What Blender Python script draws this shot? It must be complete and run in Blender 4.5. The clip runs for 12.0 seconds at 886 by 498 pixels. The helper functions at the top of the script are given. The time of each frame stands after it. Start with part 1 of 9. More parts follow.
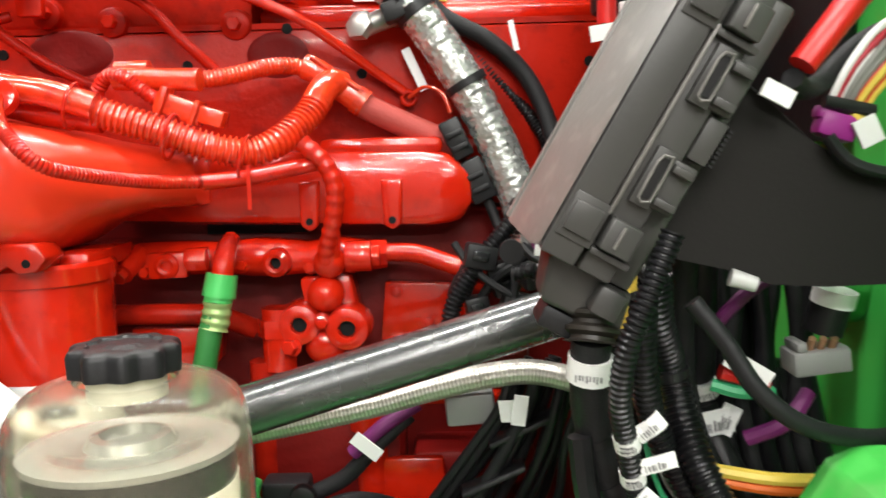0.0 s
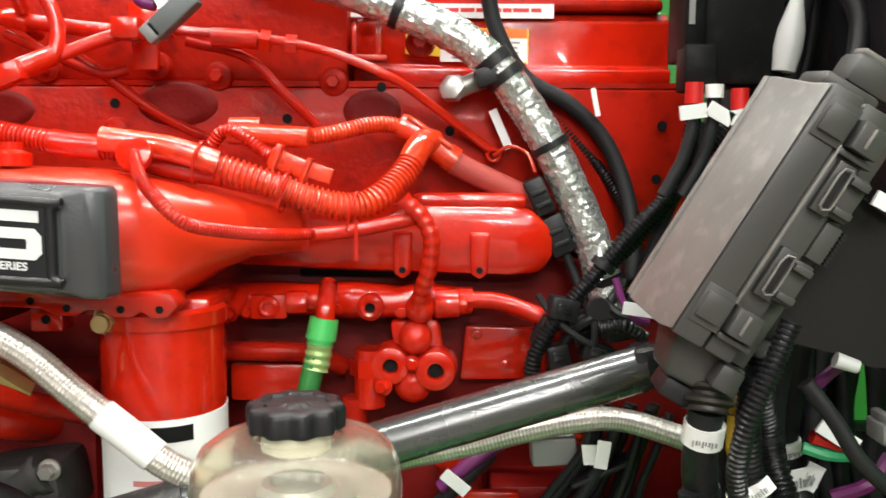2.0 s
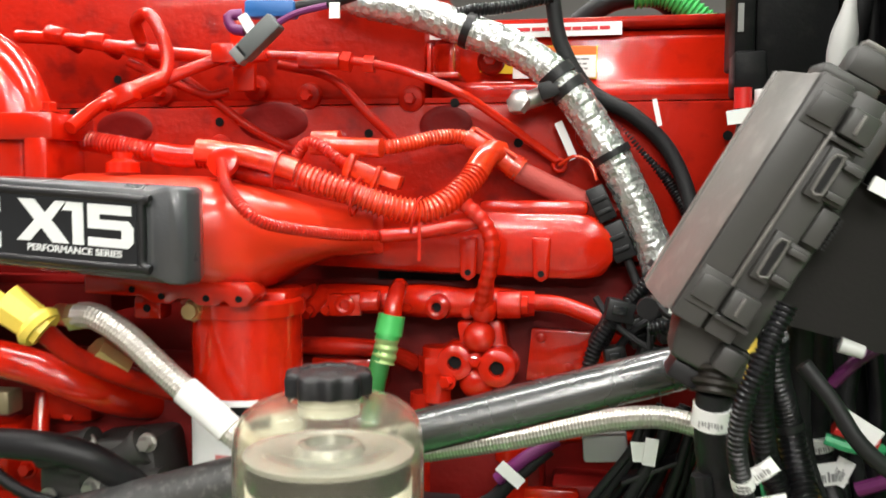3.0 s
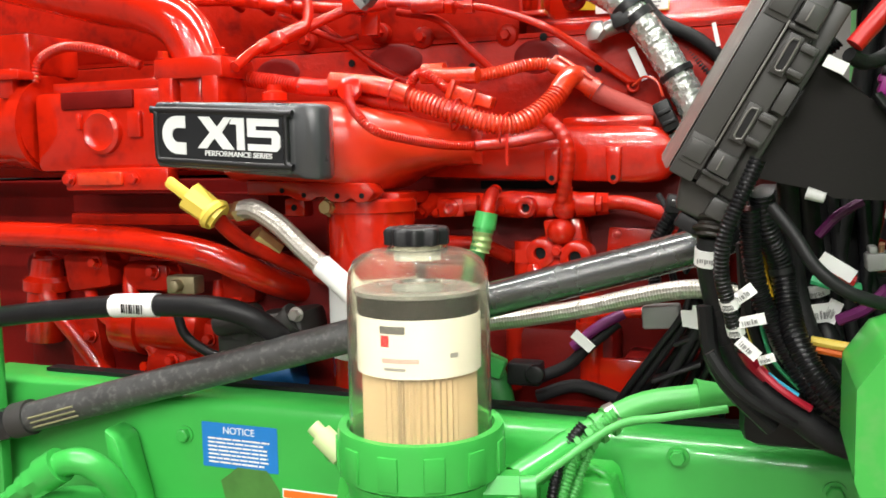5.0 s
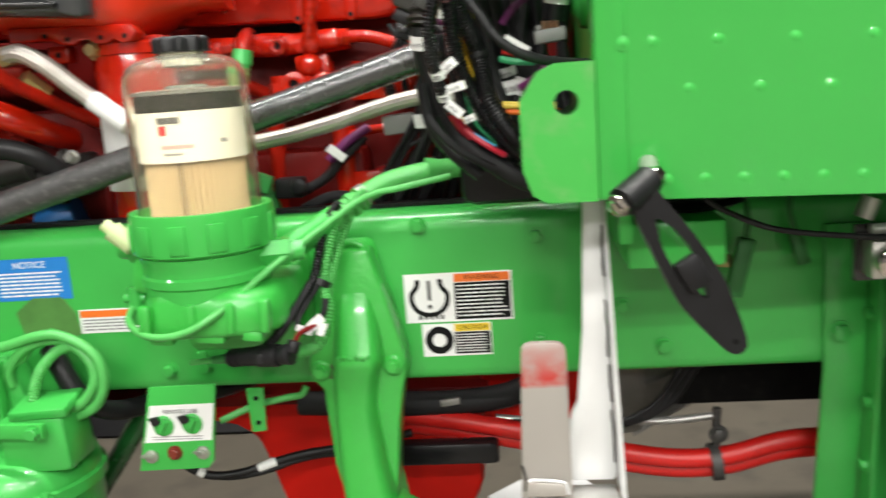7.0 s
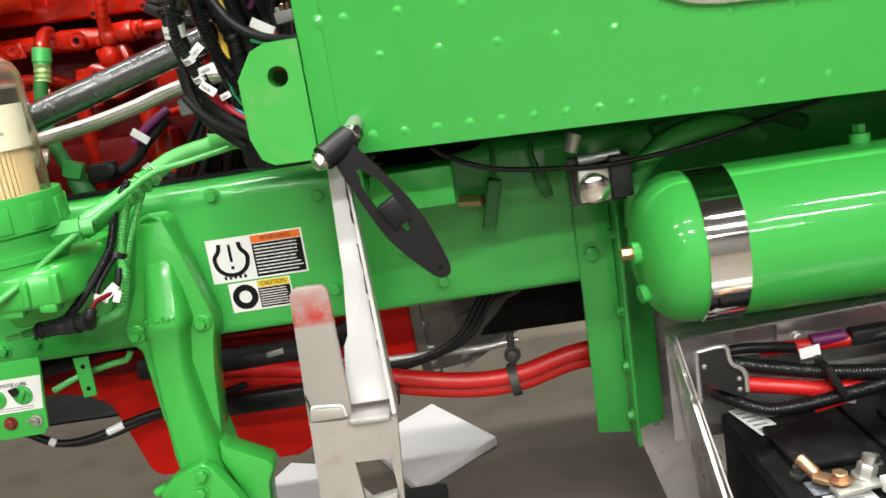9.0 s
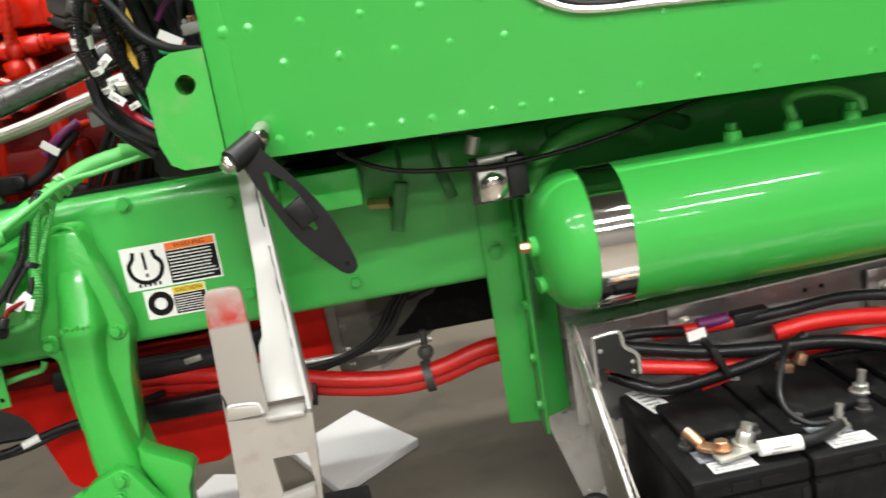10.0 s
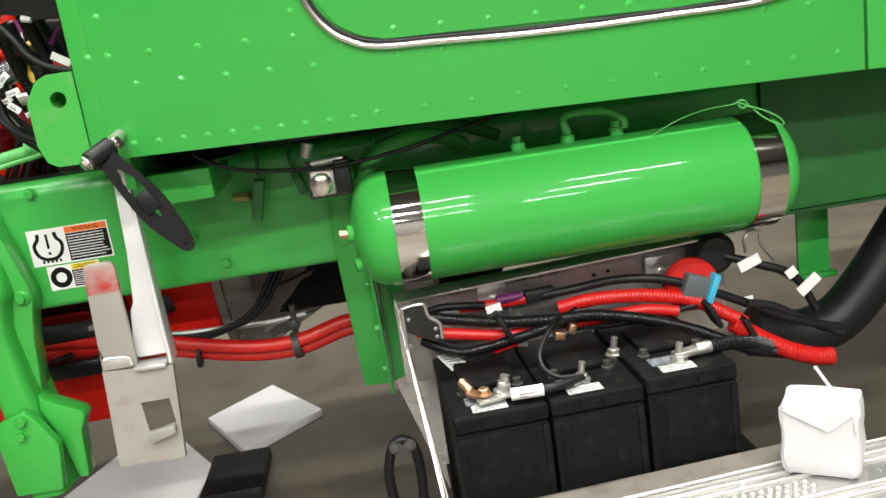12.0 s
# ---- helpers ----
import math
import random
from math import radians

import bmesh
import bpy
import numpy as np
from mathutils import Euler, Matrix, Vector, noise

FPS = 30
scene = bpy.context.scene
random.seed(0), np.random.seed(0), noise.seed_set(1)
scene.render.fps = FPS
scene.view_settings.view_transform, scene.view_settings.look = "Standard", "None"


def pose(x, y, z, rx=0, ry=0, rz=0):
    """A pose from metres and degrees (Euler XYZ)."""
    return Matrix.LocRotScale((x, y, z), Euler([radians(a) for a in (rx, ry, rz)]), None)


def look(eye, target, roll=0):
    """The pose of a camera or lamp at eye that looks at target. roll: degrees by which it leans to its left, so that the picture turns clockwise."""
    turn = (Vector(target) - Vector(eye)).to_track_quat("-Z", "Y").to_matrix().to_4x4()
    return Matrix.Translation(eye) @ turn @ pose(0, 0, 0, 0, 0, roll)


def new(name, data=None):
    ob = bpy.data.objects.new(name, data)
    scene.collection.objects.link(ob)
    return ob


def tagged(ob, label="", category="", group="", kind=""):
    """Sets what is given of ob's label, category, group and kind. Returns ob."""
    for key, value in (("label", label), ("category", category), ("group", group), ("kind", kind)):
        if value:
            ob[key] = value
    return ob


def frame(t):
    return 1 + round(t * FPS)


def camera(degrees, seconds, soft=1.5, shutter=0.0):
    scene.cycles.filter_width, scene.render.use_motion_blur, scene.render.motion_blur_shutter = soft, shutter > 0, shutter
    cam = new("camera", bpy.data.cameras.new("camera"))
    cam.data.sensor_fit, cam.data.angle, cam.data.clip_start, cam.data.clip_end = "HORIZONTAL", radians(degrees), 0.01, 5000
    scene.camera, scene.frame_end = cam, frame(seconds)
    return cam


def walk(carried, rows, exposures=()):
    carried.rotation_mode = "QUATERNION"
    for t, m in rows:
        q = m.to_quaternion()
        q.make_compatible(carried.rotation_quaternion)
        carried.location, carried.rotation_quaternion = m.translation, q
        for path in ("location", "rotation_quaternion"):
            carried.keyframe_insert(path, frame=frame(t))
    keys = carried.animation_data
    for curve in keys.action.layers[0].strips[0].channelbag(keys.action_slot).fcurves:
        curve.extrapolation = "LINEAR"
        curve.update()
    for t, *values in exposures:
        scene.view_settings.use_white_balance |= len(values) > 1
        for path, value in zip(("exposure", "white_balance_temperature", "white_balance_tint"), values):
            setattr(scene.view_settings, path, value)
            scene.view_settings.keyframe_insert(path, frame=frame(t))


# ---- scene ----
cam = camera(54.3, 12.0, shutter=0.5)
PATH = [
    (0, (0.014, 0.112, 1.604), (-0.016, 2.098, 1.368), -1.4),
    (0.5, (-0.003, 0.067, 1.607), (0.1, 2.05, 1.365), -1.6),
    (1, (-0.043, 0.058, 1.631), (0.103, 2.033, 1.35), -0.5),
    (1.5, (-0.076, 0.054, 1.66), (-0.005, 2.036, 1.403), -0.1),
    (2, (-0.094, 0.044, 1.665), (-0.104, 2.032, 1.441), 0.4),
    (2.5, (-0.073, 0.029, 1.665), (-0.22, 2.015, 1.473), 0.0),
    (3, (0.009, -0.012, 1.631), (-0.335, 1.953, 1.49), 0.2),
    (3.5, (0.103, -0.09, 1.585), (-0.404, 1.841, 1.456), 0.3),
    (3.7, (0.12, -0.126, 1.572), (-0.411, 1.796, 1.423), 0.3),
    (5.3, (0.163, -0.22, 1.536), (-0.565, 1.632, 1.342), -1.8),
    (5.5, (0.172, -0.228, 1.512), (-0.553, 1.628, 1.344), -2.5),
    (6, (0.188, -0.283, 1.452), (-0.426, 1.611, 1.265), -3.8),
    (6.5, (0.187, -0.38, 1.413), (-0.265, 1.537, 1.068), -4.2),
    (7, (0.223, -0.439, 1.403), (0.028, 1.514, 1.02), -4.2),
    (7.5, (0.298, -0.465, 1.394), (0.227, 1.49, 0.974), -5.5),
    (9.3, (0.492, -0.603, 1.383), (0.434, 1.339, 0.908), -9.6),
    (9.5, (0.497, -0.614, 1.378), (0.463, 1.329, 0.906), -9.8),
    (10, (0.499, -0.65, 1.375), (0.607, 1.292, 0.906), -9.5),
    (10.5, (0.467, -0.73, 1.37), (0.753, 1.189, 0.887), -8.8),
    (11, (0.525, -0.829, 1.402), (0.913, 1.07, 0.908), -9.5),
    (11.5, (0.655, -0.929, 1.39), (0.9, 0.996, 0.908), -7.9),
    (12, (0.76, -0.978, 1.382), (0.887, 0.961, 0.907), -8.4),
]
walk(cam, [(t, look(eye, target, roll)) for t, eye, target, roll in PATH],
     [(0.0, 0.12), (0.5, 0.20), (1.0, 0.18), (1.5, 0.08), (2.5, 0.0), (5.5, -0.02), (6.5, -0.07), (7.5, 0.02), (9.5, -0.02), (10.5, 0.0), (11.5, -0.03), (12.0, -0.08)])

# ---- world and light ----
world = bpy.data.worlds.new("shop_world")
scene.world = world
world.use_nodes = True
world.node_tree.nodes["Background"].inputs[0].default_value = (0.9, 0.95, 1.0, 1)
world.node_tree.nodes["Background"].inputs[1].default_value = 0.01

FLOOR = 0.235


def ceiling_lamp(x, y, z, length, watts):
    data = bpy.data.lights.new("tube_light", "AREA")
    data.shape, data.size, data.size_y, data.energy = "RECTANGLE", length, 0.16, watts
    data.color = (1.0, 0.98, 0.93)
    ob = new("tube_light", data)
    ob.matrix_world = look((x, y, z), (x, y + 0.001, z - 1))
    return ob


LAMP_ROWS = ((-8.0, 200, 1.3), (-4.6, 205, 1.3), (-2.4, 85, 1.3), (0.45, 128, 2.3), (2.6, 85, 2.3), (4.5, 34, 1.3))
for lx in (-2.1, 0.3, 2.7):
    for ly, watts, length in LAMP_ROWS:
        ceiling_lamp(lx, ly, 4.55, length, watts * (0.65 if lx < -1 else 1.05))


# ---- materials ----
def surf(name, col, rough=0.5, metal=0.0, coat=0.0, var=0.12, scale=9.0, bump=0.05, fine=220.0, spec=0.5, rand=0.0, dirt=None, dirt_amt=0.0):
    m = bpy.data.materials.new(name)
    m.use_nodes = True
    nt = m.node_tree
    b = nt.nodes["Principled BSDF"]
    b.inputs["Metallic"].default_value = metal
    b.inputs["Coat Weight"].default_value = coat
    b.inputs["Coat Roughness"].default_value = 0.06
    b.inputs["Specular IOR Level"].default_value = spec
    tc = nt.nodes.new("ShaderNodeTexCoord")
    n1 = nt.nodes.new("ShaderNodeTexNoise")
    n1.inputs["Scale"].default_value, n1.inputs["Detail"].default_value = scale, 5
    n2 = nt.nodes.new("ShaderNodeTexNoise")
    n2.inputs["Scale"].default_value, n2.inputs["Detail"].default_value = fine, 3
    nt.links.new(tc.outputs["Object"], n1.inputs["Vector"])
    nt.links.new(tc.outputs["Object"], n2.inputs["Vector"])
    mix = nt.nodes.new("ShaderNodeMix")
    mix.data_type = "RGBA"
    lo, hi = [c * (1 - var) for c in col], [min(1, c * (1 + var)) for c in col]
    mix.inputs["A"].default_value, mix.inputs["B"].default_value = (*lo, 1), (*hi, 1)
    nt.links.new(n1.outputs["Fac"], mix.inputs["Factor"])
    colour = mix.outputs["Result"]
    if rand:
        info = nt.nodes.new("ShaderNodeObjectInfo")
        hsv = nt.nodes.new("ShaderNodeHueSaturation")
        rng = nt.nodes.new("ShaderNodeMapRange")
        rng.inputs["To Min"].default_value, rng.inputs["To Max"].default_value = 1 - rand, 1 + rand
        nt.links.new(info.outputs["Random"], rng.inputs["Value"])
        nt.links.new(rng.outputs["Result"], hsv.inputs["Value"])
        nt.links.new(colour, hsv.inputs["Color"])
        colour = hsv.outputs["Color"]
    if dirt:
        n3 = nt.nodes.new("ShaderNodeTexNoise")
        n3.inputs["Scale"].default_value, n3.inputs["Detail"].default_value = scale * 2.7, 8
        nt.links.new(tc.outputs["Object"], n3.inputs["Vector"])
        ramp = nt.nodes.new("ShaderNodeMapRange")
        ramp.inputs["From Min"].default_value, ramp.inputs["From Max"].default_value = 0.52, 0.72
        ramp.inputs["To Max"].default_value = dirt_amt
        nt.links.new(n3.outputs["Fac"], ramp.inputs["Value"])
        mix2 = nt.nodes.new("ShaderNodeMix")
        mix2.data_type = "RGBA"
        mix2.inputs["B"].default_value = (*dirt, 1)
        nt.links.new(colour, mix2.inputs["A"])
        nt.links.new(ramp.outputs["Result"], mix2.inputs["Factor"])
        colour = mix2.outputs["Result"]
    nt.links.new(colour, b.inputs["Base Color"])
    rr = nt.nodes.new("ShaderNodeMapRange")
    rr.inputs["To Min"].default_value, rr.inputs["To Max"].default_value = max(0.02, rough * 0.75), min(1, rough * 1.3)
    nt.links.new(n1.outputs["Fac"], rr.inputs["Value"])
    nt.links.new(rr.outputs["Result"], b.inputs["Roughness"])
    if bump:
        bp = nt.nodes.new("ShaderNodeBump")
        bp.inputs["Strength"].default_value, bp.inputs["Distance"].default_value = bump, 0.002
        nt.links.new(n2.outputs["Fac"], bp.inputs["Height"])
        nt.links.new(bp.outputs["Normal"], b.inputs["Normal"])
    return m


RED = surf("engine_red_paint", (0.50, 0.013, 0.003), 0.15, 0, 0.60, 0.22, 14, 0.32, 85, spec=0.35, dirt=(0.22, 0.006, 0.004), dirt_amt=0.5)
RED_MATT = surf("engine_red_dusty", (0.34, 0.010, 0.0035), 0.30, 0, 0.04, 0.3, 12, 0.45, 90, spec=0.10, dirt=(0.12, 0.006, 0.005), dirt_amt=0.7)
RED_ORANGE = surf("thin_red_overspray", (0.66, 0.040, 0.009), 0.16, 0, 0.65, 0.30, 25, 0.2, 200, spec=0.7, dirt=(0.34, 0.010, 0.005), dirt_amt=0.7)
# Engine red brightened for the orange highlights on top of the horn.
RED_LIT = surf("lit_orange_red_paint", (0.68, 0.030, 0.008), 0.30, 0, 0.35, 0.12, 10, 0.25, 70, spec=0.6)
RED_SATIN = surf("satin_red_paint", (0.58, 0.010, 0.005), 0.5, 0, 0.0, 0.15, 9, 0.15, 80, spec=0.15)
# Darkened engine red: paints shade behind and between parts; also one wire.
RED_DARK = surf("shaded_dark_red", (0.14, 0.004, 0.003), 0.45, 0, 0.0, 0.35, 20, 0.25, 140, spec=0.15)
GREEN = surf("truck_green_paint", (0.048, 0.40, 0.066), 0.36, 0, 0.5, 0.06, 5, 0.03, 60, spec=0.12)
CAB_GREEN = surf("cab_panel_green_paint", (0.048, 0.40, 0.066), 0.34, 0, 0.8, 0.06, 5, 1.0, 15, spec=0.12)
TRIM = surf("dulled_trim_metal", (0.62, 0.60, 0.57), 0.24, 1.0, 0, 0.1, 10, 0.0)
GREEN_CHASSIS = surf("chassis_green_paint", (0.044, 0.385, 0.064), 0.34, 0, 0.45, 0.10, 8, 0.14, 45, spec=0.35)
GREEN_CAST = surf("green_painted_casting", (0.042, 0.40, 0.055), 0.30, 0, 0.5, 0.12, 8, 0.45, 90, spec=0.4)
GREEN_HOSE = surf("green_painted_rubber", (0.075, 0.40, 0.085), 0.42, 0, 0.1, 0.15, 18, 0.1, 150)
GREEN_LINK = surf("dark_green_gloss_paint", (0.012, 0.085, 0.020), 0.25, 0, 0.4, 0.2, 12, 0.1, 90)
# Dark green for oversprayed fittings, and for shade painted under the cab.
GREEN_DARK = surf("green_overspray_and_shade", (0.02, 0.15, 0.03), 0.5, 0, 0.0, 0.4, 14, 0.15, 100)
BLACK = surf("black_plastic", (0.011, 0.011, 0.012), 0.42, 0, 0, 0.2, 12, 0.12, 260, spec=0.35)
BLACK_SATIN = surf("black_satin_steel", (0.012, 0.013, 0.014), 0.22, 0, 0.5, 0.25, 9, 0.08, 120, dirt=(0.10, 0.10, 0.10), dirt_amt=0.2)
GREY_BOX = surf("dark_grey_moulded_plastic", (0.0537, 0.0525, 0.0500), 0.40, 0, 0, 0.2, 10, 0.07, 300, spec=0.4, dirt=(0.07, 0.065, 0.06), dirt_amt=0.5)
# Paler than the box: dust, plus the light the lid's side reflects.
GREY_LID = surf("dusty_lit_grey_plastic", (0.150, 0.142, 0.132), 0.34, 0, 0, 0.35, 20, 0.10, 200, dirt=(0.26, 0.245, 0.225), dirt_amt=0.6)
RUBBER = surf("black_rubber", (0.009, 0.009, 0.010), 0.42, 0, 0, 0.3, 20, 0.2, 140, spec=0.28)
LOOM = surf("black_split_loom", (0.006, 0.006, 0.007), 0.30, 0, 0, 0.3, 20, 0.05, 180, spec=0.35)
TAPE = surf("black_cloth_tape", (0.011, 0.011, 0.012), 0.6, 0, 0, 0.25, 30, 0.35, 500, spec=0.3)
WHITE = surf("white_label_paper", (0.78, 0.78, 0.77), 0.5, 0, 0, 0.04, 25, 0.03, 200)
CREAM = surf("cream_label", (0.74, 0.73, 0.66), 0.5, 0, 0, 0.04, 15, 0.03, 200)
INK = surf("black_print", (0.008, 0.008, 0.008), 0.6, 0, 0, 0.1, 20, 0.0, spec=0.1)
GREY_INK = surf("grey_print", (0.25, 0.25, 0.25), 0.5, 0, 0, 0.1, 20, 0.0)
RED_INK = surf("red_print", (0.55, 0.01, 0.015), 0.5, 0, 0, 0.1, 20, 0.0)
ORANGE_INK = surf("orange_print", (0.80, 0.16, 0.015), 0.5, 0, 0, 0.05, 20, 0.0)
YELLOW_INK = surf("yellow_print", (0.75, 0.52, 0.02), 0.5, 0, 0, 0.05, 20, 0.0)
BLUE_INK = surf("blue_print", (0.015, 0.19, 0.56), 0.4, 0, 0, 0.06, 20, 0.02)
YELLOW = surf("yellow_plastic", (0.78, 0.58, 0.09), 0.4, 0, 0, 0.1, 30, 0.05)
YELLOW_TAPE = surf("yellow_tape", (0.62, 0.40, 0.02), 0.5, 0, 0, 0.15, 30, 0.1)
STEEL = surf("bright_zinc", (0.52, 0.51, 0.48), 0.36, 0.85, 0, 0.1, 30, 0.05)
CHROME = surf("polished_stainless", (0.72, 0.69, 0.65), 0.07, 1.0, 0, 0.04, 10, 0.0)
ALU = surf("brushed_aluminium", (0.52, 0.51, 0.49), 0.36, 0.6, 0, 0.08, 12, 0.08, 300)
ALU_SHEET = surf("mill_finish_sheet", (0.56, 0.545, 0.53), 0.26, 0.7, 0, 0.2, 7, 0.10, 50, dirt=(0.25, 0.23, 0.22), dirt_amt=0.4)
ALU_DULL = surf("dull_aluminium", (0.43, 0.405, 0.37), 0.5, 0.3, 0, 0.15, 14, 0.08, 300, dirt=(0.34, 0.24, 0.20), dirt_amt=0.35)
BRASS = surf("plated_brass", (0.55, 0.42, 0.20), 0.35, 0.9, 0, 0.15, 40, 0.05)
COPPER = surf("copper_lug", (0.62, 0.36, 0.22), 0.35, 0.9, 0, 0.15, 40, 0.08)
RED_CABLE = surf("red_cable_sheath", (0.54, 0.010, 0.008), 0.40, 0, 0.1, 0.1, 20, 0.04)
MAGENTA = surf("magenta_plug_plastic", (0.30, 0.02, 0.22), 0.4, 0, 0, 0.1, 30, 0.03)
PURPLE = surf("purple_wire", (0.13, 0.012, 0.10), 0.45, 0, 0, 0.1, 30, 0.03)
PINK = surf("red_pink_wire", (0.42, 0.010, 0.03), 0.45, 0, 0, 0.1, 30, 0.03)
BLUE = surf("blue_connector_plastic", (0.012, 0.10, 0.32), 0.45, 0, 0, 0.1, 30, 0.03)
CYAN = surf("light_blue_plastic", (0.05, 0.42, 0.62), 0.45, 0, 0, 0.1, 30, 0.03)
GREY = surf("grey_plastic", (0.19, 0.19, 0.185), 0.45, 0, 0, 0.1, 30, 0.05)
GREY_WIRE = surf("grey_wire", (0.22, 0.21, 0.20), 0.5, 0, 0, 0.1, 30, 0.05)
WIRE_GREEN = surf("green_wire", (0.03, 0.30, 0.12), 0.45, 0, 0, 0.1, 30, 0.03)
FELT_GREEN = surf("painted_green_fitting", (0.06, 0.42, 0.10), 0.35, 0.1, 0.2, 0.1, 30, 0.06)
PAPER = surf("pleated_filter_paper", (0.50, 0.38, 0.23), 0.75, 0, 0, 0.1, 25, 0.1, 150)
CAST = surf("cast_aluminium", (0.33, 0.32, 0.30), 0.45, 0.7, 0, 0.2, 18, 0.35, 140)
CAST_DARK = surf("dark_casting", (0.05, 0.048, 0.046), 0.5, 0.3, 0, 0.3, 14, 0.3, 120)
FOAM = surf("white_foam_pad", (0.80, 0.80, 0.80), 0.8, 0, 0, 0.05, 8, 0.15, 150)
BAG = surf("white_plastic_wrap", (0.62, 0.62, 0.63), 0.45, 0, 0, 0.06, 8, 0.15, 60)
BATT = surf("battery_case_black", (0.0045, 0.0045, 0.005), 0.5, 0, 0, 0.2, 14, 0.15, 220, spec=0.12, dirt=(0.02, 0.019, 0.018), dirt_amt=0.5)
CONCRETE = surf("sealed_concrete", (0.142, 0.122, 0.094), 0.34, 0, 0, 0.40, 2.4, 0.12, 60, dirt=(0.07, 0.06, 0.05), dirt_amt=0.6)
WALL = surf("painted_shop_wall", (0.21, 0.20, 0.19), 0.6, 0, 0, 0.05, 2, 0.05, 40)
CEIL = surf("dark_shop_ceiling", (0.12, 0.12, 0.12), 0.8, 0, 0, 0.1, 2, 0.05, 40)


def foil_material():
    m = surf("crinkled_foil_wrap", (0.50, 0.515, 0.495), 0.22, 0.72, 0, 0.35, 60, 0.0)
    nt = m.node_tree
    tc = nt.nodes.new("ShaderNodeTexCoord")
    v = nt.nodes.new("ShaderNodeTexVoronoi")
    v.feature = "DISTANCE_TO_EDGE"
    v.inputs["Scale"].default_value = 170
    bp = nt.nodes.new("ShaderNodeBump")
    bp.inputs["Strength"].default_value, bp.inputs["Distance"].default_value = 0.62, 0.0020
    nt.links.new(tc.outputs["Object"], v.inputs["Vector"])
    nt.links.new(v.outputs["Distance"], bp.inputs["Height"])
    nt.links.new(bp.outputs["Normal"], nt.nodes["Principled BSDF"].inputs["Normal"])
    return m


def strut_material():
    """Black paint with long dull scuffs."""
    m = surf("scuffed_black_paint", (0.022, 0.025, 0.026), 0.26, 0, 0.9, 0.3, 30, 0.03, 150, spec=0.8)
    nt = m.node_tree
    b = nt.nodes["Principled BSDF"]
    b.inputs["Coat Roughness"].default_value = 0.24
    tc, mp = nt.nodes.new("ShaderNodeTexCoord"), nt.nodes.new("ShaderNodeMapping")
    mp.inputs["Scale"].default_value = (16, 60, 60)
    n = nt.nodes.new("ShaderNodeTexNoise")
    n.inputs["Scale"].default_value, n.inputs["Detail"].default_value = 2.2, 8
    ramp = nt.nodes.new("ShaderNodeMapRange")
    ramp.inputs["From Min"].default_value, ramp.inputs["From Max"].default_value = 0.60, 0.74
    ramp.inputs["To Max"].default_value = 0.16
    mix = nt.nodes.new("ShaderNodeMix")
    mix.data_type = "RGBA"
    mix.inputs["A"].default_value, mix.inputs["B"].default_value = (0.026, 0.029, 0.029, 1), (0.15, 0.16, 0.155, 1)
    nt.links.new(tc.outputs["Object"], mp.inputs["Vector"])
    nt.links.new(mp.outputs["Vector"], n.inputs["Vector"])
    nt.links.new(n.outputs["Fac"], ramp.inputs["Value"])
    nt.links.new(ramp.outputs["Result"], mix.inputs["Factor"])
    nt.links.new(mix.outputs["Result"], b.inputs["Base Color"])
    return m


def smeared_material():
    """Dull aluminium with a rubbed band of red paint near the upper end."""
    m = surf("red_smeared_aluminium", (0.43, 0.405, 0.37), 0.5, 0.3, 0, 0.15, 14, 0.08, 300)
    nt = m.node_tree
    b = nt.nodes["Principled BSDF"]
    tc, sep = nt.nodes.new("ShaderNodeTexCoord"), nt.nodes.new("ShaderNodeSeparateXYZ")
    n = nt.nodes.new("ShaderNodeTexNoise")
    n.inputs["Scale"].default_value, n.inputs["Detail"].default_value = 38, 6
    up = nt.nodes.new("ShaderNodeMapRange")
    up.inputs["From Min"].default_value, up.inputs["From Max"].default_value = 0.513, 0.519
    down = nt.nodes.new("ShaderNodeMapRange")
    down.inputs["From Min"].default_value, down.inputs["From Max"].default_value = 0.580, 0.527
    amount = nt.nodes.new("ShaderNodeMapRange")
    amount.inputs["From Min"].default_value, amount.inputs["From Max"].default_value = 0.22, 0.58
    both, take = nt.nodes.new("ShaderNodeMath"), nt.nodes.new("ShaderNodeMath")
    both.operation = take.operation = "MULTIPLY"
    mix = nt.nodes.new("ShaderNodeMix")
    mix.data_type = "RGBA"
    mix.inputs["A"].default_value, mix.inputs["B"].default_value = (0.43, 0.405, 0.37, 1), (0.52, 0.05, 0.04, 1)
    nt.links.new(tc.outputs["Object"], sep.inputs["Vector"])
    nt.links.new(tc.outputs["Object"], n.inputs["Vector"])
    nt.links.new(sep.outputs["Z"], up.inputs["Value"])
    nt.links.new(sep.outputs["Z"], down.inputs["Value"])
    nt.links.new(up.outputs["Result"], both.inputs[0])
    nt.links.new(down.outputs["Result"], both.inputs[1])
    nt.links.new(n.outputs["Fac"], amount.inputs["Value"])
    nt.links.new(both.outputs[0], take.inputs[0])
    nt.links.new(amount.outputs["Result"], take.inputs[1])
    nt.links.new(take.outputs[0], mix.inputs["Factor"])
    nt.links.new(mix.outputs["Result"], b.inputs["Base Color"])
    return m


def crinkle(seed, amp):
    """Random creases for the skin of a tube."""
    rnd, seen = random.Random(seed), {}

    def skin(i, a):
        key = (i, round(a * 100))
        if key not in seen:
            seen[key] = rnd.uniform(-amp, amp)
        return seen[key]

    return skin


def braid(n, w, amp):
    """Crossing strands for the skin of a tube."""
    return lambda i, a: amp * (math.cos(n * a + w * i) * math.cos(n * a - w * i))


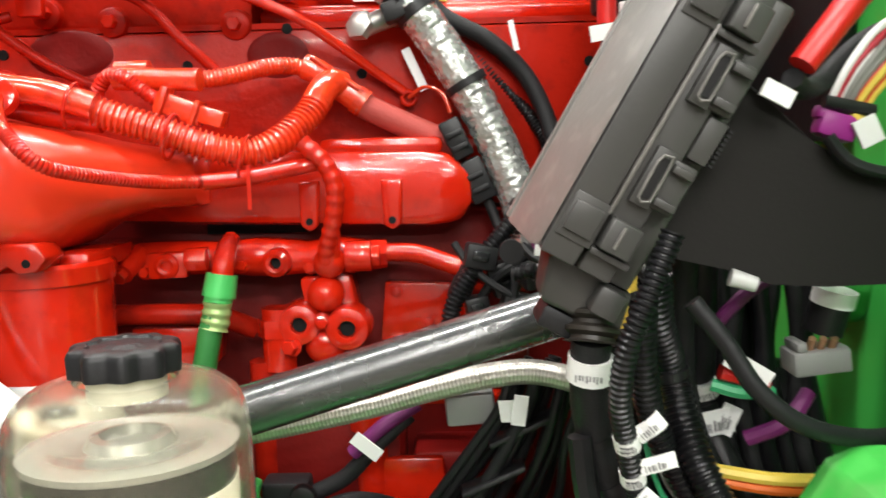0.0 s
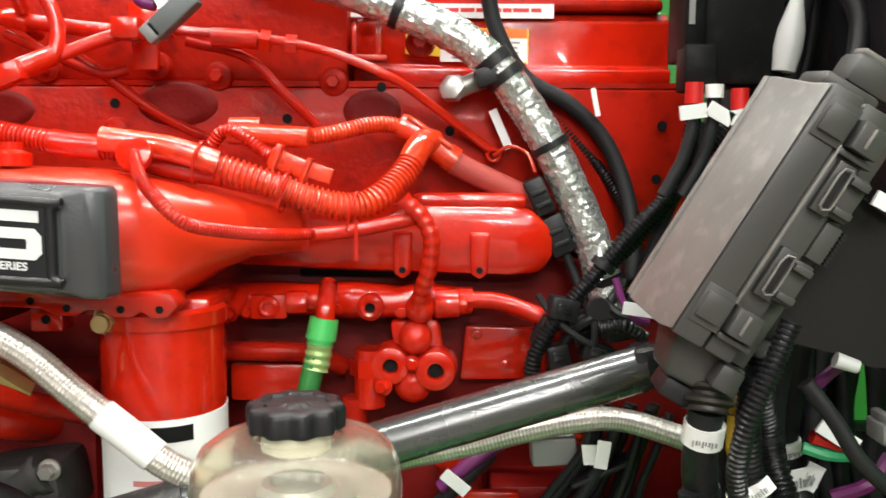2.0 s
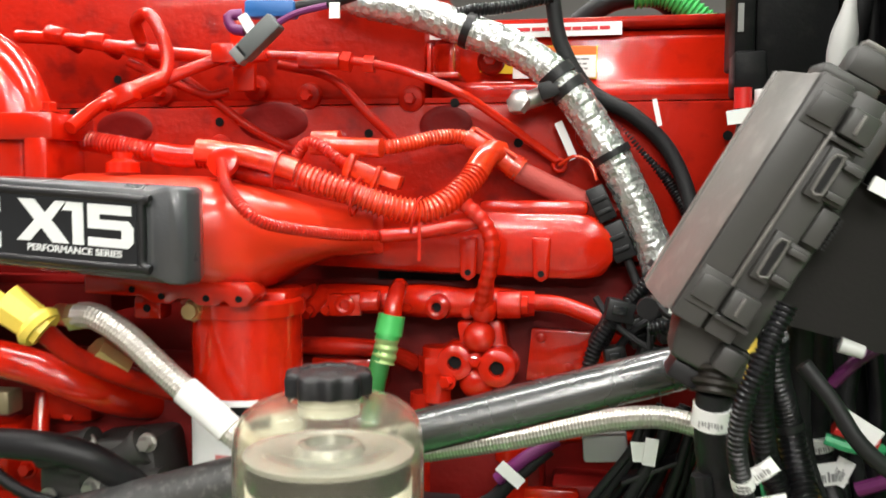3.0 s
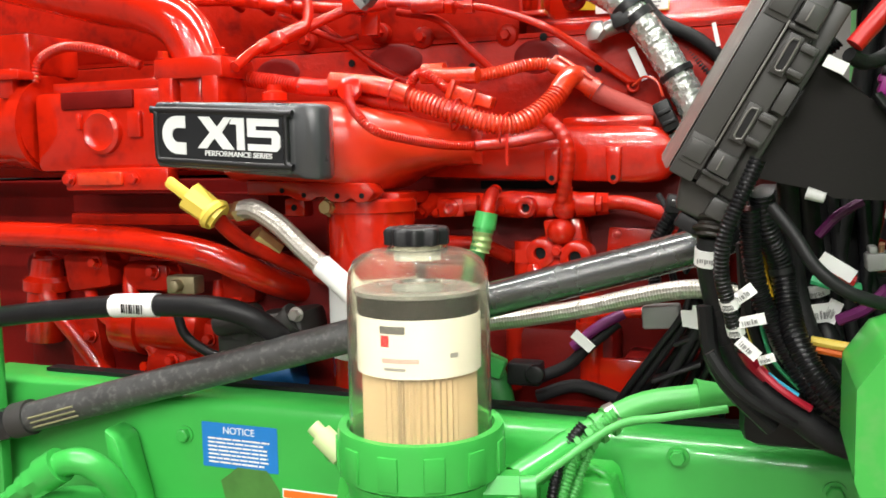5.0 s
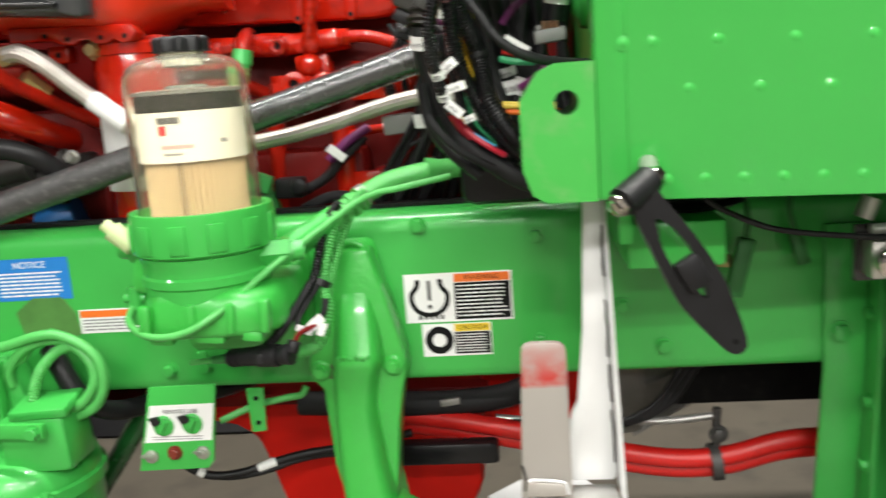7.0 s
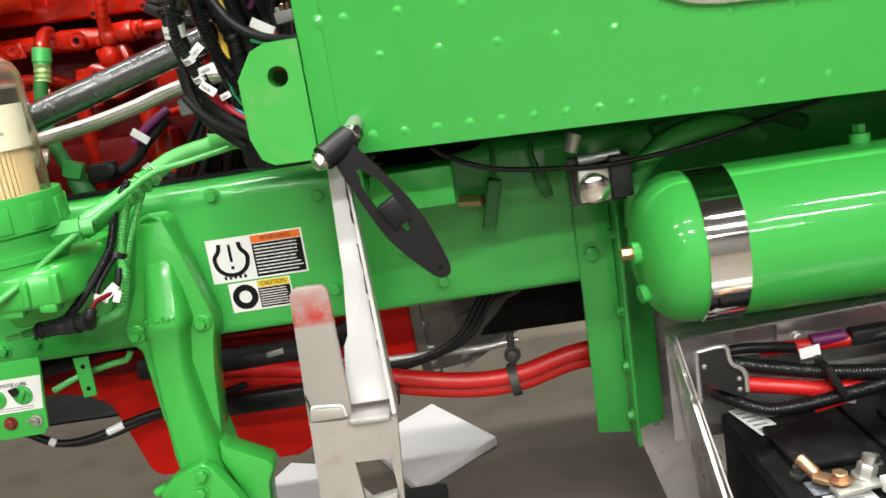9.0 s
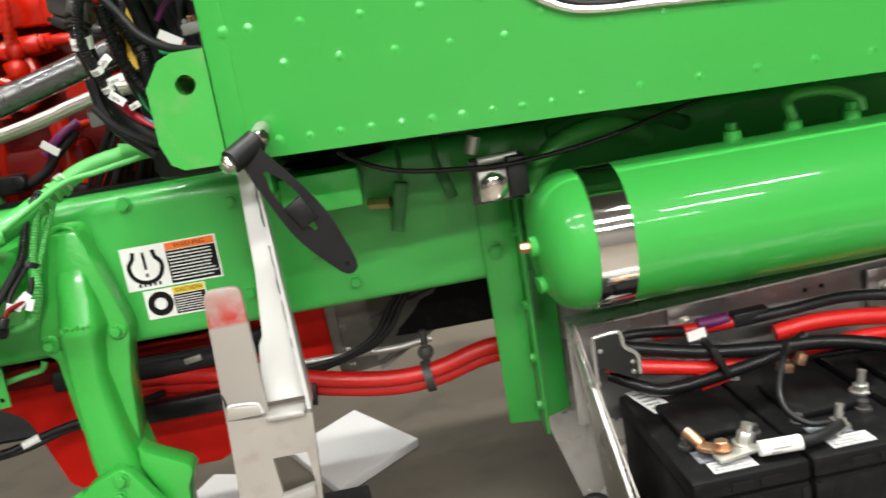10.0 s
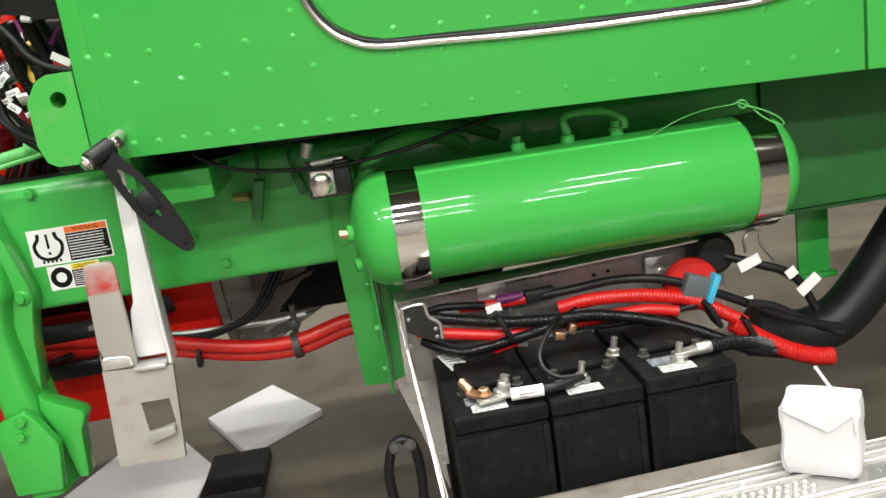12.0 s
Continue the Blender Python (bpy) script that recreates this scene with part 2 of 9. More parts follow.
def glass_material():
    m = bpy.data.materials.new("clear_plastic_bowl")
    m.use_nodes = True
    nt = m.node_tree
    b = nt.nodes["Principled BSDF"]
    b.inputs["Base Color"].default_value = (0.90, 0.87, 0.74, 1)
    b.inputs["Roughness"].default_value = 0.12
    b.inputs["IOR"].default_value = 1.16
    b.inputs["Transmission Weight"].default_value = 0.975
    return m


FOIL = foil_material()
STRUT = strut_material()
GLASS = glass_material()


# ---- mesh building ----
class Shape:
    """Collects closed pieces of one part."""

    def __init__(self):
        self.v, self.f = [], []

    def add(self, verts, faces):
        n = len(self.v)
        self.v += [tuple(p) for p in verts]
        self.f += [tuple(i + n for i in face) for face in faces]
        return self

    def box(self, lo, hi, m=None):
        pts = [Vector((x, y, z)) for x in (lo[0], hi[0]) for y in (lo[1], hi[1]) for z in (lo[2], hi[2])]
        if m is not None:
            pts = [m @ p for p in pts]
        return self.add(pts, [(0, 1, 3, 2), (4, 6, 7, 5), (0, 4, 5, 1), (2, 3, 7, 6), (0, 2, 6, 4), (1, 5, 7, 3)])

    def obox(self, centre, size, rot=(0, 0, 0)):
        h = [s / 2 for s in size]
        return self.box([-a for a in h], h, pose(*centre, *rot))

    def lathe(self, profile, m, seg=24, caps=True, lobes=0, lobe=0.0):
        """Rings of (radius, height) turned about the pose's own z."""
        pts, faces = [], []
        for r, h in profile:
            for i in range(seg):
                a = 2 * math.pi * i / seg
                k = 1 + lobe * math.cos(lobes * a) if lobes else 1
                pts.append(m @ Vector((r * k * math.cos(a), r * k * math.sin(a), h)))
        for j in range(len(profile) - 1):
            for i in range(seg):
                a, b = j * seg + i, j * seg + (i + 1) % seg
                faces.append((a, b, b + seg, a + seg))
        if caps:
            faces.append(tuple(reversed(range(seg))))
            n = (len(profile) - 1) * seg
            faces.append(tuple(range(n, n + seg)))
        return self.add(pts, faces)

    def rod(self, a, b, r, r2=None, seg=16):
        a, b = Vector(a), Vector(b)
        m = Matrix.Translation(a) @ (b - a).to_track_quat("Z", "Y").to_matrix().to_4x4()
        return self.lathe([(r, 0), (r if r2 is None else r2, (b - a).length)], m, seg)

    def hexbolt(self, at, toward, r, h):
        a, d = Vector(at), Vector(toward).normalized()
        m = Matrix.Translation(a) @ d.to_track_quat("Z", "Y").to_matrix().to_4x4()
        self.lathe([(r * 1.35, 0), (r * 1.35, h * 0.2)], m, 16)
        return self.lathe([(r, h * 0.2), (r, h * 0.9), (r * 0.85, h)], m, 6)

    def tube(self, pts, r, seg=10, pitch=0.0, amp=0.0, r2=None, loop=False, flat=1.0, step=0.006, skin=None):
        """A hose through the points; pitch and amp give it corrugations."""
        path = spline([Vector(p) for p in pts], step if not pitch else pitch / 4, loop)
        n = len(path)
        rings, faces = [], []
        up = Vector((0, 0, 1)) if abs((path[1] - path[0]).normalized().z) < 0.9 else Vector((1, 0, 0))
        side = None
        for i, p in enumerate(path):
            t = (path[min(i + 1, n - 1)] - path[max(i - 1, 0)]).normalized()
            side = t.cross(up).normalized() if side is None else (side - t * side.dot(t)).normalized()
            nrm = side.cross(t)
            rad = r if r2 is None else r + (r2 - r) * i / (n - 1)
            if pitch:
                rad -= amp * (0, 0.06, 1, 0.94)[i % 4]
            for k in range(seg):
                a = 2 * math.pi * k / seg
                rr = rad + skin(i, a) if skin else rad
                rings.append(p + side * (rr * math.cos(a)) + nrm * (rr * flat * math.sin(a)))
        for i in range(n - 1):
            for k in range(seg):
                a, b = i * seg + k, i * seg + (k + 1) % seg
                faces.append((a, b, b + seg, a + seg))
        faces.append(tuple(reversed(range(seg))))
        faces.append(tuple(range((n - 1) * seg, n * seg)))
        return self.add(rings, faces)

    def plate(self, outline, y0, y1):
        """An outline in x and z, from depth y0 back to y1."""
        n = len(outline)
        area = sum(outline[i][0] * outline[(i + 1) % n][1] - outline[(i + 1) % n][0] * outline[i][1] for i in range(n))
        if area < 0:
            outline = outline[::-1]
        pts = [(x, y0, z) for x, z in outline] + [(x, y1, z) for x, z in outline]
        faces = [tuple(range(n)), tuple(range(2 * n - 1, n - 1, -1))]
        faces += [(i, i + n, (i + 1) % n + n, (i + 1) % n) for i in range(n)]
        return self.add(pts, faces)

    def holed_plate(self, outline, cx, cz, r, y0, y1, n=28):
        """An outline in x and z with a round hole right through it."""
        angles = sorted({round(2 * math.pi * i / n, 4) for i in range(n)} | {round(math.atan2(z - cz, x - cx) % (2 * math.pi), 4) for x, z in outline})
        outer, m = [], len(outline)
        for a in angles:
            dx, dz, far = math.cos(a), math.sin(a), 0.0
            for i in range(m):
                (x0, z0), (x1, z1) = outline[i], outline[(i + 1) % m]
                ex, ez = x1 - x0, z1 - z0
                det = dx * ez - dz * ex
                if abs(det) < 1e-12:
                    continue
                t = ((x0 - cx) * ez - (z0 - cz) * ex) / det
                s = ((x0 - cx) * dz - (z0 - cz) * dx) / det
                if t > 0 and -1e-4 <= s <= 1.0001:
                    far = max(far, t)
            outer.append((cx + dx * far, cz + dz * far))
        inner = [(cx + r * math.cos(a), cz + r * math.sin(a)) for a in angles]
        k = len(angles)
        pts = [(x, y, z) for y in (y0, y1) for ring in (outer, inner) for x, z in ring]
        faces = []
        for i in range(k):
            j = (i + 1) % k
            faces += [(i, j, k + j, k + i), (2 * k + j, 2 * k + i, 3 * k + i, 3 * k + j), (j, i, 2 * k + i, 2 * k + j), (k + i, k + j, 3 * k + j, 3 * k + i)]
        return self.add(pts, faces)

    def extrude(self, profile, x0, x1):
        """A closed profile in y and z, run along x."""
        n = len(profile)
        area = sum(profile[i][0] * profile[(i + 1) % n][1] - profile[(i + 1) % n][0] * profile[i][1] for i in range(n))
        if area < 0:
            profile = profile[::-1]
        pts = [(x0, y, z) for y, z in profile] + [(x1, y, z) for y, z in profile]
        faces = [tuple(range(n - 1, -1, -1)), tuple(range(n, 2 * n))]
        faces += [(i, (i + 1) % n, (i + 1) % n + n, i + n) for i in range(n)]
        return self.add(pts, faces)

    def hull_loft(self, sections):
        """Skins closed rings of equal count, and caps the ends."""
        n = len(sections[0])
        pts = [p for s in sections for p in s]
        faces = [(j * n + i, j * n + (i + 1) % n, (j + 1) * n + (i + 1) % n, (j + 1) * n + i) for j in range(len(sections) - 1) for i in range(n)]
        faces += [tuple(reversed(range(n))), tuple(range((len(sections) - 1) * n, len(sections) * n))]
        return self.add(pts, faces)


def spline(p, step, loop=False):
    """Catmull-Rom through the points, at an even step."""
    if len(p) == 2:
        dense = [p[0].lerp(p[1], i / 40) for i in range(41)]
    else:
        q = [p[0] * 2 - p[1], *p, p[-1] * 2 - p[-2]]
        dense = []
        for i in range(1, len(q) - 2):
            a, b, c, d = q[i - 1], q[i], q[i + 1], q[i + 2]
            for k in range(24):
                t = k / 24
                dense.append(0.5 * (2 * b + (c - a) * t + (2 * a - 5 * b + 4 * c - d) * t * t + (3 * b - a - 3 * c + d) * t ** 3))
        dense.append(p[-1])
    out, run = [dense[0]], 0.0
    for a, b in zip(dense, dense[1:]):
        seg = (b - a).length
        while seg > 0 and run + seg >= step:
            k = (step - run) / seg
            a = a.lerp(b, k)
            out.append(a)
            seg, run = (b - a).length, 0.0
        run += seg
    if (out[-1] - dense[-1]).length > step * 0.3:
        out.append(dense[-1])
    return out


def mesh_of(name, shape, material, base=(0, 0, 0), bevel=0.0, angle=40):
    me = bpy.data.meshes.new(name)
    bx, by, bz = base
    me.from_pydata([(x - bx, y - by, z - bz) for x, y, z in shape.v], [], shape.f)
    bm = bmesh.new()
    bm.from_mesh(me)
    bmesh.ops.recalc_face_normals(bm, faces=bm.faces)
    if bevel:
        sharp = [e for e in bm.edges if len(e.link_faces) == 2 and e.calc_face_angle(0) > radians(35)]
        bmesh.ops.bevel(bm, geom=sharp, offset=bevel, segments=2, affect="EDGES", profile=0.5, clamp_overlap=True)
    bm.to_mesh(me)
    bm.free()
    me.materials.append(material)
    me.shade_smooth()
    me.set_sharp_from_angle(angle=radians(angle))
    return me


def root_base(ob):
    while ob.parent is not None:
        ob = ob.parent
    return tuple(ob.location)


def thing(name, base, label, category, group="", kind=""):
    ob = new(name)
    ob.empty_display_size = 0.02
    ob.location = base
    return tagged(ob, label, category, group, kind)


def part(name, shape, material, parent, label="", bevel=0.0, angle=40):
    ob = new(name, mesh_of(name, shape, material, root_base(parent), bevel, angle))
    ob.parent = parent
    return tagged(ob, label)


def single(name, shape, material, base, label, category, group="", kind="", bevel=0.0, angle=40):
    ob = new(name, mesh_of(name, shape, material, base, bevel, angle))
    ob.location = base
    return tagged(ob, label, category, group, kind)


def text_part(name, body, size, m, material, parent, label="", squeeze=1.0, bold=0.0):
    """Raised lettering; the pose's x runs along the line and its z faces the reader."""
    cu = bpy.data.curves.new(name, "FONT")
    cu.body, cu.size, cu.align_x, cu.align_y, cu.extrude, cu.offset = body, size, "CENTER", "CENTER", 0.0003, bold
    tmp = bpy.data.objects.new(name, cu)
    scene.collection.objects.link(tmp)
    me = bpy.data.meshes.new_from_object(tmp.evaluated_get(bpy.context.evaluated_depsgraph_get()))
    bpy.data.objects.remove(tmp)
    me.name = name
    me.transform(Matrix.Translation(-Vector(root_base(parent))) @ m @ Matrix.Diagonal((squeeze, 1, 1, 1)))
    me.materials.clear()
    me.materials.append(material)
    ob = new(name, me)
    ob.parent = parent
    return tagged(ob, label)


def facing(x, y, z, yaw=0, tilt=0, lean=0):
    """A pose for lettering on a face that looks towards the walkway."""
    return pose(x, y, z) @ pose(0, 0, 0, 0, 0, yaw) @ pose(0, 0, 0, 90 + tilt) @ pose(0, 0, 0, 0, 0, lean)


def bars(x0, x1, z0, z1, rows, y, fill=0.62, ragged=0.12, seed=1):
    """Rows of print that cannot be read."""
    rnd, s = random.Random(seed), Shape()
    step = (z1 - z0) / rows
    for i in range(rows):
        z = z1 - (i + 0.5) * step
        x = x0
        end = x1 - (x1 - x0) * ragged * rnd.random()
        while x < end:
            w = min(end - x, (x1 - x0) * (0.06 + 0.14 * rnd.random()))
            s.box((x, y - 0.0003, z - step * fill / 2), (x + w * 0.9, y, z + step * fill / 2))
            x += w
    return s


EYE_LINE = Vector((-0.076, 0.054, 1.66))


def back(p, k=1.10):
    """Sets a point further off along the line to the walkway."""
    return tuple(EYE_LINE + (Vector(p) - EYE_LINE) * k)


def backs(pts, k=1.10):
    return [back(p, k) for p in pts]


# ---- the shop ----
s = Shape().box((-7, -10, FLOOR - 0.2), (9, 8, FLOOR))
single("floor", s, CONCRETE, (0, 0, FLOOR), "sealed grey concrete workshop floor, stained and dull", "floor", kind="structure")
for wname, lo, hi in (("wall_north", (-7, 8, FLOOR), (9, 8.2, 5)), ("wall_south", (-7, -10.2, FLOOR), (9, -10, 5)), ("wall_east", (9, -10, FLOOR), (9.2, 8, 5)), ("wall_west", (-7.2, -10, FLOOR), (-7, 8, 5))):
    single(wname, Shape().box(lo, hi), WALL, lo, "plain light painted workshop wall", "wall", kind="structure")
single("ceiling", Shape().box((-7.2, -10.2, 5), (9.2, 8.2, 5.2)), CEIL, (0, 0, 5), "dark workshop ceiling with tube lamps", "ceiling", kind="structure")
for lx in (-2.1, 0.3, 2.7):
    for ly, _, length in LAMP_ROWS:
        t = thing("ceiling_light", (lx, ly, 4.6), "long white tube lamp fixture under the ceiling", "lamp", "ceiling lamps")
        part("housing", Shape().box((lx - length / 2 - 0.03, ly - 0.1, 4.58), (lx + length / 2 + 0.03, ly + 0.1, 4.66)), WHITE, t)
        for hx in (lx - 0.5, lx + 0.5):
            part("hanger", Shape().rod((hx, ly, 4.66), (hx, ly, 5.0), 0.006), STEEL, t)

# Unseen white cabinet added so the cab panel mirrors a pale rectangle.
cbn = thing("reflection_cabinet", (1.87, -9.72, FLOOR), "white cabinet at the workshop wall, unseen, added for its reflection", "cabinet")
part("body", Shape().box((1.34, -9.98, FLOOR + 0.04), (2.40, -9.55, 1.12)), WHITE, cbn, bevel=0.01)
part("plinth", Shape().box((1.38, -9.96, FLOOR), (2.36, -9.60, FLOOR + 0.04)), GREY, cbn)
for x0, x1, hx in ((1.36, 1.866, 1.83), (1.874, 2.38, 1.91)):
    dr = part("door", Shape().box((x0, -9.549, FLOOR + 0.06), (x1, -9.53, 1.10)), WHITE, cbn, bevel=0.004)
    part("handle", Shape().rod((hx, -9.515, 0.62), (hx, -9.515, 0.76), 0.008).rod((hx, -9.532, 0.63), (hx, -9.515, 0.63), 0.006).rod((hx, -9.532, 0.75), (hx, -9.515, 0.75), 0.006), STEEL, dr)

# ---- chassis ----
rail = thing("chassis_rail", (-1.1, 0.84, 0.945), "bright green painted steel truck frame rail, glossy", "frame rail")
prof = [(0.852, 0.945), (0.93, 0.945), (0.93, 0.954), (0.855, 0.954), (0.849, 0.960), (0.849, 1.196), (0.875, 1.203), (0.93, 1.203), (0.93, 1.212), (0.872, 1.212), (0.861, 1.2105), (0.852, 1.206), (0.8450, 1.199), (0.8413, 1.190), (0.84, 1.180), (0.84, 0.964), (0.8405, 0.954), (0.845, 0.9475)]
part("channel", Shape().extrude(prof, -1.10, 3.2), GREEN_CHASSIS, rail, angle=50)
for bx, bz in ((0.235, 1.165), (0.235, 1.0), (0.36, 1.05), (-0.66, 1.15), (0.06, 1.19), (0.42, 0.985), (-0.30, 1.0), (-0.357, 0.978), (-0.298, 0.982)):
    part("bolt", Shape().hexbolt((bx, 0.84, bz), (0, -1, 0), 0.010, 0.012), GREEN_CHASSIS, rail)
part("top_lip", Shape().box((-0.98, 0.895, 1.213), (0.20, 0.92, 1.219)), RUBBER, rail, "thin dark strip along the rail's top")
part("worn_patch", Shape().plate([(-0.60, 1.085), (-0.57, 1.108), (-0.52, 1.108), (-0.50, 1.08), (-0.495, 1.045), (-0.53, 1.035), (-0.59, 1.045)], 0.8385, 0.8402), surf("brown_primer_patch", (0.07, 0.20, 0.04), 0.55, 0, 0, 0.4, 30, 0.1), rail, "brownish patch of thin paint")


# Unseen rail on the other side, added to keep light off the floor.
rail2 = thing("chassis_rail", (-1.1, 1.78, 0.945), "second green steel frame rail across the engine, unseen, added to shade the floor", "frame rail")
part("channel", Shape().extrude([(1.70, 0.945), (1.79, 0.945), (1.79, 1.21), (1.70, 1.21), (1.70, 1.20), (1.78, 1.20), (1.78, 0.955), (1.70, 0.955)], -1.60, 3.2), GREEN_CHASSIS, rail2)


def sticker(name, x0, x1, z0, z1, y, label, mat=WHITE):
    st = part(name, Shape().box((x0, y - 0.0008, z0), (x1, y, z1)), mat, rail, label)
    return st


Y = 0.8398
st = sticker("notice_sticker", -0.630, -0.501, 1.105, 1.173, Y, "blue notice sticker with white print", BLUE_INK)
text_part("heading", "NOTICE", 0.015, facing(-0.566, Y - 0.001, 1.162), WHITE, st)
part("print", bars(-0.620, -0.511, 1.110, 1.152, 7, Y - 0.0008, fill=0.45, seed=3), WHITE, st)
st = sticker("warning_sticker", -0.495, -0.345, 1.046, 1.085, Y, "white warning sticker with an orange heading")
part("heading_band", Shape().box((-0.493, Y - 0.0011, 1.072), (-0.347, Y - 0.0008, 1.083)), ORANGE_INK, st)
part("print", bars(-0.49, -0.35, 1.049, 1.070, 4, Y - 0.0008, fill=0.5, seed=4), GREY_INK, st)
st = sticker("tyre_pressure_sticker", 0.031, 0.196, 1.038, 1.115, Y, "white tyre pressure warning sticker with orange heading")
part("heading_band", Shape().box((0.108, Y - 0.0011, 1.100), (0.193, Y - 0.0008, 1.113)), ORANGE_INK, st)
text_part("heading", "WARNING", 0.011, facing(0.15, Y - 0.0013, 1.1065), INK, st)
part("text_field", Shape().box((0.108, Y - 0.0011, 1.041), (0.193, Y - 0.0008, 1.099)), INK, st)
part("print", bars(0.111, 0.190, 1.044, 1.097, 9, Y - 0.0011, fill=0.34, seed=5), WHITE, st)
horseshoe = [(0.052, 0, 1.106), (0.050, 0, 1.094), (0.041, 0, 1.082), (0.044, 0, 1.064), (0.055, 0, 1.053), (0.069, 0, 1.050), (0.083, 0, 1.053), (0.094, 0, 1.064), (0.097, 0, 1.082), (0.088, 0, 1.094), (0.086, 0, 1.106)]
part("tyre_symbol", Shape().tube([(x, Y - 0.0008, z) for x, _, z in horseshoe], 0.0008, 8, flat=4.6), INK, st)
part("mark", Shape().box((0.0665, Y - 0.0012, 1.073), (0.0715, Y - 0.0008, 1.104)).box((0.0665, Y - 0.0012, 1.060), (0.0715, Y - 0.0008, 1.066)), INK, st)
treads = Shape()
for k in range(5):
    treads.box((0.051 + 0.0085 * k, Y - 0.0012, 1.043), (0.0555 + 0.0085 * k, Y - 0.0008, 1.049))
part("treads", treads, INK, st)
st = sticker("caution_sticker", 0.054, 0.161, 0.983, 1.035, Y, "white caution sticker with yellow heading and tyre ring")
part("heading_band", Shape().box((0.104, Y - 0.0011, 1.022), (0.159, Y - 0.0008, 1.034)), YELLOW_INK, st)
text_part("heading", "CAUTION", 0.010, facing(0.132, Y - 0.0013, 1.028), INK, st)
part("text_field", Shape().box((0.104, Y - 0.0011, 0.986), (0.159, Y - 0.0008, 1.021)), INK, st)
part("print", bars(0.106, 0.157, 0.988, 1.019, 7, Y - 0.0011, fill=0.34, seed=6), WHITE, st)
ring, n = Shape(), 28
around = [(math.cos(2 * math.pi * k / n), math.sin(2 * math.pi * k / n)) for k in range(n)]
ring.add([(0.080 + r * c, y, 1.009 + r * s_) for y in (Y - 0.0016, Y - 0.0009) for r in (0.0110, 0.0220) for c, s_ in around],
         [(k, (k + 1) % n, n + (k + 1) % n, n + k) for k in range(n)] + [(2 * n + (k + 1) % n, 2 * n + k, 3 * n + k, 3 * n + (k + 1) % n) for k in range(n)]
         + [(n + k, n + (k + 1) % n, 3 * n + (k + 1) % n, 3 * n + k) for k in range(n)] + [((k + 1) % n, k, 2 * n + k, 2 * n + (k + 1) % n) for k in range(n)])
part("tyre_ring", ring, INK, st)

# Sheet added in dark green to paint the shade on the rear rail.
part("rail_shade_sheet", Shape().box((1.60, 0.822, 0.900), (3.2, 0.836, 1.205)), GREEN_DARK, rail, "dark green sheet standing in for shade on the rear of the rail", bevel=0.003)
part("shade_sheet_edge", Shape().box((1.60, 0.816, 0.892), (3.2, 0.838, 0.8995)), GREEN_LINK, rail)

# spring hanger casting below the rail
hanger = thing("spring_hanger", (-0.03, 0.79, 0.6), "green painted cast steel spring hanger bolted to the rail", "bracket")
secs = []
for z, x0, x1, y0 in ((1.178, -0.048, -0.028, 0.814), (1.172, -0.056, -0.020, 0.803), (1.155, -0.061, -0.014, 0.797), (1.10, -0.064, -0.010, 0.783), (1.05, -0.066, -0.006, 0.760), (1.025, -0.067, -0.004, 0.744), (1.012, -0.067, -0.003, 0.737), (1.000, -0.069, -0.003, 0.739), (0.985, -0.074, -0.010, 0.748), (0.93, -0.076, -0.020, 0.750), (0.835, -0.075, -0.010, 0.745), (0.78, -0.072, 0.0, 0.738), (0.70, -0.060, 0.012, 0.728), (0.58, -0.050, 0.02, 0.72)):
    w = (x1 - x0) * 0.13
    secs.append([(x0 - 0.010, 0.836, z), (x0 - 0.002, y0 + 0.022, z), (x0 + w * 0.5, y0 + 0.004, z), (x0 + 1.6 * w, y0, z), (x1 - 1.6 * w, y0, z), (x1 - w * 0.5, y0 + 0.004, z), (x1 + 0.002, y0 + 0.022, z), (x1 + 0.010, 0.836, z)])
part("arm", Shape().hull_loft(secs[::-1]), GREEN_CAST, hanger, angle=50)
marks = Shape()
for k in range(6):
    marks.obox((-0.058 + 0.0088 * k, 0.7370, 1.0170 + 0.002 * (k % 2)), (0.0055, 0.005, 0.011 - 0.003 * (k % 3)), (28, 0, 0))
part("cast_marks", marks, GREEN_CAST, hanger, bevel=0.001)
part("top_rim", Shape().tube([(-0.063, 0.806, 1.135), (-0.061, 0.804, 1.155), (-0.052, 0.803, 1.171), (-0.038, 0.803, 1.177), (-0.023, 0.803, 1.171), (-0.014, 0.804, 1.155), (-0.011, 0.806, 1.135)], 0.0055), GREEN_CAST, hanger)
part("side_wing", Shape().plate([(-0.056, 1.168), (-0.086, 1.06), (-0.113, 1.008), (-0.119, 0.988), (-0.111, 0.970), (-0.097, 0.955), (-0.090, 0.83), (-0.072, 0.75), (0.0, 0.75), (0.006, 0.80), (0.016, 0.90), (0.026, 0.955), (0.034, 0.983), (0.032, 1.008), (0.012, 1.09), (-0.012, 1.168)], 0.784, 0.838), GREEN_CAST, hanger, bevel=0.006)
for bx, bz in ((-0.098, 0.986), (0.014, 0.990)):
    part("boss", Shape().lathe([(0.017, 0), (0.016, 0.003), (0.013, 0.005)], pose(bx, 0.785, bz, 90), 18), GREEN_CAST, hanger)
    part("bolt", Shape().hexbolt((bx, 0.781, bz), (0, -1, 0), 0.0095, 0.012), GREEN_CAST, hanger)
part("bare_patch", Shape().lathe([(0.010, 0), (0.009, 0.0006)], pose(-0.083, 0.784, 0.984, 90) @ Matrix.Diagonal((0.8, 1.2, 1, 1)), 14), surf("worn_primer", (0.06, 0.10, 0.03), 0.6, 0, 0, 0.4, 60, 0.2), hanger, "chipped bare patch")
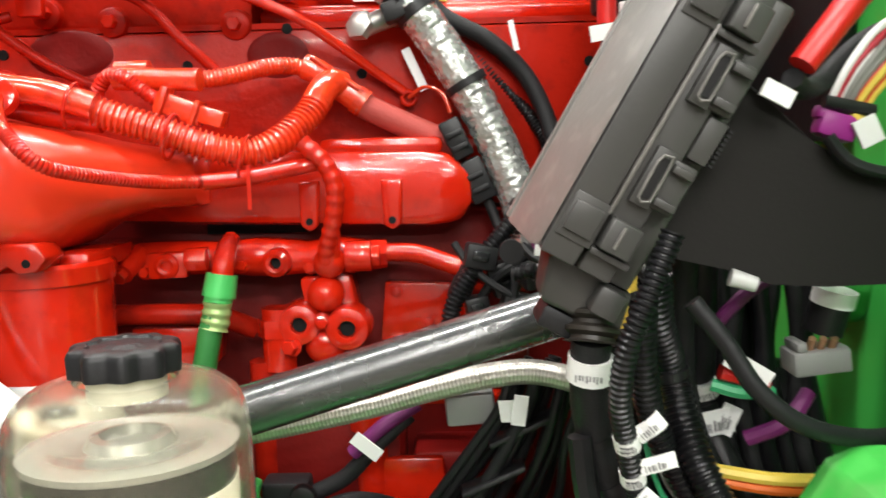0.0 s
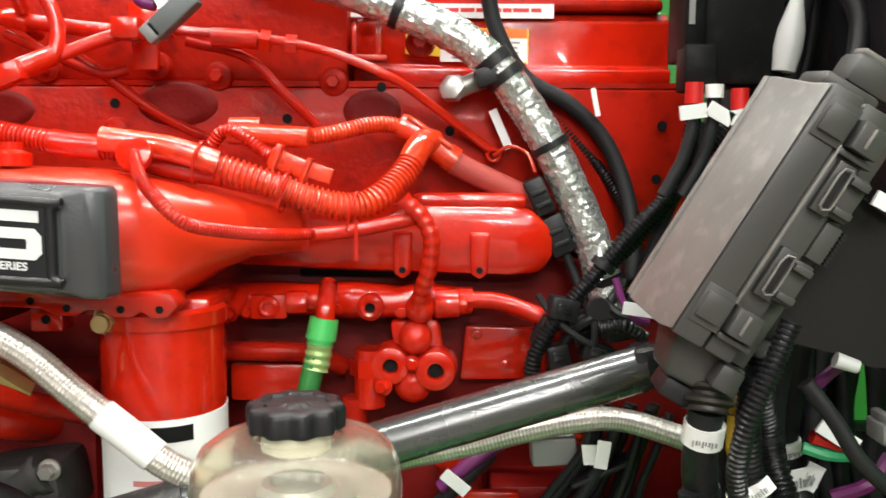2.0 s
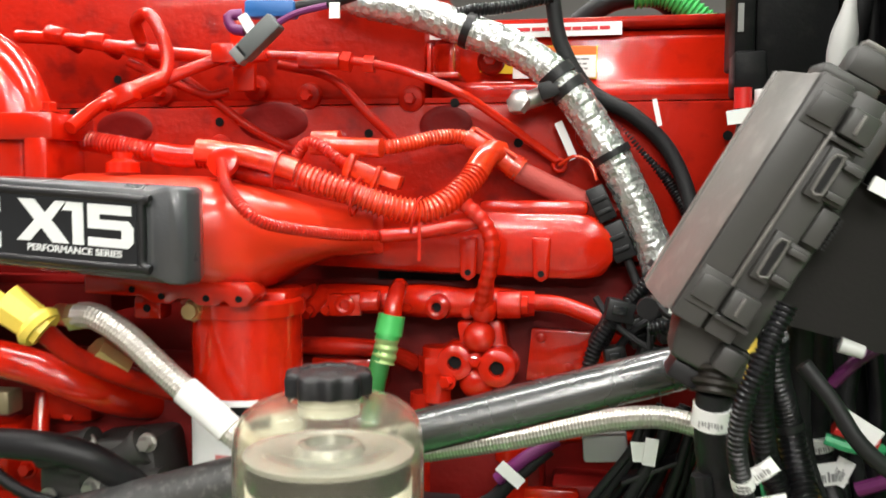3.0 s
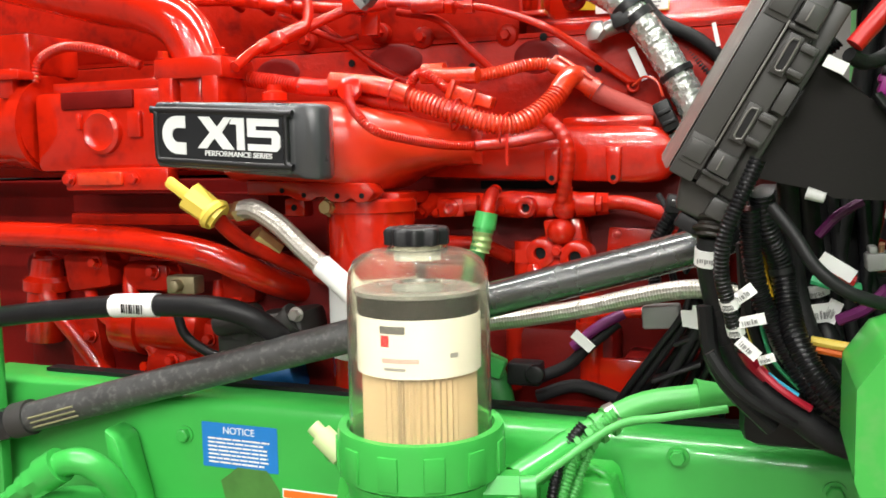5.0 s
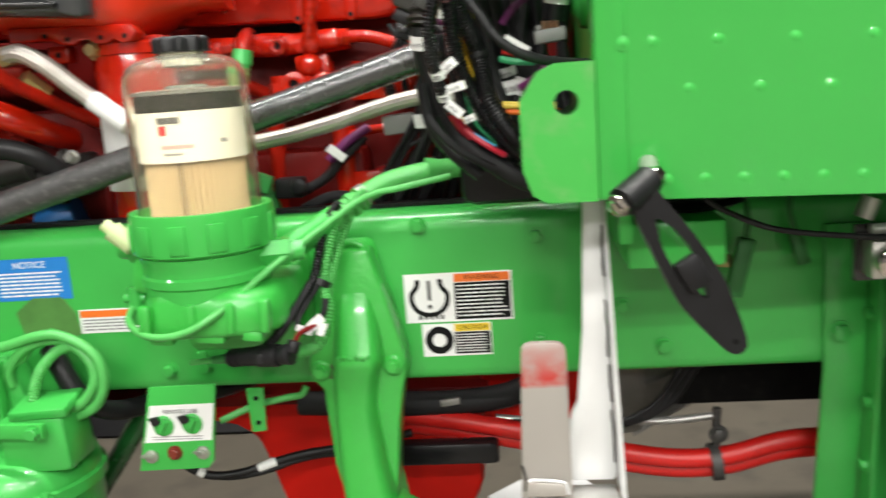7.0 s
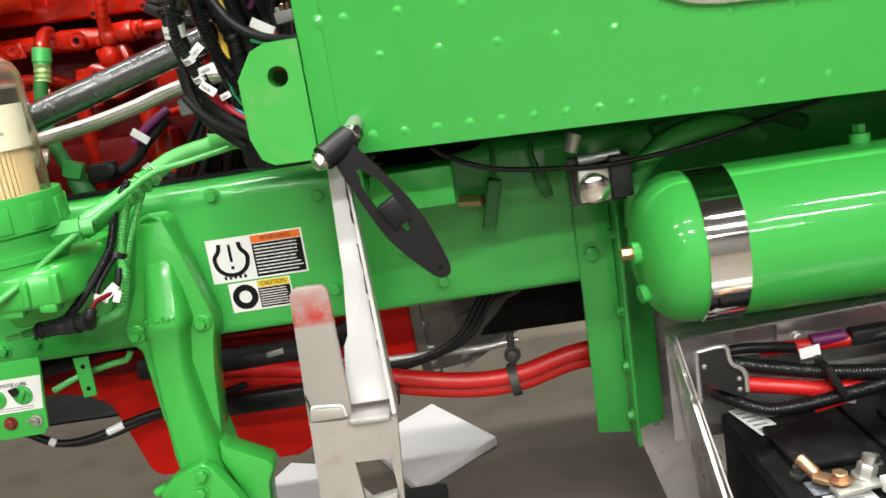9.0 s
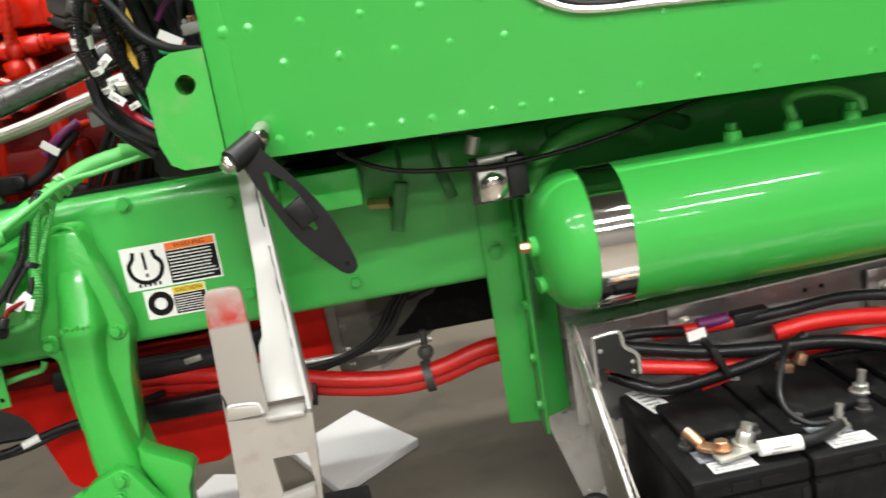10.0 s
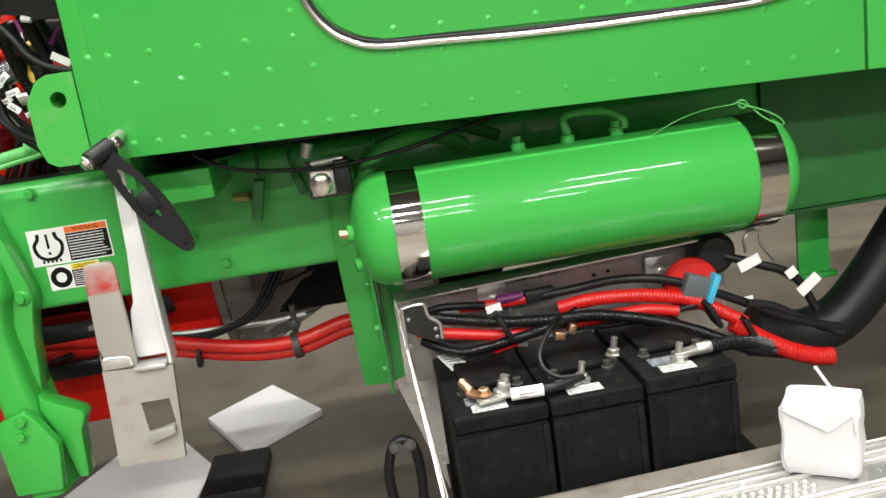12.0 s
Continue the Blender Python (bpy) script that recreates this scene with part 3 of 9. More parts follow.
part("foot", Shape().plate([(-0.092, 0.728), (-0.084, 0.744), (-0.060, 0.763), (-0.012, 0.778), (0.004, 0.768), (0.044, 0.70), (0.03, 0.60), (-0.065, 0.60), (-0.072, 0.70)], 0.700, 0.727), GREEN_CAST, hanger, bevel=0.005)
part("foot_fin", Shape().plate([(0.010, 0.795), (0.020, 0.782), (0.086, 0.746), (0.093, 0.733), (0.078, 0.705), (0.070, 0.60), (0.050, 0.60), (0.030, 0.70), (0.006, 0.76)], 0.742, 0.790), GREEN_CAST, hanger, bevel=0.005)
part("foot_pin", Shape().rod((-0.100, 0.712, 0.733), (-0.080, 0.712, 0.742), 0.008), GREEN_CAST, hanger)
for bx, bz in ((-0.014, 0.760), (-0.022, 0.730)):
    part("foot_bolt", Shape().hexbolt((bx, 0.700, bz), (0, -1, 0), 0.010, 0.012), GREEN_CAST, hanger)

# green angle post that carries the tank
post = thing("tank_post", (0.70, 0.82, 0.66), "green painted folded steel support post with bolts", "bracket")
part("left_flange", Shape().hull_loft([[(0.651, 0.830, 1.16), (0.7115, 0.830, 1.16), (0.7115, 0.837, 1.16), (0.651, 0.837, 1.16)], [(0.651, 0.831, 0.94), (0.7115, 0.831, 0.94), (0.7115, 0.838, 0.94), (0.651, 0.838, 0.94)], [(0.659, 0.902, 0.630), (0.7165, 0.882, 0.634), (0.7165, 0.890, 0.634), (0.659, 0.910, 0.630)]]), GREEN_CHASSIS, post, bevel=0.002)
part("web", Shape().hull_loft([[(0.7125, 0.785, 1.16), (0.7195, 0.785, 1.16), (0.7195, 0.90, 1.16), (0.7125, 0.90, 1.16)], [(0.7125, 0.790, 0.93), (0.7195, 0.790, 0.93), (0.7195, 0.90, 0.93), (0.7125, 0.90, 0.93)], [(0.7180, 0.830, 0.628), (0.7250, 0.830, 0.628), (0.7250, 0.90, 0.628), (0.7180, 0.90, 0.628)]]), GREEN_CHASSIS, post, bevel=0.002)
part("right_flange", Shape().hull_loft([[(0.722, 0.872, 1.10), (0.776, 0.872, 1.10), (0.776, 0.880, 1.10), (0.722, 0.880, 1.10)], [(0.727, 0.874, 0.640), (0.778, 0.880, 0.652), (0.778, 0.888, 0.652), (0.727, 0.882, 0.640)]]), GREEN_CHASSIS, post, bevel=0.002)
for bz in (0.685, 0.785, 0.893, 1.03):
    part("bolt", Shape().hexbolt((0.7125 + max(0, 0.93 - bz) * 0.018, 0.812 + max(0, 0.93 - bz) * 0.14, bz), (-1, 0, 0), 0.009, 0.010), GREEN_CHASSIS, post)
part("flange_bolt", Shape().hexbolt((0.674, 0.830, 0.998), (0, -1, 0), 0.013, 0.012), GREEN_CHASSIS, post)
post2 = thing("tank_post", (1.80, 1.02, 0.672), "green painted steel post behind the tank's end", "bracket")
part("flange", Shape().box((1.757, 1.00, 0.685), (1.838, 1.01, 1.20)), GREEN_CHASSIS, post2, bevel=0.002)
part("web", Shape().box((1.828, 1.0102, 0.685), (1.838, 1.06, 1.20)), GREEN_CHASSIS, post2, bevel=0.002)
part("foot", Shape().box((1.735, 0.985, 0.672), (1.850, 1.06, 0.684)), GREEN_CHASSIS, post2, bevel=0.002)

# ---- cab ----
cab = thing("truck_cab", (0.9, 0.5, 1.24), "glossy bright green riveted truck cab lower side", "truck cab")


def sill(x):
    return 1.262 - 0.033 * (x - 0.30)


part("side_panel", Shape().plate([(0.335, sill(0.335)), (1.645, sill(1.645)), (1.645, 2.5), (0.335, 2.5)], 0.500, 0.512), CAB_GREEN, cab, bevel=0.003)
part("front_corner", Shape().plate([(0.3035, sill(0.30)), (0.360, sill(0.36) + 0.002), (0.360, 2.5), (0.3035, 2.5)], 0.5022, 0.56), GREEN, cab, bevel=0.004)
part("rear_panel", Shape().plate([(1.649, sill(1.65)), (3.2, sill(3.2)), (3.2, 2.5), (1.649, 2.5)], 0.498, 0.512), GREEN, cab, bevel=0.002)
# Lip and floor pan take the dark green as painted underside shade.
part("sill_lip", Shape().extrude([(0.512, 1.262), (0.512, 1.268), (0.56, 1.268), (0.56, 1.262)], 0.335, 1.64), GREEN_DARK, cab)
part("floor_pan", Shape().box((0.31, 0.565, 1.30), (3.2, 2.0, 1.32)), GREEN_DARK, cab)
part("firewall", Shape().box((0.330, 0.565, 1.20), (0.345, 2.0, 2.5)), GREEN, cab)
for by, bz in ((0.66, 1.452), (0.70, 1.44), (0.62, 1.43)):
    part("firewall_rivet", Shape().lathe([(0.011, 0), (0.010, 0.005), (0.005, 0.009)], pose(0.33, by, bz, 0, -90, 0), 16), GREEN, cab)
part("firewall_boss", Shape().lathe([(0.034, 0), (0.03, 0.02), (0.012, 0.03)], pose(0.33, 0.80, 1.49, 0, -90, 0), 20), GREEN, cab)
hp = [(0.222, 1.300), (0.222, 1.372), (0.243, 1.404), (0.262, 1.412), (0.303, 1.412), (0.303, 1.262), (0.247, 1.263), (0.232, 1.272)]
part("hinge_plate", Shape().holed_plate(hp, 0.272, 1.370, 0.013, 0.500, 0.637), surf("dusty_green_paint", (0.05, 0.40, 0.06), 0.38, 0, 0.4, 0.1, 12, 0.05, 60, spec=0.35, dirt=(0.16, 0.36, 0.12), dirt_amt=0.5), cab, "thick rounded green hinge plate with a hole", bevel=0.0)
trim_path = [(0.665, 0.494, 1.56), (0.692, 0.494, 1.466), (0.722, 0.494, 1.418), (0.762, 0.494, 1.391), (0.808, 0.494, 1.379), (0.90, 0.494, 1.374), (1.088, 0.494, 1.364), (1.30, 0.494, 1.361), (1.46, 0.494, 1.362), (1.54, 0.494, 1.385), (1.565, 0.494, 1.46), (1.57, 0.494, 1.6)]
part("trim_bead", Shape().tube(trim_path, 0.0058, 8), TRIM, cab, "bright metal trim bead round the door")
part("trim_seal", Shape().tube([(x + 0.004, 0.497, z + 0.0075) for x, y, z in trim_path], 0.0042, 8), RUBBER, cab, "black rubber seal")
door = [(0.705, 2.4), (0.705, 1.47), (0.735, 1.425), (0.772, 1.401), (0.812, 1.390), (1.30, 1.372), (1.45, 1.373), (1.53, 1.395), (1.553, 1.47), (1.555, 2.4)]
part("door_skin", Shape().plate(door, 0.496, 0.5005), CAB_GREEN, cab, bevel=0.001)
part("emblem", Shape().plate([(0.78, 1.470), (0.83, 1.462), (0.88, 1.470), (0.88, 1.474), (0.83, 1.467), (0.78, 1.474)], 0.4945, 0.4965), BLUE_INK, cab, "blue curved line of a door emblem")

rivet_mesh = mesh_of("rivet", Shape().lathe([(0.0080, -0.0002), (0.0058, 0.0002), (0.0042, 0.0005), (0.0036, 0.0010), (0.0022, 0.0014), (0.0008, 0.0015)], pose(0, 0, 0, 90), 16), CAB_GREEN)
rivets = []
x = 0.375
while x < 0.74:
    rivets.append((x, sill(x) + 0.022, 0.5))
    x += 0.0405
while x < 1.63:
    rivets.append((x, sill(x) + 0.026 + 0.012 * (x - 0.74), 0.5))
    x += 0.0815
rivets += [(0.40 + 0.072 * k, 1.376 - 0.003 * k, 0.5) for k in range(5)]
rivets += [(0.333 + 0.033 * 0, 1.427, 0.5), (0.364, 1.426, 0.5)] + [(0.43 + 0.0775 * k, 1.424 - 0.003 * k, 0.5) for k in range(4)]
rivets += [(0.36, 1.487, 0.5), (0.666, 1.455, 0.5), (0.741, 1.388, 0.5), (0.828, 1.362, 0.5)]
rivets += [(0.905 + 0.08 * k, 1.3605 - 0.002 * k, 0.5) for k in range(9)]
rivets += [(0.828 + 0.08 * k, 1.404 - 0.003 * k, 0.496) for k in range(8)] + [(0.74, 1.47, 0.496), (0.75, 1.53, 0.496)]
for rx, rz, ry in rivets:
    ob = new("rivet", rivet_mesh)
    ob.parent = cab
    ob.location = (rx - 0.9, ry - 0.5, rz - 1.24)

# rubber hood latch strap on the cab's corner
latch = thing("hood_latch", (0.34, 0.45, 1.28), "black rubber hood latch strap hanging from a chrome pin", "latch")
part("pin", Shape().rod((0.312, 0.425, 1.264), (0.362, 0.467, 1.293), 0.0085), CHROME, latch)
part("pin_nut", Shape().hexbolt((0.316, 0.428, 1.268), (-0.7, -0.55, -0.47), 0.0095, 0.009), CHROME, latch)
part("pin_nut", Shape().hexbolt((0.354, 0.460, 1.289), (0.7, 0.55, 0.40), 0.0095, 0.012), CHROME, latch)
part("pin_bracket", Shape().rod((0.350, 0.455, 1.290), (0.356, 0.50, 1.300), 0.010), STEEL, latch)
part("eye", Shape().rod((0.319, 0.430, 1.270), (0.350, 0.456, 1.288), 0.016), RUBBER, latch)
M_L = pose(0.338, 0.438, 1.281, 0, 0, 8) @ pose(0, 0, 0, 0, -30, 0)


def along(u, w, d):
    return tuple(M_L @ Vector((w, d, -u)))


# one moulded strap: rows of u, outer left, hole left, hole right, outer right
ROWS = ((-0.006, -0.014, 0, 0, 0.014), (0.016, -0.017, 0, 0, 0.016), (0.036, -0.020, 0, 0, 0.018), (0.046, -0.021, -0.005, 0.005, 0.020), (0.056, -0.022, -0.010, 0.009, 0.021), (0.075, -0.024, -0.013, 0.012, 0.023), (0.100, -0.026, -0.013, 0.013, 0.025), (0.115, -0.027, -0.010, 0.010, 0.025), (0.121, -0.027, -0.005, 0.005, 0.025), (0.136, -0.026, 0, 0, 0.024), (0.160, -0.022, 0, 0, 0.020), (0.182, -0.017, 0, 0, 0.016), (0.198, -0.013, 0, 0, 0.012), (0.206, -0.008, 0, 0, 0.008), (0.209, -0.003, 0, 0, 0.003))
pts, faces = [], []
for u, a, b, c_, e in ROWS:
    mid = (a + e) / 2
    b, c_ = (b, c_) if c_ > b else (mid - 0.002, mid + 0.002)
    pts += [along(u, w, d) for d in (0.0, 0.011) for w in (a, b, c_, e)]
for r_ in range(len(ROWS) - 1):
    p, q = 8 * r_, 8 * r_ + 8
    holed = ROWS[r_][3] > ROWS[r_][2] or ROWS[r_ + 1][3] > ROWS[r_ + 1][2]
    for k in (0, 1, 2):
        if k == 1 and holed:
            continue
        faces += [(p + k, p + k + 1, q + k + 1, q + k), (p + 5 + k, p + 4 + k, q + 4 + k, q + 5 + k)]
    faces += [(p, q, q + 4, p + 4), (p + 3, p + 7, q + 7, q + 3)]
    if holed:
        faces += [(p + 1, p + 5, q + 5, q + 1), (p + 2, q + 2, q + 6, p + 6)]
    if not holed and r_ + 2 < len(ROWS) and ROWS[r_ + 2][3] > ROWS[r_ + 2][2]:
        faces.append((q + 1, q + 2, q + 6, q + 5))
    if holed and r_ + 2 < len(ROWS) and ROWS[r_ + 1][3] <= ROWS[r_ + 1][2]:
        faces.append((q + 2, q + 1, q + 5, q + 6))
end = 8 * (len(ROWS) - 1)
faces += [(0, 4, 5, 1), (1, 5, 6, 2), (2, 6, 7, 3), (end, end + 1, end + 5, end + 4), (end + 1, end + 2, end + 6, end + 5), (end + 2, end + 3, end + 7, end + 6)]
part("strap", Shape().add(pts, faces), RUBBER, latch, angle=50)
part("buckle", Shape().box((-0.013, -0.008, -0.122), (0.013, 0.004, -0.086), M_L), RUBBER, latch, bevel=0.003)
part("tip_hole", Shape().lathe([(0.0035, 0), (0.0035, 0.001)], M_L @ pose(0, 0, -0.194, 90), 12), INK, latch)

# ---- air tank ----
tank = thing("air_tank", (1.13, 0.605, 0.95), "glossy green cylindrical air tank held by polished steel straps", "air tank")
axis = pose(0.70, 0.605, 1.05, 0, 90, 0)
L, R = 0.846, 0.107
prof = [(0.004, 0.0), (0.045, 0.004), (0.075, 0.014), (0.095, 0.030), (0.104, 0.048), (R, 0.065), (R, L - 0.065), (0.104, L - 0.048), (0.095, L - 0.03), (0.075, L - 0.014), (0.045, L - 0.004), (0.004, L)]
part("shell", Shape().lathe(prof, axis, 64), GREEN, tank)
for sx in (0.777, 1.440):
    a, w = sx - 0.70, 0.055
    part("strap", Shape().lathe([(R + 0.0005, a), (R + 0.003, a + 0.001), (R + 0.003, a + w - 0.001), (R + 0.0005, a + w)], axis, 64, caps=False), CHROME, tank, "polished steel strap")
part("plug", Shape().rod((0.700, 0.575, 1.058), (0.678, 0.572, 1.06), 0.0085, seg=6), COPPER, tank, "brass drain plug")
part("port_boss", Shape().rod((0.71, 0.575, 1.058), (0.694, 0.575, 1.058), 0.016), GREEN, tank)
part("port_boss", Shape().rod((0.715, 0.575, 1.0), (0.698, 0.572, 0.998), 0.013), GREEN, tank)
for fx in (1.032, 1.127, 1.221):
    part("fitting", Shape().rod((fx, 0.62, 1.150), (fx, 0.62, 1.170), 0.014).rod((fx, 0.62, 1.168), (fx, 0.62, 1.182), 0.009, seg=6), GREEN_CHASSIS, tank)
part("air_line", Shape().tube([(1.127, 0.62, 1.175), (1.124, 0.625, 1.20), (1.15, 0.63, 1.207), (1.20, 0.63, 1.203), (1.235, 0.625, 1.185), (1.238, 0.62, 1.165)], 0.0085), GREEN_HOSE, tank)
part("drain_cord", Shape().tube([(1.27, 0.56, 1.152), (1.31, 0.55, 1.172), (1.36, 0.54, 1.186), (1.415, 0.53, 1.190)], 0.0010, 6).tube([(1.415, 0.53, 1.190), (1.428, 0.527, 1.196), (1.438, 0.525, 1.186), (1.426, 0.525, 1.181), (1.420, 0.527, 1.192), (1.440, 0.524, 1.182), (1.456, 0.52, 1.176), (1.486, 0.515, 1.158), (1.497, 0.513, 1.144), (1.488, 0.513, 1.143), (1.462, 0.517, 1.160), (1.446, 0.522, 1.176)], 0.0017, 6), GREEN_HOSE, tank)

# small parts on the rail behind the latch
s = Shape().box((0.345, 0.62, 1.155), (0.465, 0.838, 1.214))
single("air_bag_bracket", s, GREEN, (0.42, 0.70, 1.135), "small green painted box bracket on the rail", "bracket", bevel=0.006)
single("rubber_air_spring", Shape().lathe([(0.07, 0), (0.085, 0.006), (0.07, 0.012), (0.085, 0.018), (0.07, 0.026)], pose(0.43, 0.74, 1.215), 24), RUBBER, (0.43, 0.74, 1.215), "black rubber pad under the cab floor", "rubber pad")
single("rubber_block", Shape().box((0.60, 0.74, 1.222), (0.80, 0.86, 1.262)), RUBBER, (0.7, 0.8, 1.222), "black rubber block between rail and cab floor", "rubber block", bevel=0.008)
v = thing("leveling_valve", (0.67, 0.66, 1.12), "silver and black air valve with hose fittings", "valve")
part("mount_plate", Shape().box((0.632, 0.668, 1.116), (0.712, 0.676, 1.188)), BLACK_SATIN, v)
part("body", Shape().obox((0.662, 0.65, 1.150), (0.045, 0.04, 0.048)).rod((0.66, 0.65, 1.15), (0.66, 0.615, 1.15), 0.020), STEEL, v, bevel=0.003)
part("black_half", Shape().obox((0.700, 0.645, 1.158), (0.030, 0.045, 0.06)), BLACK, v, bevel=0.003)
part("cap", Shape().lathe([(0.021, 0), (0.021, 0.006), (0.016, 0.010), (0.006, 0.011)], pose(0.66, 0.615, 1.15, 90), 20), CHROME, v)
part("port", Shape().rod((0.635, 0.65, 1.20), (0.645, 0.65, 1.225), 0.011).rod((0.645, 0.65, 1.185), (0.705, 0.65, 1.188), 0.007), ALU, v)
for bx, bz in ((0.698, 1.178), (0.698, 1.130)):
    part("bolt", Shape().hexbolt((bx, 0.668, bz), (0, -1, 0), 0.007, 0.008), STEEL, v)
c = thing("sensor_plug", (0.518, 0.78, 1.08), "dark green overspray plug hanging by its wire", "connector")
part("plug", Shape().obox((0.518, 0.78, 1.115), (0.022, 0.018, 0.085), (0, 14, 0)), GREEN_DARK, c, bevel=0.003)
part("wire", Shape().tube([(0.527, 0.78, 1.155), (0.53, 0.78, 1.19), (0.528, 0.81, 1.228), (0.53, 0.86, 1.218), (0.53, 0.90, 1.209)], 0.004), GREEN_DARK, c)
c = thing("sensor_plug", (0.60, 0.80, 1.13), "dark green overspray plug hanging by its wire", "connector")
part("plug", Shape().obox((0.605, 0.80, 1.135), (0.018, 0.016, 0.05), (0, -16, 0)), GREEN_DARK, c, bevel=0.003)
part("wire", Shape().tube([(0.60, 0.80, 1.155), (0.592, 0.80, 1.19), (0.60, 0.82, 1.225), (0.605, 0.86, 1.218), (0.605, 0.90, 1.209)], 0.004), GREEN_DARK, c)
single("brass_fitting", Shape().rod((0.470, 0.80, 1.125), (0.505, 0.78, 1.125), 0.010, seg=6), BRASS, (0.47, 0.80, 1.12), "small brass air fitting on the rail", "fitting")
single("black_air_line", Shape().tube([(0.44, 0.62, 1.240), (0.462, 0.62, 1.224), (0.525, 0.62, 1.197), (0.631, 0.62, 1.182), (0.702, 0.62, 1.179), (0.82, 0.62, 1.19), (0.95, 0.63, 1.215), (1.05, 0.66, 1.228)], 0.0038), RUBBER, (0.44, 0.62, 1.24), "thin black nylon air line under the cab", "hose")
single("green_air_hose", Shape().tube([(0.73, 0.72, 1.06), (0.735, 0.70, 1.13), (0.77, 0.69, 1.18), (0.84, 0.70, 1.20), (0.90, 0.74, 1.19), (0.95, 0.78, 1.16)], 0.016), GREEN_HOSE, (0.73, 0.72, 1.06), "green painted air hose bent over the tank", "hose")
single("green_air_hose", Shape().tube([(0.77, 0.72, 1.20), (0.85, 0.73, 1.215), (0.95, 0.76, 1.20), (1.02, 0.78, 1.17)], 0.013), GREEN_DARK, (0.77, 0.72, 1.2), "dark green hose behind the tank", "hose")

# aluminium step bracket on the rail
step = thing("step_bracket", (0.27, 0.605, 0.5), "unpainted aluminium step bracket, smeared with red at its top", "bracket")
part("short_leg", Shape().plate([(0.198, 0.86), (0.264, 0.86), (0.2635, 1.060), (0.2615, 1.067), (0.256, 1.0715), (0.248, 1.073), (0.220, 1.073), (0.213, 1.071), (0.2085, 1.066), (0.207, 1.058)], 0.600, 0.612), smeared_material(), step, "aluminium leg smeared with red paint", bevel=0.002)
# Aluminium whitened to paint the lamp light this leg reflects.
LIT_ALU = surf("lit_bright_aluminium", (0.78, 0.79, 0.79), 0.32, 0.2, 0, 0.05, 14, 0.06, 60)
part("tall_leg", Shape().plate([(0.2635, 0.877), (0.258, 0.882), (0.2565, 0.890), (0.268, 0.97), (0.276, 0.985), (0.286, 1.08), (0.293, 1.258), (0.315, 1.258), (0.3185, 1.08), (0.3235, 0.890), (0.322, 0.880), (0.317, 0.877)], 0.620, 0.632), LIT_ALU, step, "aluminium leg, whitened for the lamp light it catches", bevel=0.002)
part("tall_leg_edge", Shape().hull_loft([[(0.3245, 0.585, 0.868), (0.3315, 0.585, 0.868), (0.3315, 0.632, 0.868), (0.3245, 0.632, 0.868)], [(0.3155, 0.612, 1.245), (0.3195, 0.612, 1.245), (0.3195, 0.632, 1.245), (0.3155, 0.632, 1.245)]]), LIT_ALU, step, bevel=0.001)
outer = [(0.203, 0.872), (0.331, 0.862), (0.316, 0.676), (0.192, 0.680)]
inner = [(0.258, 0.800), (0.311, 0.800), (0.314, 0.742), (0.262, 0.730)]
pts = [(x, y, z) for y in (0.585, 0.599) for ring in (outer, inner) for x, z in ring]
faces = []
for i in range(4):
    j = (i + 1) % 4
    faces += [(i, j, 4 + j, 4 + i), (8 + j, 8 + i, 12 + i, 12 + j), (j, i, 8 + i, 8 + j), (4 + i, 4 + j, 12 + j, 12 + i)]
part("lower_plate", Shape().add(pts, faces), ALU_DULL, step)
rnd = random.Random(5)
for z0, z1 in ((0.902, 0.975), (0.985, 1.035), (1.045, 1.120), (1.150, 1.215)):
    n = 7
    rub = [(0.3222 - (z0 + (z1 - z0) * i / n - 0.885) * 0.020 - 0.0016 + rnd.uniform(-0.0009, 0.0009), 0.6192, z0 + (z1 - z0) * i / n) for i in range(n + 1)]
    part("wear_mark", Shape().tube(rub, 0.0011, 6, flat=1.4), CAST_DARK, step, "dark rubbed line")
part("worn_edge", Shape().tube([(0.2035, 0.5995, 0.875), (0.2045, 0.5992, 0.892), (0.2010, 0.5992, 0.910)], 0.0018, 8), CAST_DARK, step, "dark worn edge")
part("left_lip", Shape().plate([(0.204, 0.8725), (0.257, 0.8725), (0.2555, 0.884), (0.251, 0.890), (0.212, 0.894), (0.206, 0.891)], 0.5855, 0.5985), ALU_DULL, step, bevel=0.002)
part("left_lip_edge", Shape().tube([(0.209, 0.588, 0.893), (0.214, 0.588, 0.8955), (0.250, 0.588, 0.892), (0.256, 0.588, 0.886), (0.258, 0.588, 0.875)], 0.0022, 8), LIT_ALU, step)
part("bent_lip", Shape().box((0.262, 0.575, 0.862), (0.322, 0.622, 0.872)), ALU, step, bevel=0.004)
part("slot_lip", Shape().plate([(0.262, 0.742), (0.314, 0.752), (0.314, 0.735), (0.262, 0.722)], 0.565, 0.5845), ALU, step, bevel=0.002)

# ---- fuel filter on the rail ----
FX, FY = -0.205, 0.665
ff = thing("fuel_filter", (FX, FY, 1.08), "green fuel filter with a clear bowl over a pleated element", "fuel filter")
up = pose(FX, FY, 0)
part("canister", Shape().lathe([(0.070, 1.108), (0.081, 1.112), (0.082, 1.13), (0.083, 1.165), (0.086, 1.168), (0.086, 1.178), (0.083, 1.181), (0.083, 1.195), (0.086, 1.20), (0.086, 1.205)], up, 48), GREEN, ff)
secs = []
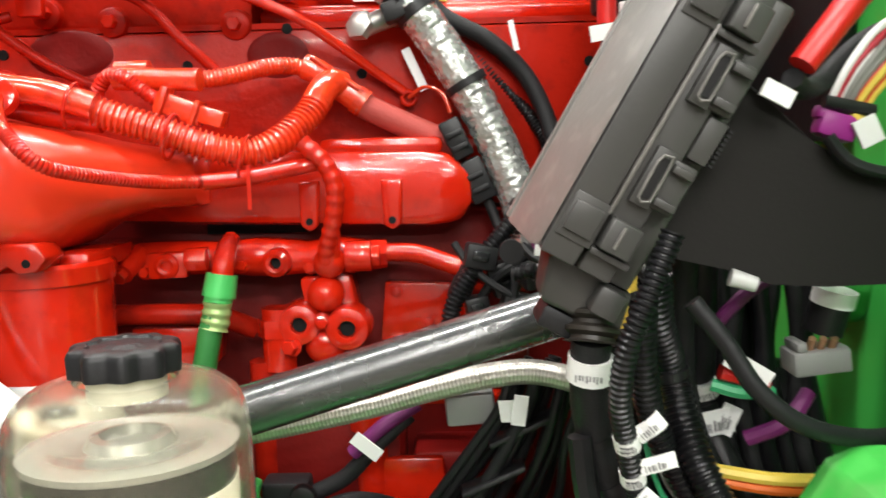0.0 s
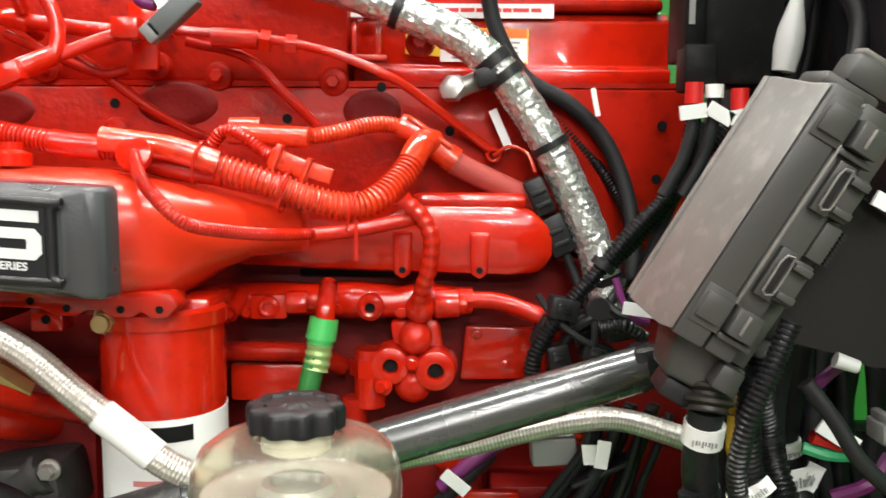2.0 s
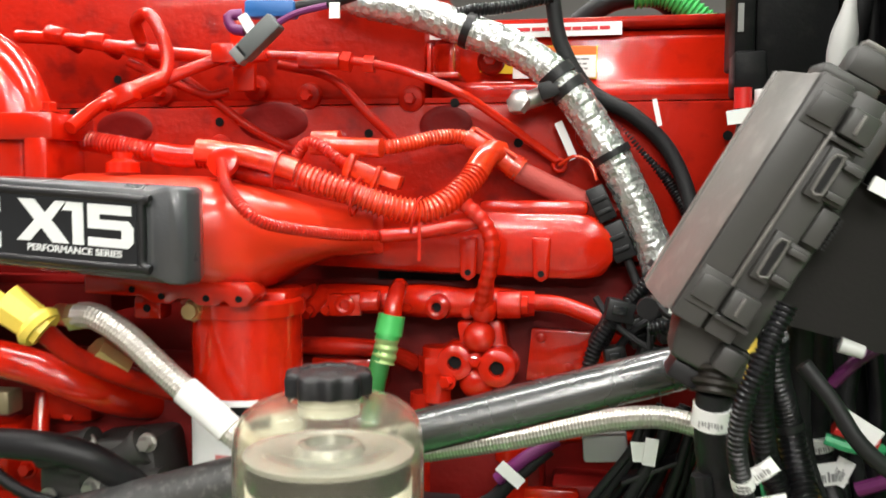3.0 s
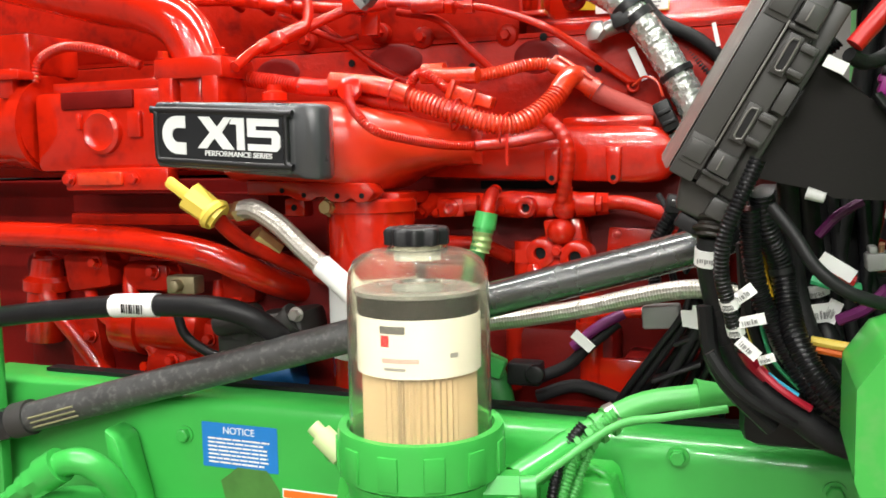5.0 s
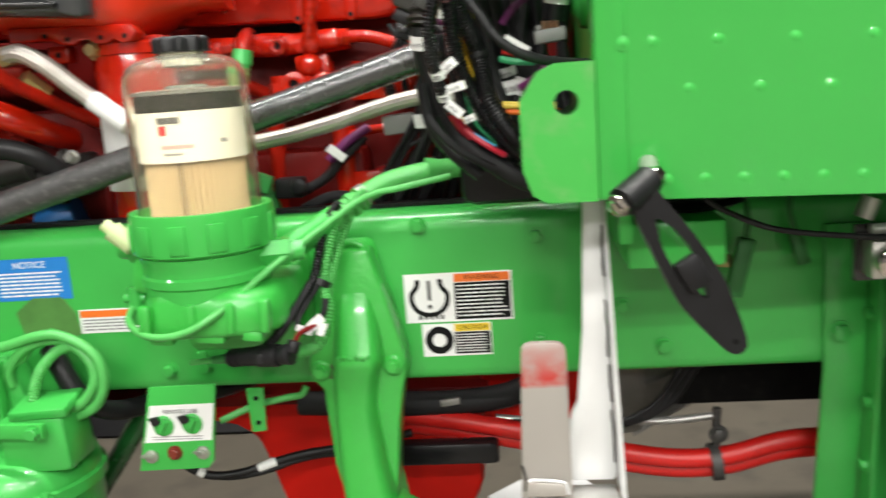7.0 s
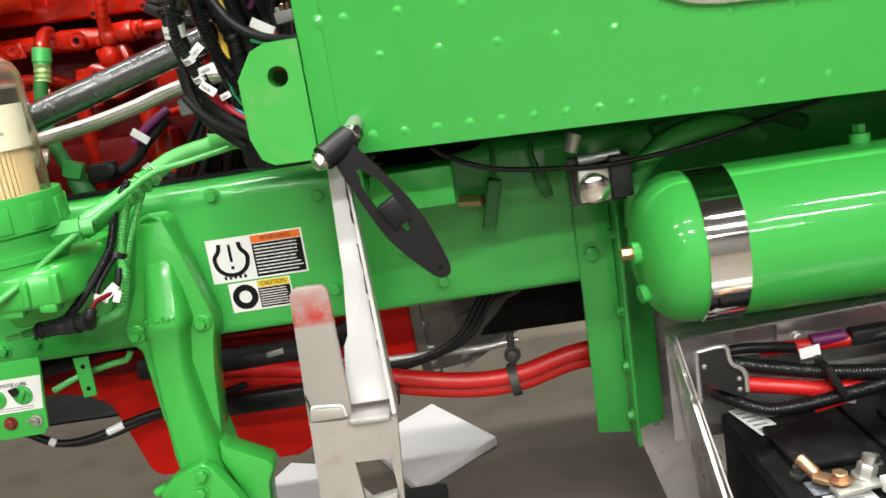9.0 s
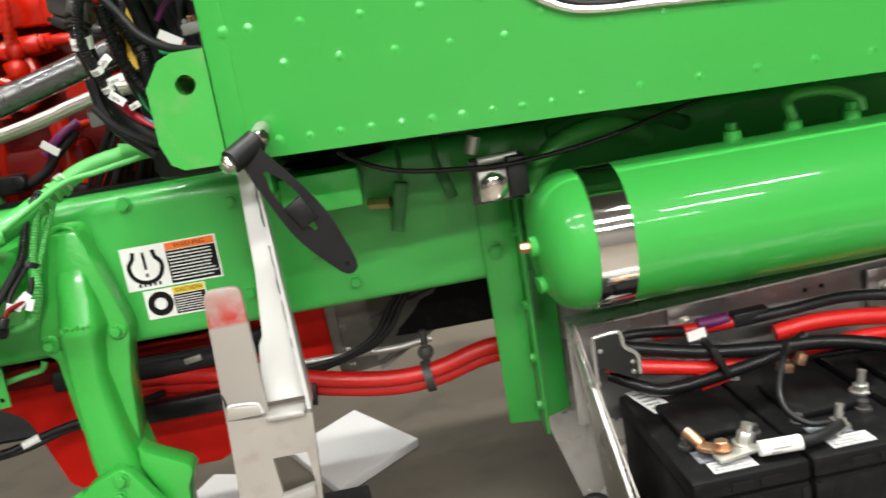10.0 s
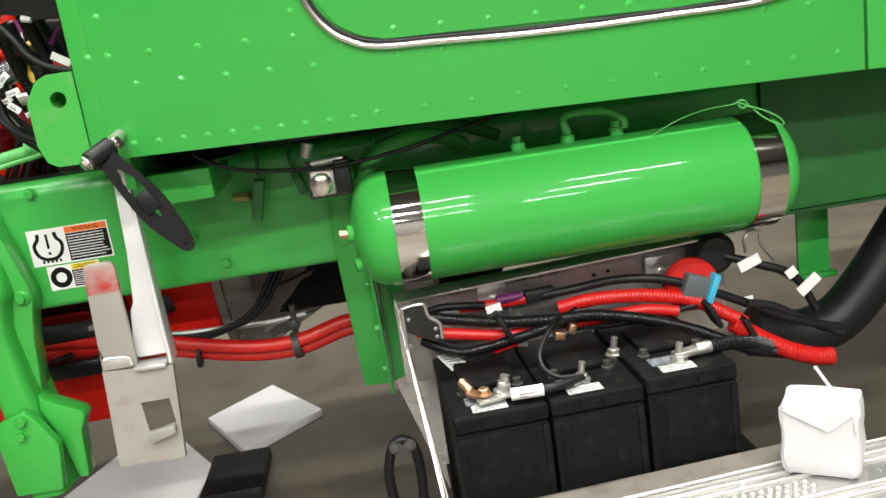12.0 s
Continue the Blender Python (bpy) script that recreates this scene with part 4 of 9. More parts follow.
for z, w0, w1, y0 in ((1.164, 0.058, 0.070, 0.600), (1.155, 0.068, 0.098, 0.588), (1.146, 0.071, 0.103, 0.582), (1.112, 0.074, 0.107, 0.580), (1.105, 0.072, 0.105, 0.583), (1.101, 0.064, 0.097, 0.592)):
    secs.append([(FX - w0, 0.760, z), (FX - w0, y0 + 0.03, z), (FX - w0 + 0.02, y0 + 0.006, z), (FX - 0.04, y0, z), (FX + 0.04, y0, z), (FX + w1 - 0.02, y0 + 0.006, z), (FX + w1, y0 + 0.03, z), (FX + w1, 0.760, z)])
part("base_casting", Shape().hull_loft(secs), GREEN_CAST, ff, angle=60)
part("mounting_pad", Shape().plate([(FX - 0.070, 1.035), (FX + 0.085, 1.035), (FX + 0.095, 1.05), (FX + 0.095, 1.16), (FX - 0.075, 1.16), (FX - 0.080, 1.05)], 0.752, 0.838), GREEN_CAST, ff, bevel=0.006)
for lx, lz, w, tall in ((0.0, 1.128, 0.014, 0.042), (0.052, 1.128, 0.012, 0.040), (0.096, 1.130, 0.014, 0.044), (-0.060, 1.130, 0.016, 0.040)):
    part("base_rib", Shape().obox((FX + lx, 0.584, lz), (w, 0.016, tall), (0, 3, 0)), GREEN_CAST, ff, bevel=0.005)
for lx, w in ((-0.045, 0.030), (0.018, 0.040), (0.075, 0.026)):
    part("base_lump", Shape().obox((FX + lx, 0.600, 1.102), (w, 0.030, 0.014), (0, 6, 4)), GREEN_CAST, ff, bevel=0.004)
part("shoulder", Shape().obox((FX - 0.075, FY + 0.02, 1.175), (0.045, 0.10, 0.05), (0, 10, 0)), GREEN_CAST, ff, bevel=0.012)
collar = Shape().lathe([(0.086, 1.206), (0.0925, 1.210), (0.0935, 1.256), (0.0920, 1.262), (0.083, 1.262), (0.081, 1.25)], up, 64, caps=False)
col = part("collar", collar, GREEN, ff)
for k in range(12):
    a = 2 * math.pi * k / 12
    part("rib", Shape().box((-0.011, 0.0885, 1.214), (0.011, 0.0955, 1.250), up @ pose(0, 0, 0, 0, 0, math.degrees(a))), GREEN, col, bevel=0.0012)
bowl = Shape().lathe([(0.080, 1.245), (0.0795, 1.36), (0.0788, 1.418), (0.0765, 1.434), (0.071, 1.445), (0.061, 1.4525), (0.048, 1.4565), (0.034, 1.4585), (0.030, 1.466), (0.030, 1.474), (0.027, 1.474), (0.027, 1.462), (0.032, 1.4545), (0.047, 1.4530), (0.059, 1.449), (0.0685, 1.442), (0.0735, 1.432), (0.0758, 1.417), (0.0765, 1.36), (0.077, 1.245)], up, 48, caps=False)
bowl_ob = part("clear_bowl", bowl, GLASS, ff, "clear slightly yellowed plastic bowl")
bowl_ob.visible_shadow = False
cap = Shape().lathe([(0.028, 1.461), (0.0345, 1.4625), (0.0350, 1.476), (0.0335, 1.4795), (0.0305, 1.4810), (0.024, 1.4812), (0.0225, 1.4795), (0.012, 1.4795), (0.010, 1.4808), (0.002, 1.4808)], up, 120, lobes=10, lobe=0.065)
part("cap", cap, BLACK, ff, "black scalloped plastic cap")
part("neck", Shape().lathe([(0.0255, 1.446), (0.0255, 1.4605)], up, 32, caps=False), surf("frosted_plastic", (0.36, 0.36, 0.31), 0.35, bump=0.03), ff, "frosted threaded neck")
pleats = Shape()
n = 110
ring = [(FX + (0.064 if i % 2 else 0.0605) * math.cos(2 * math.pi * i / n), FY + (0.064 if i % 2 else 0.0605) * math.sin(2 * math.pi * i / n)) for i in range(n)]
pleats.hull_loft([[(x, y, 1.24) for x, y in ring], [(x, y, 1.345) for x, y in ring]])
el = part("filter_element", pleats, PAPER, ff, "pleated cream paper filter element", angle=20)
part("end_cap", Shape().lathe([(0.0665, 1.380), (0.068, 1.382), (0.068, 1.4085), (0.064, 1.4095), (0.02, 1.4095)], up, 48), surf("dark_metal_end_cap", (0.045, 0.046, 0.042), 0.16, 0.75, bump=0), el, "dark shiny metal end cap")
part("end_plate", Shape().lathe([(0.0705, 1.4098), (0.0705, 1.4140), (0.062, 1.4160), (0.050, 1.4160), (0.047, 1.4140), (0.030, 1.4140), (0.026, 1.4205), (0.020, 1.4215), (0.018, 1.4140), (0.003, 1.4140)], up, 48), surf("pale_potting", (0.30, 0.31, 0.30), 0.20, 0.5, bump=0.05), el, "pale end plate")
part("paper_label", Shape().lathe([(0.0682, 1.326), (0.0688, 1.326), (0.0688, 1.3885), (0.0682, 1.3885)], up, 48, caps=False), CREAM, el, "cream printed label wrapped round the element")


def on_drum(r, a0, a1, z0, z1, cx=FX, cy=FY, th=0.0004):
    """A thin printed patch on a drum; angles from the front, to the right."""
    s, k, rings = Shape(), max(2, int((a1 - a0) / 4)), []
    for i in range(k + 1):
        a = radians(a0 + (a1 - a0) * i / k)
        rings.append([(cx + rr * math.sin(a), cy - rr * math.cos(a), z) for rr, z in ((r, z0), (r + th, z0), (r + th, z1), (r, z1))])
    s.hull_loft(rings)
    return s


part("logo_bar", on_drum(0.0689, -14, 10, 1.374, 1.382), surf("dark_grey_print", (0.10, 0.10, 0.10), 0.5, bump=0), el)
part("logo_flag", on_drum(0.0689, -13, -5, 1.360, 1.372), RED_INK, el)
part("product_bar", on_drum(0.0689, -12, 22, 1.343, 1.348), surf("pink_print", (0.6, 0.35, 0.33), 0.5, bump=0), el)
part("number_bar", on_drum(0.0689, -10, 10, 1.335, 1.338), GREY_INK, el)
part("edge_bar", on_drum(0.0689, 50, 58, 1.347, 1.352), GREY_INK, el)
part("element_seam", on_drum(0.0640, 1, 5, 1.24, 1.326), surf("seam_tan", (0.30, 0.22, 0.13), 0.6, bump=0), el)
for hx, hz, hy, d in ((FX + 0.085, 1.195, 0.66, 1), (FX - 0.085, 1.205, 0.68, -1)):
    part("port", Shape().rod((hx - 0.01 * d, hy, hz), (hx + 0.028 * d, hy + 0.01, hz), 0.020, seg=6).rod((hx + 0.028 * d, hy + 0.01, hz), (hx + 0.045 * d, hy + 0.015, hz), 0.014), GREEN_CHASSIS, ff)
part("pale_plug", Shape().rod((FX - 0.095, 0.655, 1.215), (FX - 0.122, 0.655, 1.238), 0.014).rod((FX - 0.122, 0.655, 1.238), (FX - 0.132, 0.655, 1.247), 0.009), surf("cream_plug", (0.50, 0.60, 0.30), 0.45), ff, "pale plastic plug")
part("drain_cock", Shape().rod((FX - 0.10, 0.65, 1.16), (FX - 0.10, 0.65, 1.11), 0.010).rod((FX - 0.115, 0.65, 1.145), (FX - 0.085, 0.65, 1.145), 0.006), GREEN_CHASSIS, ff)

# hoses that leave the filter
h = thing("green_fuel_hose", (-0.1, 0.78, 1.2), "green painted fuel hose with band clamp", "hose")
part("hose", Shape().tube([(-0.10, 0.70, 1.192), (-0.07, 0.74, 1.205), (-0.03, 0.78, 1.235), (0.02, 0.80, 1.262), (0.08, 0.81, 1.274), (0.13, 0.83, 1.276)], 0.0145), GREEN_HOSE, h)
part("fitting", Shape().rod((-0.105, 0.70, 1.190), (-0.055, 0.76, 1.218), 0.019, seg=12), GREEN_CHASSIS, h)
part("clamp", Shape().rod((-0.016, 0.785, 1.245), (-0.006, 0.79, 1.250), 0.0175), STEEL, h)
part("flared_end", Shape().rod((0.082, 0.812, 1.276), (0.158, 0.835, 1.276), 0.0185, 0.003, seg=24), GREEN_HOSE, h, "green painted tape cone")
for k in range(4):
    part("hose_ring", Shape().rod((-0.052 + 0.012 * k, 0.759 + 0.0085 * k, 1.2195 + 0.0075 * k), (-0.047 + 0.012 * k, 0.7625 + 0.0085 * k, 1.2225 + 0.0075 * k), 0.0185, seg=16), GREEN_HOSE, h)
h = thing("green_fuel_hose", (0, 0.76, 1.2), "thin green painted hose sweeping under the filter", "hose")
part("hose", Shape().tube([(0.118, 0.79, 1.268), (0.051, 0.77, 1.258), (0.001, 0.75, 1.250), (-0.053, 0.70, 1.218), (-0.108, 0.64, 1.181), (-0.170, 0.575, 1.135), (-0.215, 0.565, 1.115), (-0.262, 0.575, 1.112), (-0.30, 0.61, 1.122), (-0.31, 0.65, 1.135)], 0.0048), GREEN_HOSE, h)
h = thing("green_corrugated_loom", (-0.05, 0.72, 1.1), "green painted corrugated wire loom beside the hanger", "cable")
part("loom", Shape().tube([(-0.004, 0.775, 1.258), (-0.030, 0.765, 1.235), (-0.048, 0.75, 1.211), (-0.061, 0.715, 1.145), (-0.054, 0.69, 1.106), (-0.066, 0.68, 1.065), (-0.085, 0.688, 1.050), (-0.112, 0.70, 1.043)], 0.0082, 12, 0.0046, 0.0020), GREEN_HOSE, h)
part("loom", Shape().tube([(-0.012, 0.785, 1.250), (-0.026, 0.775, 1.226), (-0.040, 0.765, 1.195), (-0.052, 0.73, 1.150), (-0.056, 0.705, 1.120)], 0.0062, 12, 0.0046, 0.0016), GREEN_HOSE, h)
h = thing("sensor_lead", (-0.15, 0.64, 1.05), "black sensor plug and lead with a torn white tag", "cable")
part("lead", Shape().tube([(-0.040, 0.76, 1.244), (-0.060, 0.74, 1.214), (-0.070, 0.70, 1.154), (-0.090, 0.67, 1.119), (-0.115, 0.64, 1.087), (-0.136, 0.632, 1.066)], 0.0070, 12, 0.0046, 0.0014), LOOM, h)
part("lead", Shape().tube([(-0.067, 0.70, 1.139), (-0.088, 0.668, 1.106), (-0.090, 0.660, 1.092), (-0.080, 0.655, 1.086), (-0.064, 0.655, 1.094), (-0.052, 0.66, 1.112), (-0.050, 0.665, 1.128)], 0.0048, 10), RUBBER, h)
part("lead", Shape().tube([(-0.074, 0.694, 1.146), (-0.100, 0.652, 1.103), (-0.122, 0.636, 1.078), (-0.150, 0.634, 1.064)], 0.0060, 10), TAPE, h)
pg = part("plug", Shape().rod((-0.187, 0.650, 1.055), (-0.136, 0.632, 1.062), 0.0105, 0.0135, seg=14).rod((-0.138, 0.632, 1.062), (-0.108, 0.622, 1.065), 0.0150, seg=14).rod((-0.108, 0.621, 1.065), (-0.090, 0.616, 1.068), 0.0120, 0.0150, seg=14).rod((-0.090, 0.616, 1.070), (-0.085, 0.620, 1.084), 0.0090, seg=12), BLACK, h, bevel=0.001)
part("latch", Shape().obox((-0.130, 0.617, 1.063), (0.016, 0.006, 0.014), (0, -4, 18)), BLACK, pg, bevel=0.001)
for k in range(3):
    part("seal_ring", Shape().rod((-0.182 + 0.011 * k, 0.648 - 0.0038 * k, 1.0557 + 0.0015 * k), (-0.178 + 0.011 * k, 0.6466 - 0.0038 * k, 1.0562 + 0.0015 * k), 0.0128, seg=14), BLACK, pg)
part("cap", Shape().rod((-0.187, 0.650, 1.055), (-0.213, 0.660, 1.050), 0.0068, 0.0058), GREEN_DARK, pg)
part("pins", Shape().rod((-0.213, 0.660, 1.050), (-0.253, 0.680, 1.041), 0.0042), GREEN_HOSE, h)
flag_pts = (((-0.062, 0.646, 1.100), (0.024, 0.0025, 0.013), (0, -38, 10)), ((-0.078, 0.645, 1.091), (0.022, 0.0025, 0.009), (0, 20, -8)), ((-0.055, 0.648, 1.090), (0.010, 0.0025, 0.018), (0, 25, 14)))
for at, size, rot in flag_pts:
    part("tag", Shape().obox(at, size, rot), WHITE, h)
part("red_wire", Shape().tube([(-0.086, 0.625, 1.082), (-0.082, 0.634, 1.090), (-0.070, 0.643, 1.094), (-0.058, 0.650, 1.098)], 0.0036, 8), RED_DARK, h)
part("tie", Shape().rod((-0.067, 0.708, 1.136), (-0.063, 0.711, 1.144), 0.0145), BLACK, h)

# lubrication panel and tab
lp = thing("grease_station", (-0.32, 0.75, 0.85), "green panel with white remote lube label and knobs", "grease station")
part("panel", Shape().plate([(-0.355, 0.982), (-0.252, 0.983), (-0.268, 0.862), (-0.278, 0.850), (-0.387, 0.848)], 0.750, 0.756), GREEN, lp, bevel=0.001)
lab = part("label", Shape().plate([(-0.357, 0.953), (-0.257, 0.954), (-0.267, 0.896), (-0.372, 0.894)], 0.7490, 0.7498), WHITE, lp, "white printed label")
text_part("heading", "REMOTE LUBE", 0.0085, facing(-0.31, 0.7485, 0.943, lean=0), INK, lab)
part("print", bars(-0.36, -0.275, 0.897, 0.905, 2, 0.7490, fill=0.4, seed=9), GREY_INK, lab)
for kx, kz in ((-0.339, 0.921), (-0.294, 0.923)):
    knob = part("knob", Shape().lathe([(0.0165, 0), (0.0155, 0.003), (0.0135, 0.004), (0.0125, 0.003)], pose(kx, 0.749, kz, 90), 24), GREEN_CHASSIS, lp)
    part("pointer", Shape().plate([(kx - 0.019, kz + 0.014), (kx - 0.006, kz + 0.017), (kx - 0.001, kz + 0.006), (kx - 0.013, kz + 0.002)], 0.7405, 0.7452), BLACK, knob, "black pointer")
    part("grip", Shape().obox((kx, 0.744, kz), (0.009, 0.008, 0.022), (0, 30, 0)), GREEN_CHASSIS, knob, bevel=0.002)
for kx, kz in ((-0.365, 0.872), (-0.283, 0.876)):
    tg = part("toggle", Shape().lathe([(0.0105, 0), (0.0105, 0.003), (0.007, 0.004), (0.006, 0.009)], pose(kx, 0.750, kz, 90), 16), STEEL, lp, "plated grease nipple")
    part("lever", Shape().rod((kx, 0.742, kz), (kx - 0.007, 0.733, kz + 0.008), 0.0032, 0.0024, seg=10), STEEL, tg)
part("red_nipple", Shape().hexbolt((-0.327, 0.750, 0.877), (0, -1, 0), 0.0085, 0.010), surf("brown_red_cap", (0.16, 0.022, 0.012), 0.35), lp, "brown-red cap")
single("lube_line", Shape().tube([(-0.27, 0.80, 0.905), (-0.22, 0.82, 0.920), (-0.17, 0.83, 0.928), (-0.145, 0.83, 0.932), (-0.136, 0.832, 0.945)], 0.0055), GREEN_HOSE, (-0.25, 0.8, 0.912), "thin green grease line", "hose")
tab = thing("hanging_tab", (-0.21, 0.80, 0.885), "small green steel tab with two holes", "bracket")
part("tab", Shape().plate([(-0.223, 0.957), (-0.196, 0.957), (-0.198, 0.886), (-0.221, 0.884)], 0.80, 0.804), GREEN_CHASSIS, tab, bevel=0.001)
for tz in (0.94, 0.90):
    part("hole", Shape().lathe([(0.004, 0), (0.004, 0.0008)], pose(-0.209, 0.80, tz, 90), 12), INK, tab)

# brake chamber, slack bar and coiled grease lines
bc = thing("brake_chamber", (-0.60, 0.79, 0.8), "green painted brake chamber with a flat bar and block", "brake chamber")
part("can", Shape().lathe([(0.105, 0.66), (0.118, 0.70), (0.122, 0.80), (0.124, 0.832), (0.118, 0.856), (0.096, 0.874), (0.05, 0.882)], pose(-0.612, 0.80, 0), 40), GREEN_CHASSIS, bc)
part("band", Shape().lathe([(0.124, 0.808), (0.130, 0.811), (0.130, 0.829), (0.124, 0.832)], pose(-0.612, 0.80, 0), 40, caps=False), GREEN_CHASSIS, bc)
part("block", Shape().obox((-0.535, 0.765, 0.905), (0.108, 0.085, 0.088), (0, -2, 0)), GREEN_CHASSIS, bc, bevel=0.010)
part("cap", Shape().obox((-0.522, 0.755, 0.960), (0.092, 0.066, 0.016), (10, -3, 0)), GREEN_CHASSIS, bc, bevel=0.004)
part("flat_bar", Shape().obox((-0.612, 0.705, 0.941), (0.222, 0.010, 0.023), (0, 2, 0)), GREEN, bc, bevel=0.002)
for bx, bz in ((-0.708, 0.944), (-0.516, 0.937)):
    part("bar_bolt", Shape().hexbolt((bx, 0.70, bz), (0, -1, 0), 0.010, 0.011), GREEN_CHASSIS, bc)
part("rod_end", Shape().rod((-0.712, 0.735, 0.93), (-0.716, 0.735, 0.882), 0.010, 0.013), surf("bare_rod_end", (0.46, 0.44, 0.38), 0.4, 0.3), bc, "bare metal rod end")
part("bracket", Shape().plate([(-0.70, 1.03), (-0.60, 1.03), (-0.57, 0.94), (-0.59, 0.86), (-0.70, 0.86)], 0.790, 0.836), GREEN_CHASSIS, bc, bevel=0.006)
for bx in (-0.685, -0.648, -0.608):
    part("bracket_rib", Shape().box((bx - 0.005, 0.762, 0.87), (bx + 0.005, 0.792, 1.022)), GREEN_CHASSIS, bc, bevel=0.003)
part("bracket_bolt", Shape().hexbolt((-0.636, 0.765, 0.978), (0, -1, 0.2), 0.013, 0.020), GREEN_CHASSIS, bc)
for k in range(5):
    a = -2.3 + 0.38 * k
    part("clamp_bolt", Shape().hexbolt((-0.612 + 0.133 * math.cos(a), 0.80 + 0.133 * math.sin(a), 0.826), (0, 0, 1), 0.007, 0.012), GREEN_CHASSIS, bc)
for pts, rr in (([(-0.79, 0.80, 1.048), (-0.735, 0.785, 1.036), (-0.678, 0.78, 1.031), (-0.586, 0.775, 1.049), (-0.530, 0.77, 1.064), (-0.490, 0.77, 1.063), (-0.446, 0.77, 1.035), (-0.433, 0.77, 0.992), (-0.452, 0.77, 0.950), (-0.498, 0.77, 0.928)], 0.0082),
                ([(-0.595, 0.79, 0.98), (-0.592, 0.785, 1.008), (-0.557, 0.78, 1.043), (-0.506, 0.78, 1.054), (-0.464, 0.775, 1.034), (-0.447, 0.77, 0.996), (-0.470, 0.765, 0.957), (-0.510, 0.76, 0.943)], 0.0078),
                ([(-0.66, 0.80, 1.012), (-0.61, 0.795, 1.010), (-0.575, 0.79, 1.020), (-0.55, 0.79, 1.045), (-0.51, 0.785, 1.068)], 0.006)):
    single("grease_line", Shape().tube(pts, rr), GREEN_HOSE, pts[0], "coiled green painted grease line by the rail", "hose", "grease lines")
pts = [(-0.545, 0.757, 0.962), (-0.541, 0.762, 0.985), (-0.528, 0.765, 1.012), (-0.503, 0.772, 1.038), (-0.470, 0.78, 1.046)]
single("grease_line", Shape().tube(pts, 0.0088, 10, 0.005, 0.0014), GREEN_HOSE, pts[0], "ribbed green painted line rising from the block", "hose", "grease lines")
single("black_brake_hose", Shape().tube([(-0.535, 0.81, 1.035), (-0.516, 0.80, 1.001), (-0.488, 0.80, 0.950), (-0.455, 0.83, 0.918), (-0.41, 0.90, 0.905), (-0.32, 0.97, 0.90), (-0.27, 1.04, 0.90)], 0.0165), RUBBER, (-0.53, 0.81, 1.03), "black rubber brake hose looping under the rail", "hose")
sg = thing("steering_gear", (-0.83, 0.76, 1.02), "green painted steering box cylinder with a threaded fitting", "steering box")
part("housing", Shape().lathe([(0.050, 0.66), (0.056, 0.70), (0.057, 0.98), (0.060, 0.985), (0.060, 1.050), (0.054, 1.066), (0.040, 1.074)], pose(-0.832, 0.745, 0, 0, 2, 0), 36), GREEN_CHASSIS, sg)
part("elbow", Shape().tube([(-0.818, 0.730, 1.112), (-0.795, 0.735, 1.126), (-0.768, 0.74, 1.130), (-0.748, 0.75, 1.118), (-0.738, 0.765, 1.095), (-0.735, 0.785, 1.06)], 0.0195, 20), GREEN_CHASSIS, sg)
part("collar", Shape().rod((-0.800, 0.733, 1.124), (-0.826, 0.727, 1.108), 0.0270, seg=24), GREEN_CHASSIS, sg)
part("nut", Shape().rod((-0.826, 0.727, 1.108), (-0.846, 0.722, 1.096), 0.0230, seg=6).rod((-0.846, 0.722, 1.096), (-0.858, 0.719, 1.088), 0.0180, seg=20), GREEN_CHASSIS, sg)
part("fitting", Shape().rod((-0.858, 0.719, 1.088), (-0.874, 0.715, 1.078), 0.0150, seg=6).rod((-0.874, 0.715, 1.078), (-0.890, 0.711, 1.068), 0.0105, seg=16), GREEN_CHASSIS, sg, "hex hose fitting")
part("arm", Shape().plate([(-0.770, 1.165), (-0.745, 1.150), (-0.715, 1.04), (-0.705, 0.93), (-0.740, 0.93), (-0.752, 1.04)], 0.785, 0.838), GREEN_CHASSIS, sg, bevel=0.008)
dl = thing("drag_link", (-0.5, 0.95, 0.8), "dark green painted steering link running down under the rail", "steering link")
part("link", Shape().rod((-0.392, 0.905, 0.950), (-0.70, 0.985, 0.556), 0.0185, seg=20), GREEN_LINK, dl)
part("ball_joint", Shape().lathe([(0.012, -0.004), (0.024, 0.004), (0.028, 0.020), (0.024, 0.036), (0.012, 0.044)], pose(-0.392, 0.905, 0.906), 20), GREEN_LINK, dl)
part("sleeve", Shape().rod((-0.615, 0.963, 0.665), (-0.655, 0.973, 0.614), 0.0235, seg=20), GREEN_LINK, dl)
single("front_post", Shape().box((-1.040, 0.80, 1.0), (-0.988, 0.82, 1.42)), GREEN_CHASSIS, (-1.0, 0.8, 1.0), "green painted upright post at the rail's front", "bracket", bevel=0.004)

# ---- engine ----
eng = thing("diesel_engine", (-0.45, 1.3, 0.56), "large red painted diesel truck engine, glossy and dusty", "engine")
# The block wears the darkened red so gaps in front of it look shaded.
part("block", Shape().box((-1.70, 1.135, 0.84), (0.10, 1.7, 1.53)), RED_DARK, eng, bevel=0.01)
part("head", Shape().box((-1.70, 1.145, 1.535), (0.215, 1.7, 1.745)), RED_MATT, eng, bevel=0.006)
part("gasket_line", Shape().box((-1.19, 1.148, 1.7455), (0.21, 1.6, 1.7525)), RED_MATT, eng)
part("rocker_housing", Shape().box((-1.70, 1.165, 1.753), (-0.222, 1.7, 1.93)), RED_MATT, eng, bevel=0.006)
cov = part("valve_cover", Shape().extrude([(1.185, 1.753), (1.185, 1.772), (1.198, 1.776), (1.200, 1.835), (1.215, 1.848), (1.6, 1.848), (1.6, 1.753)], -0.218, 0.195), RED, eng, "red valve cover with a pair of stickers", bevel=0.004)
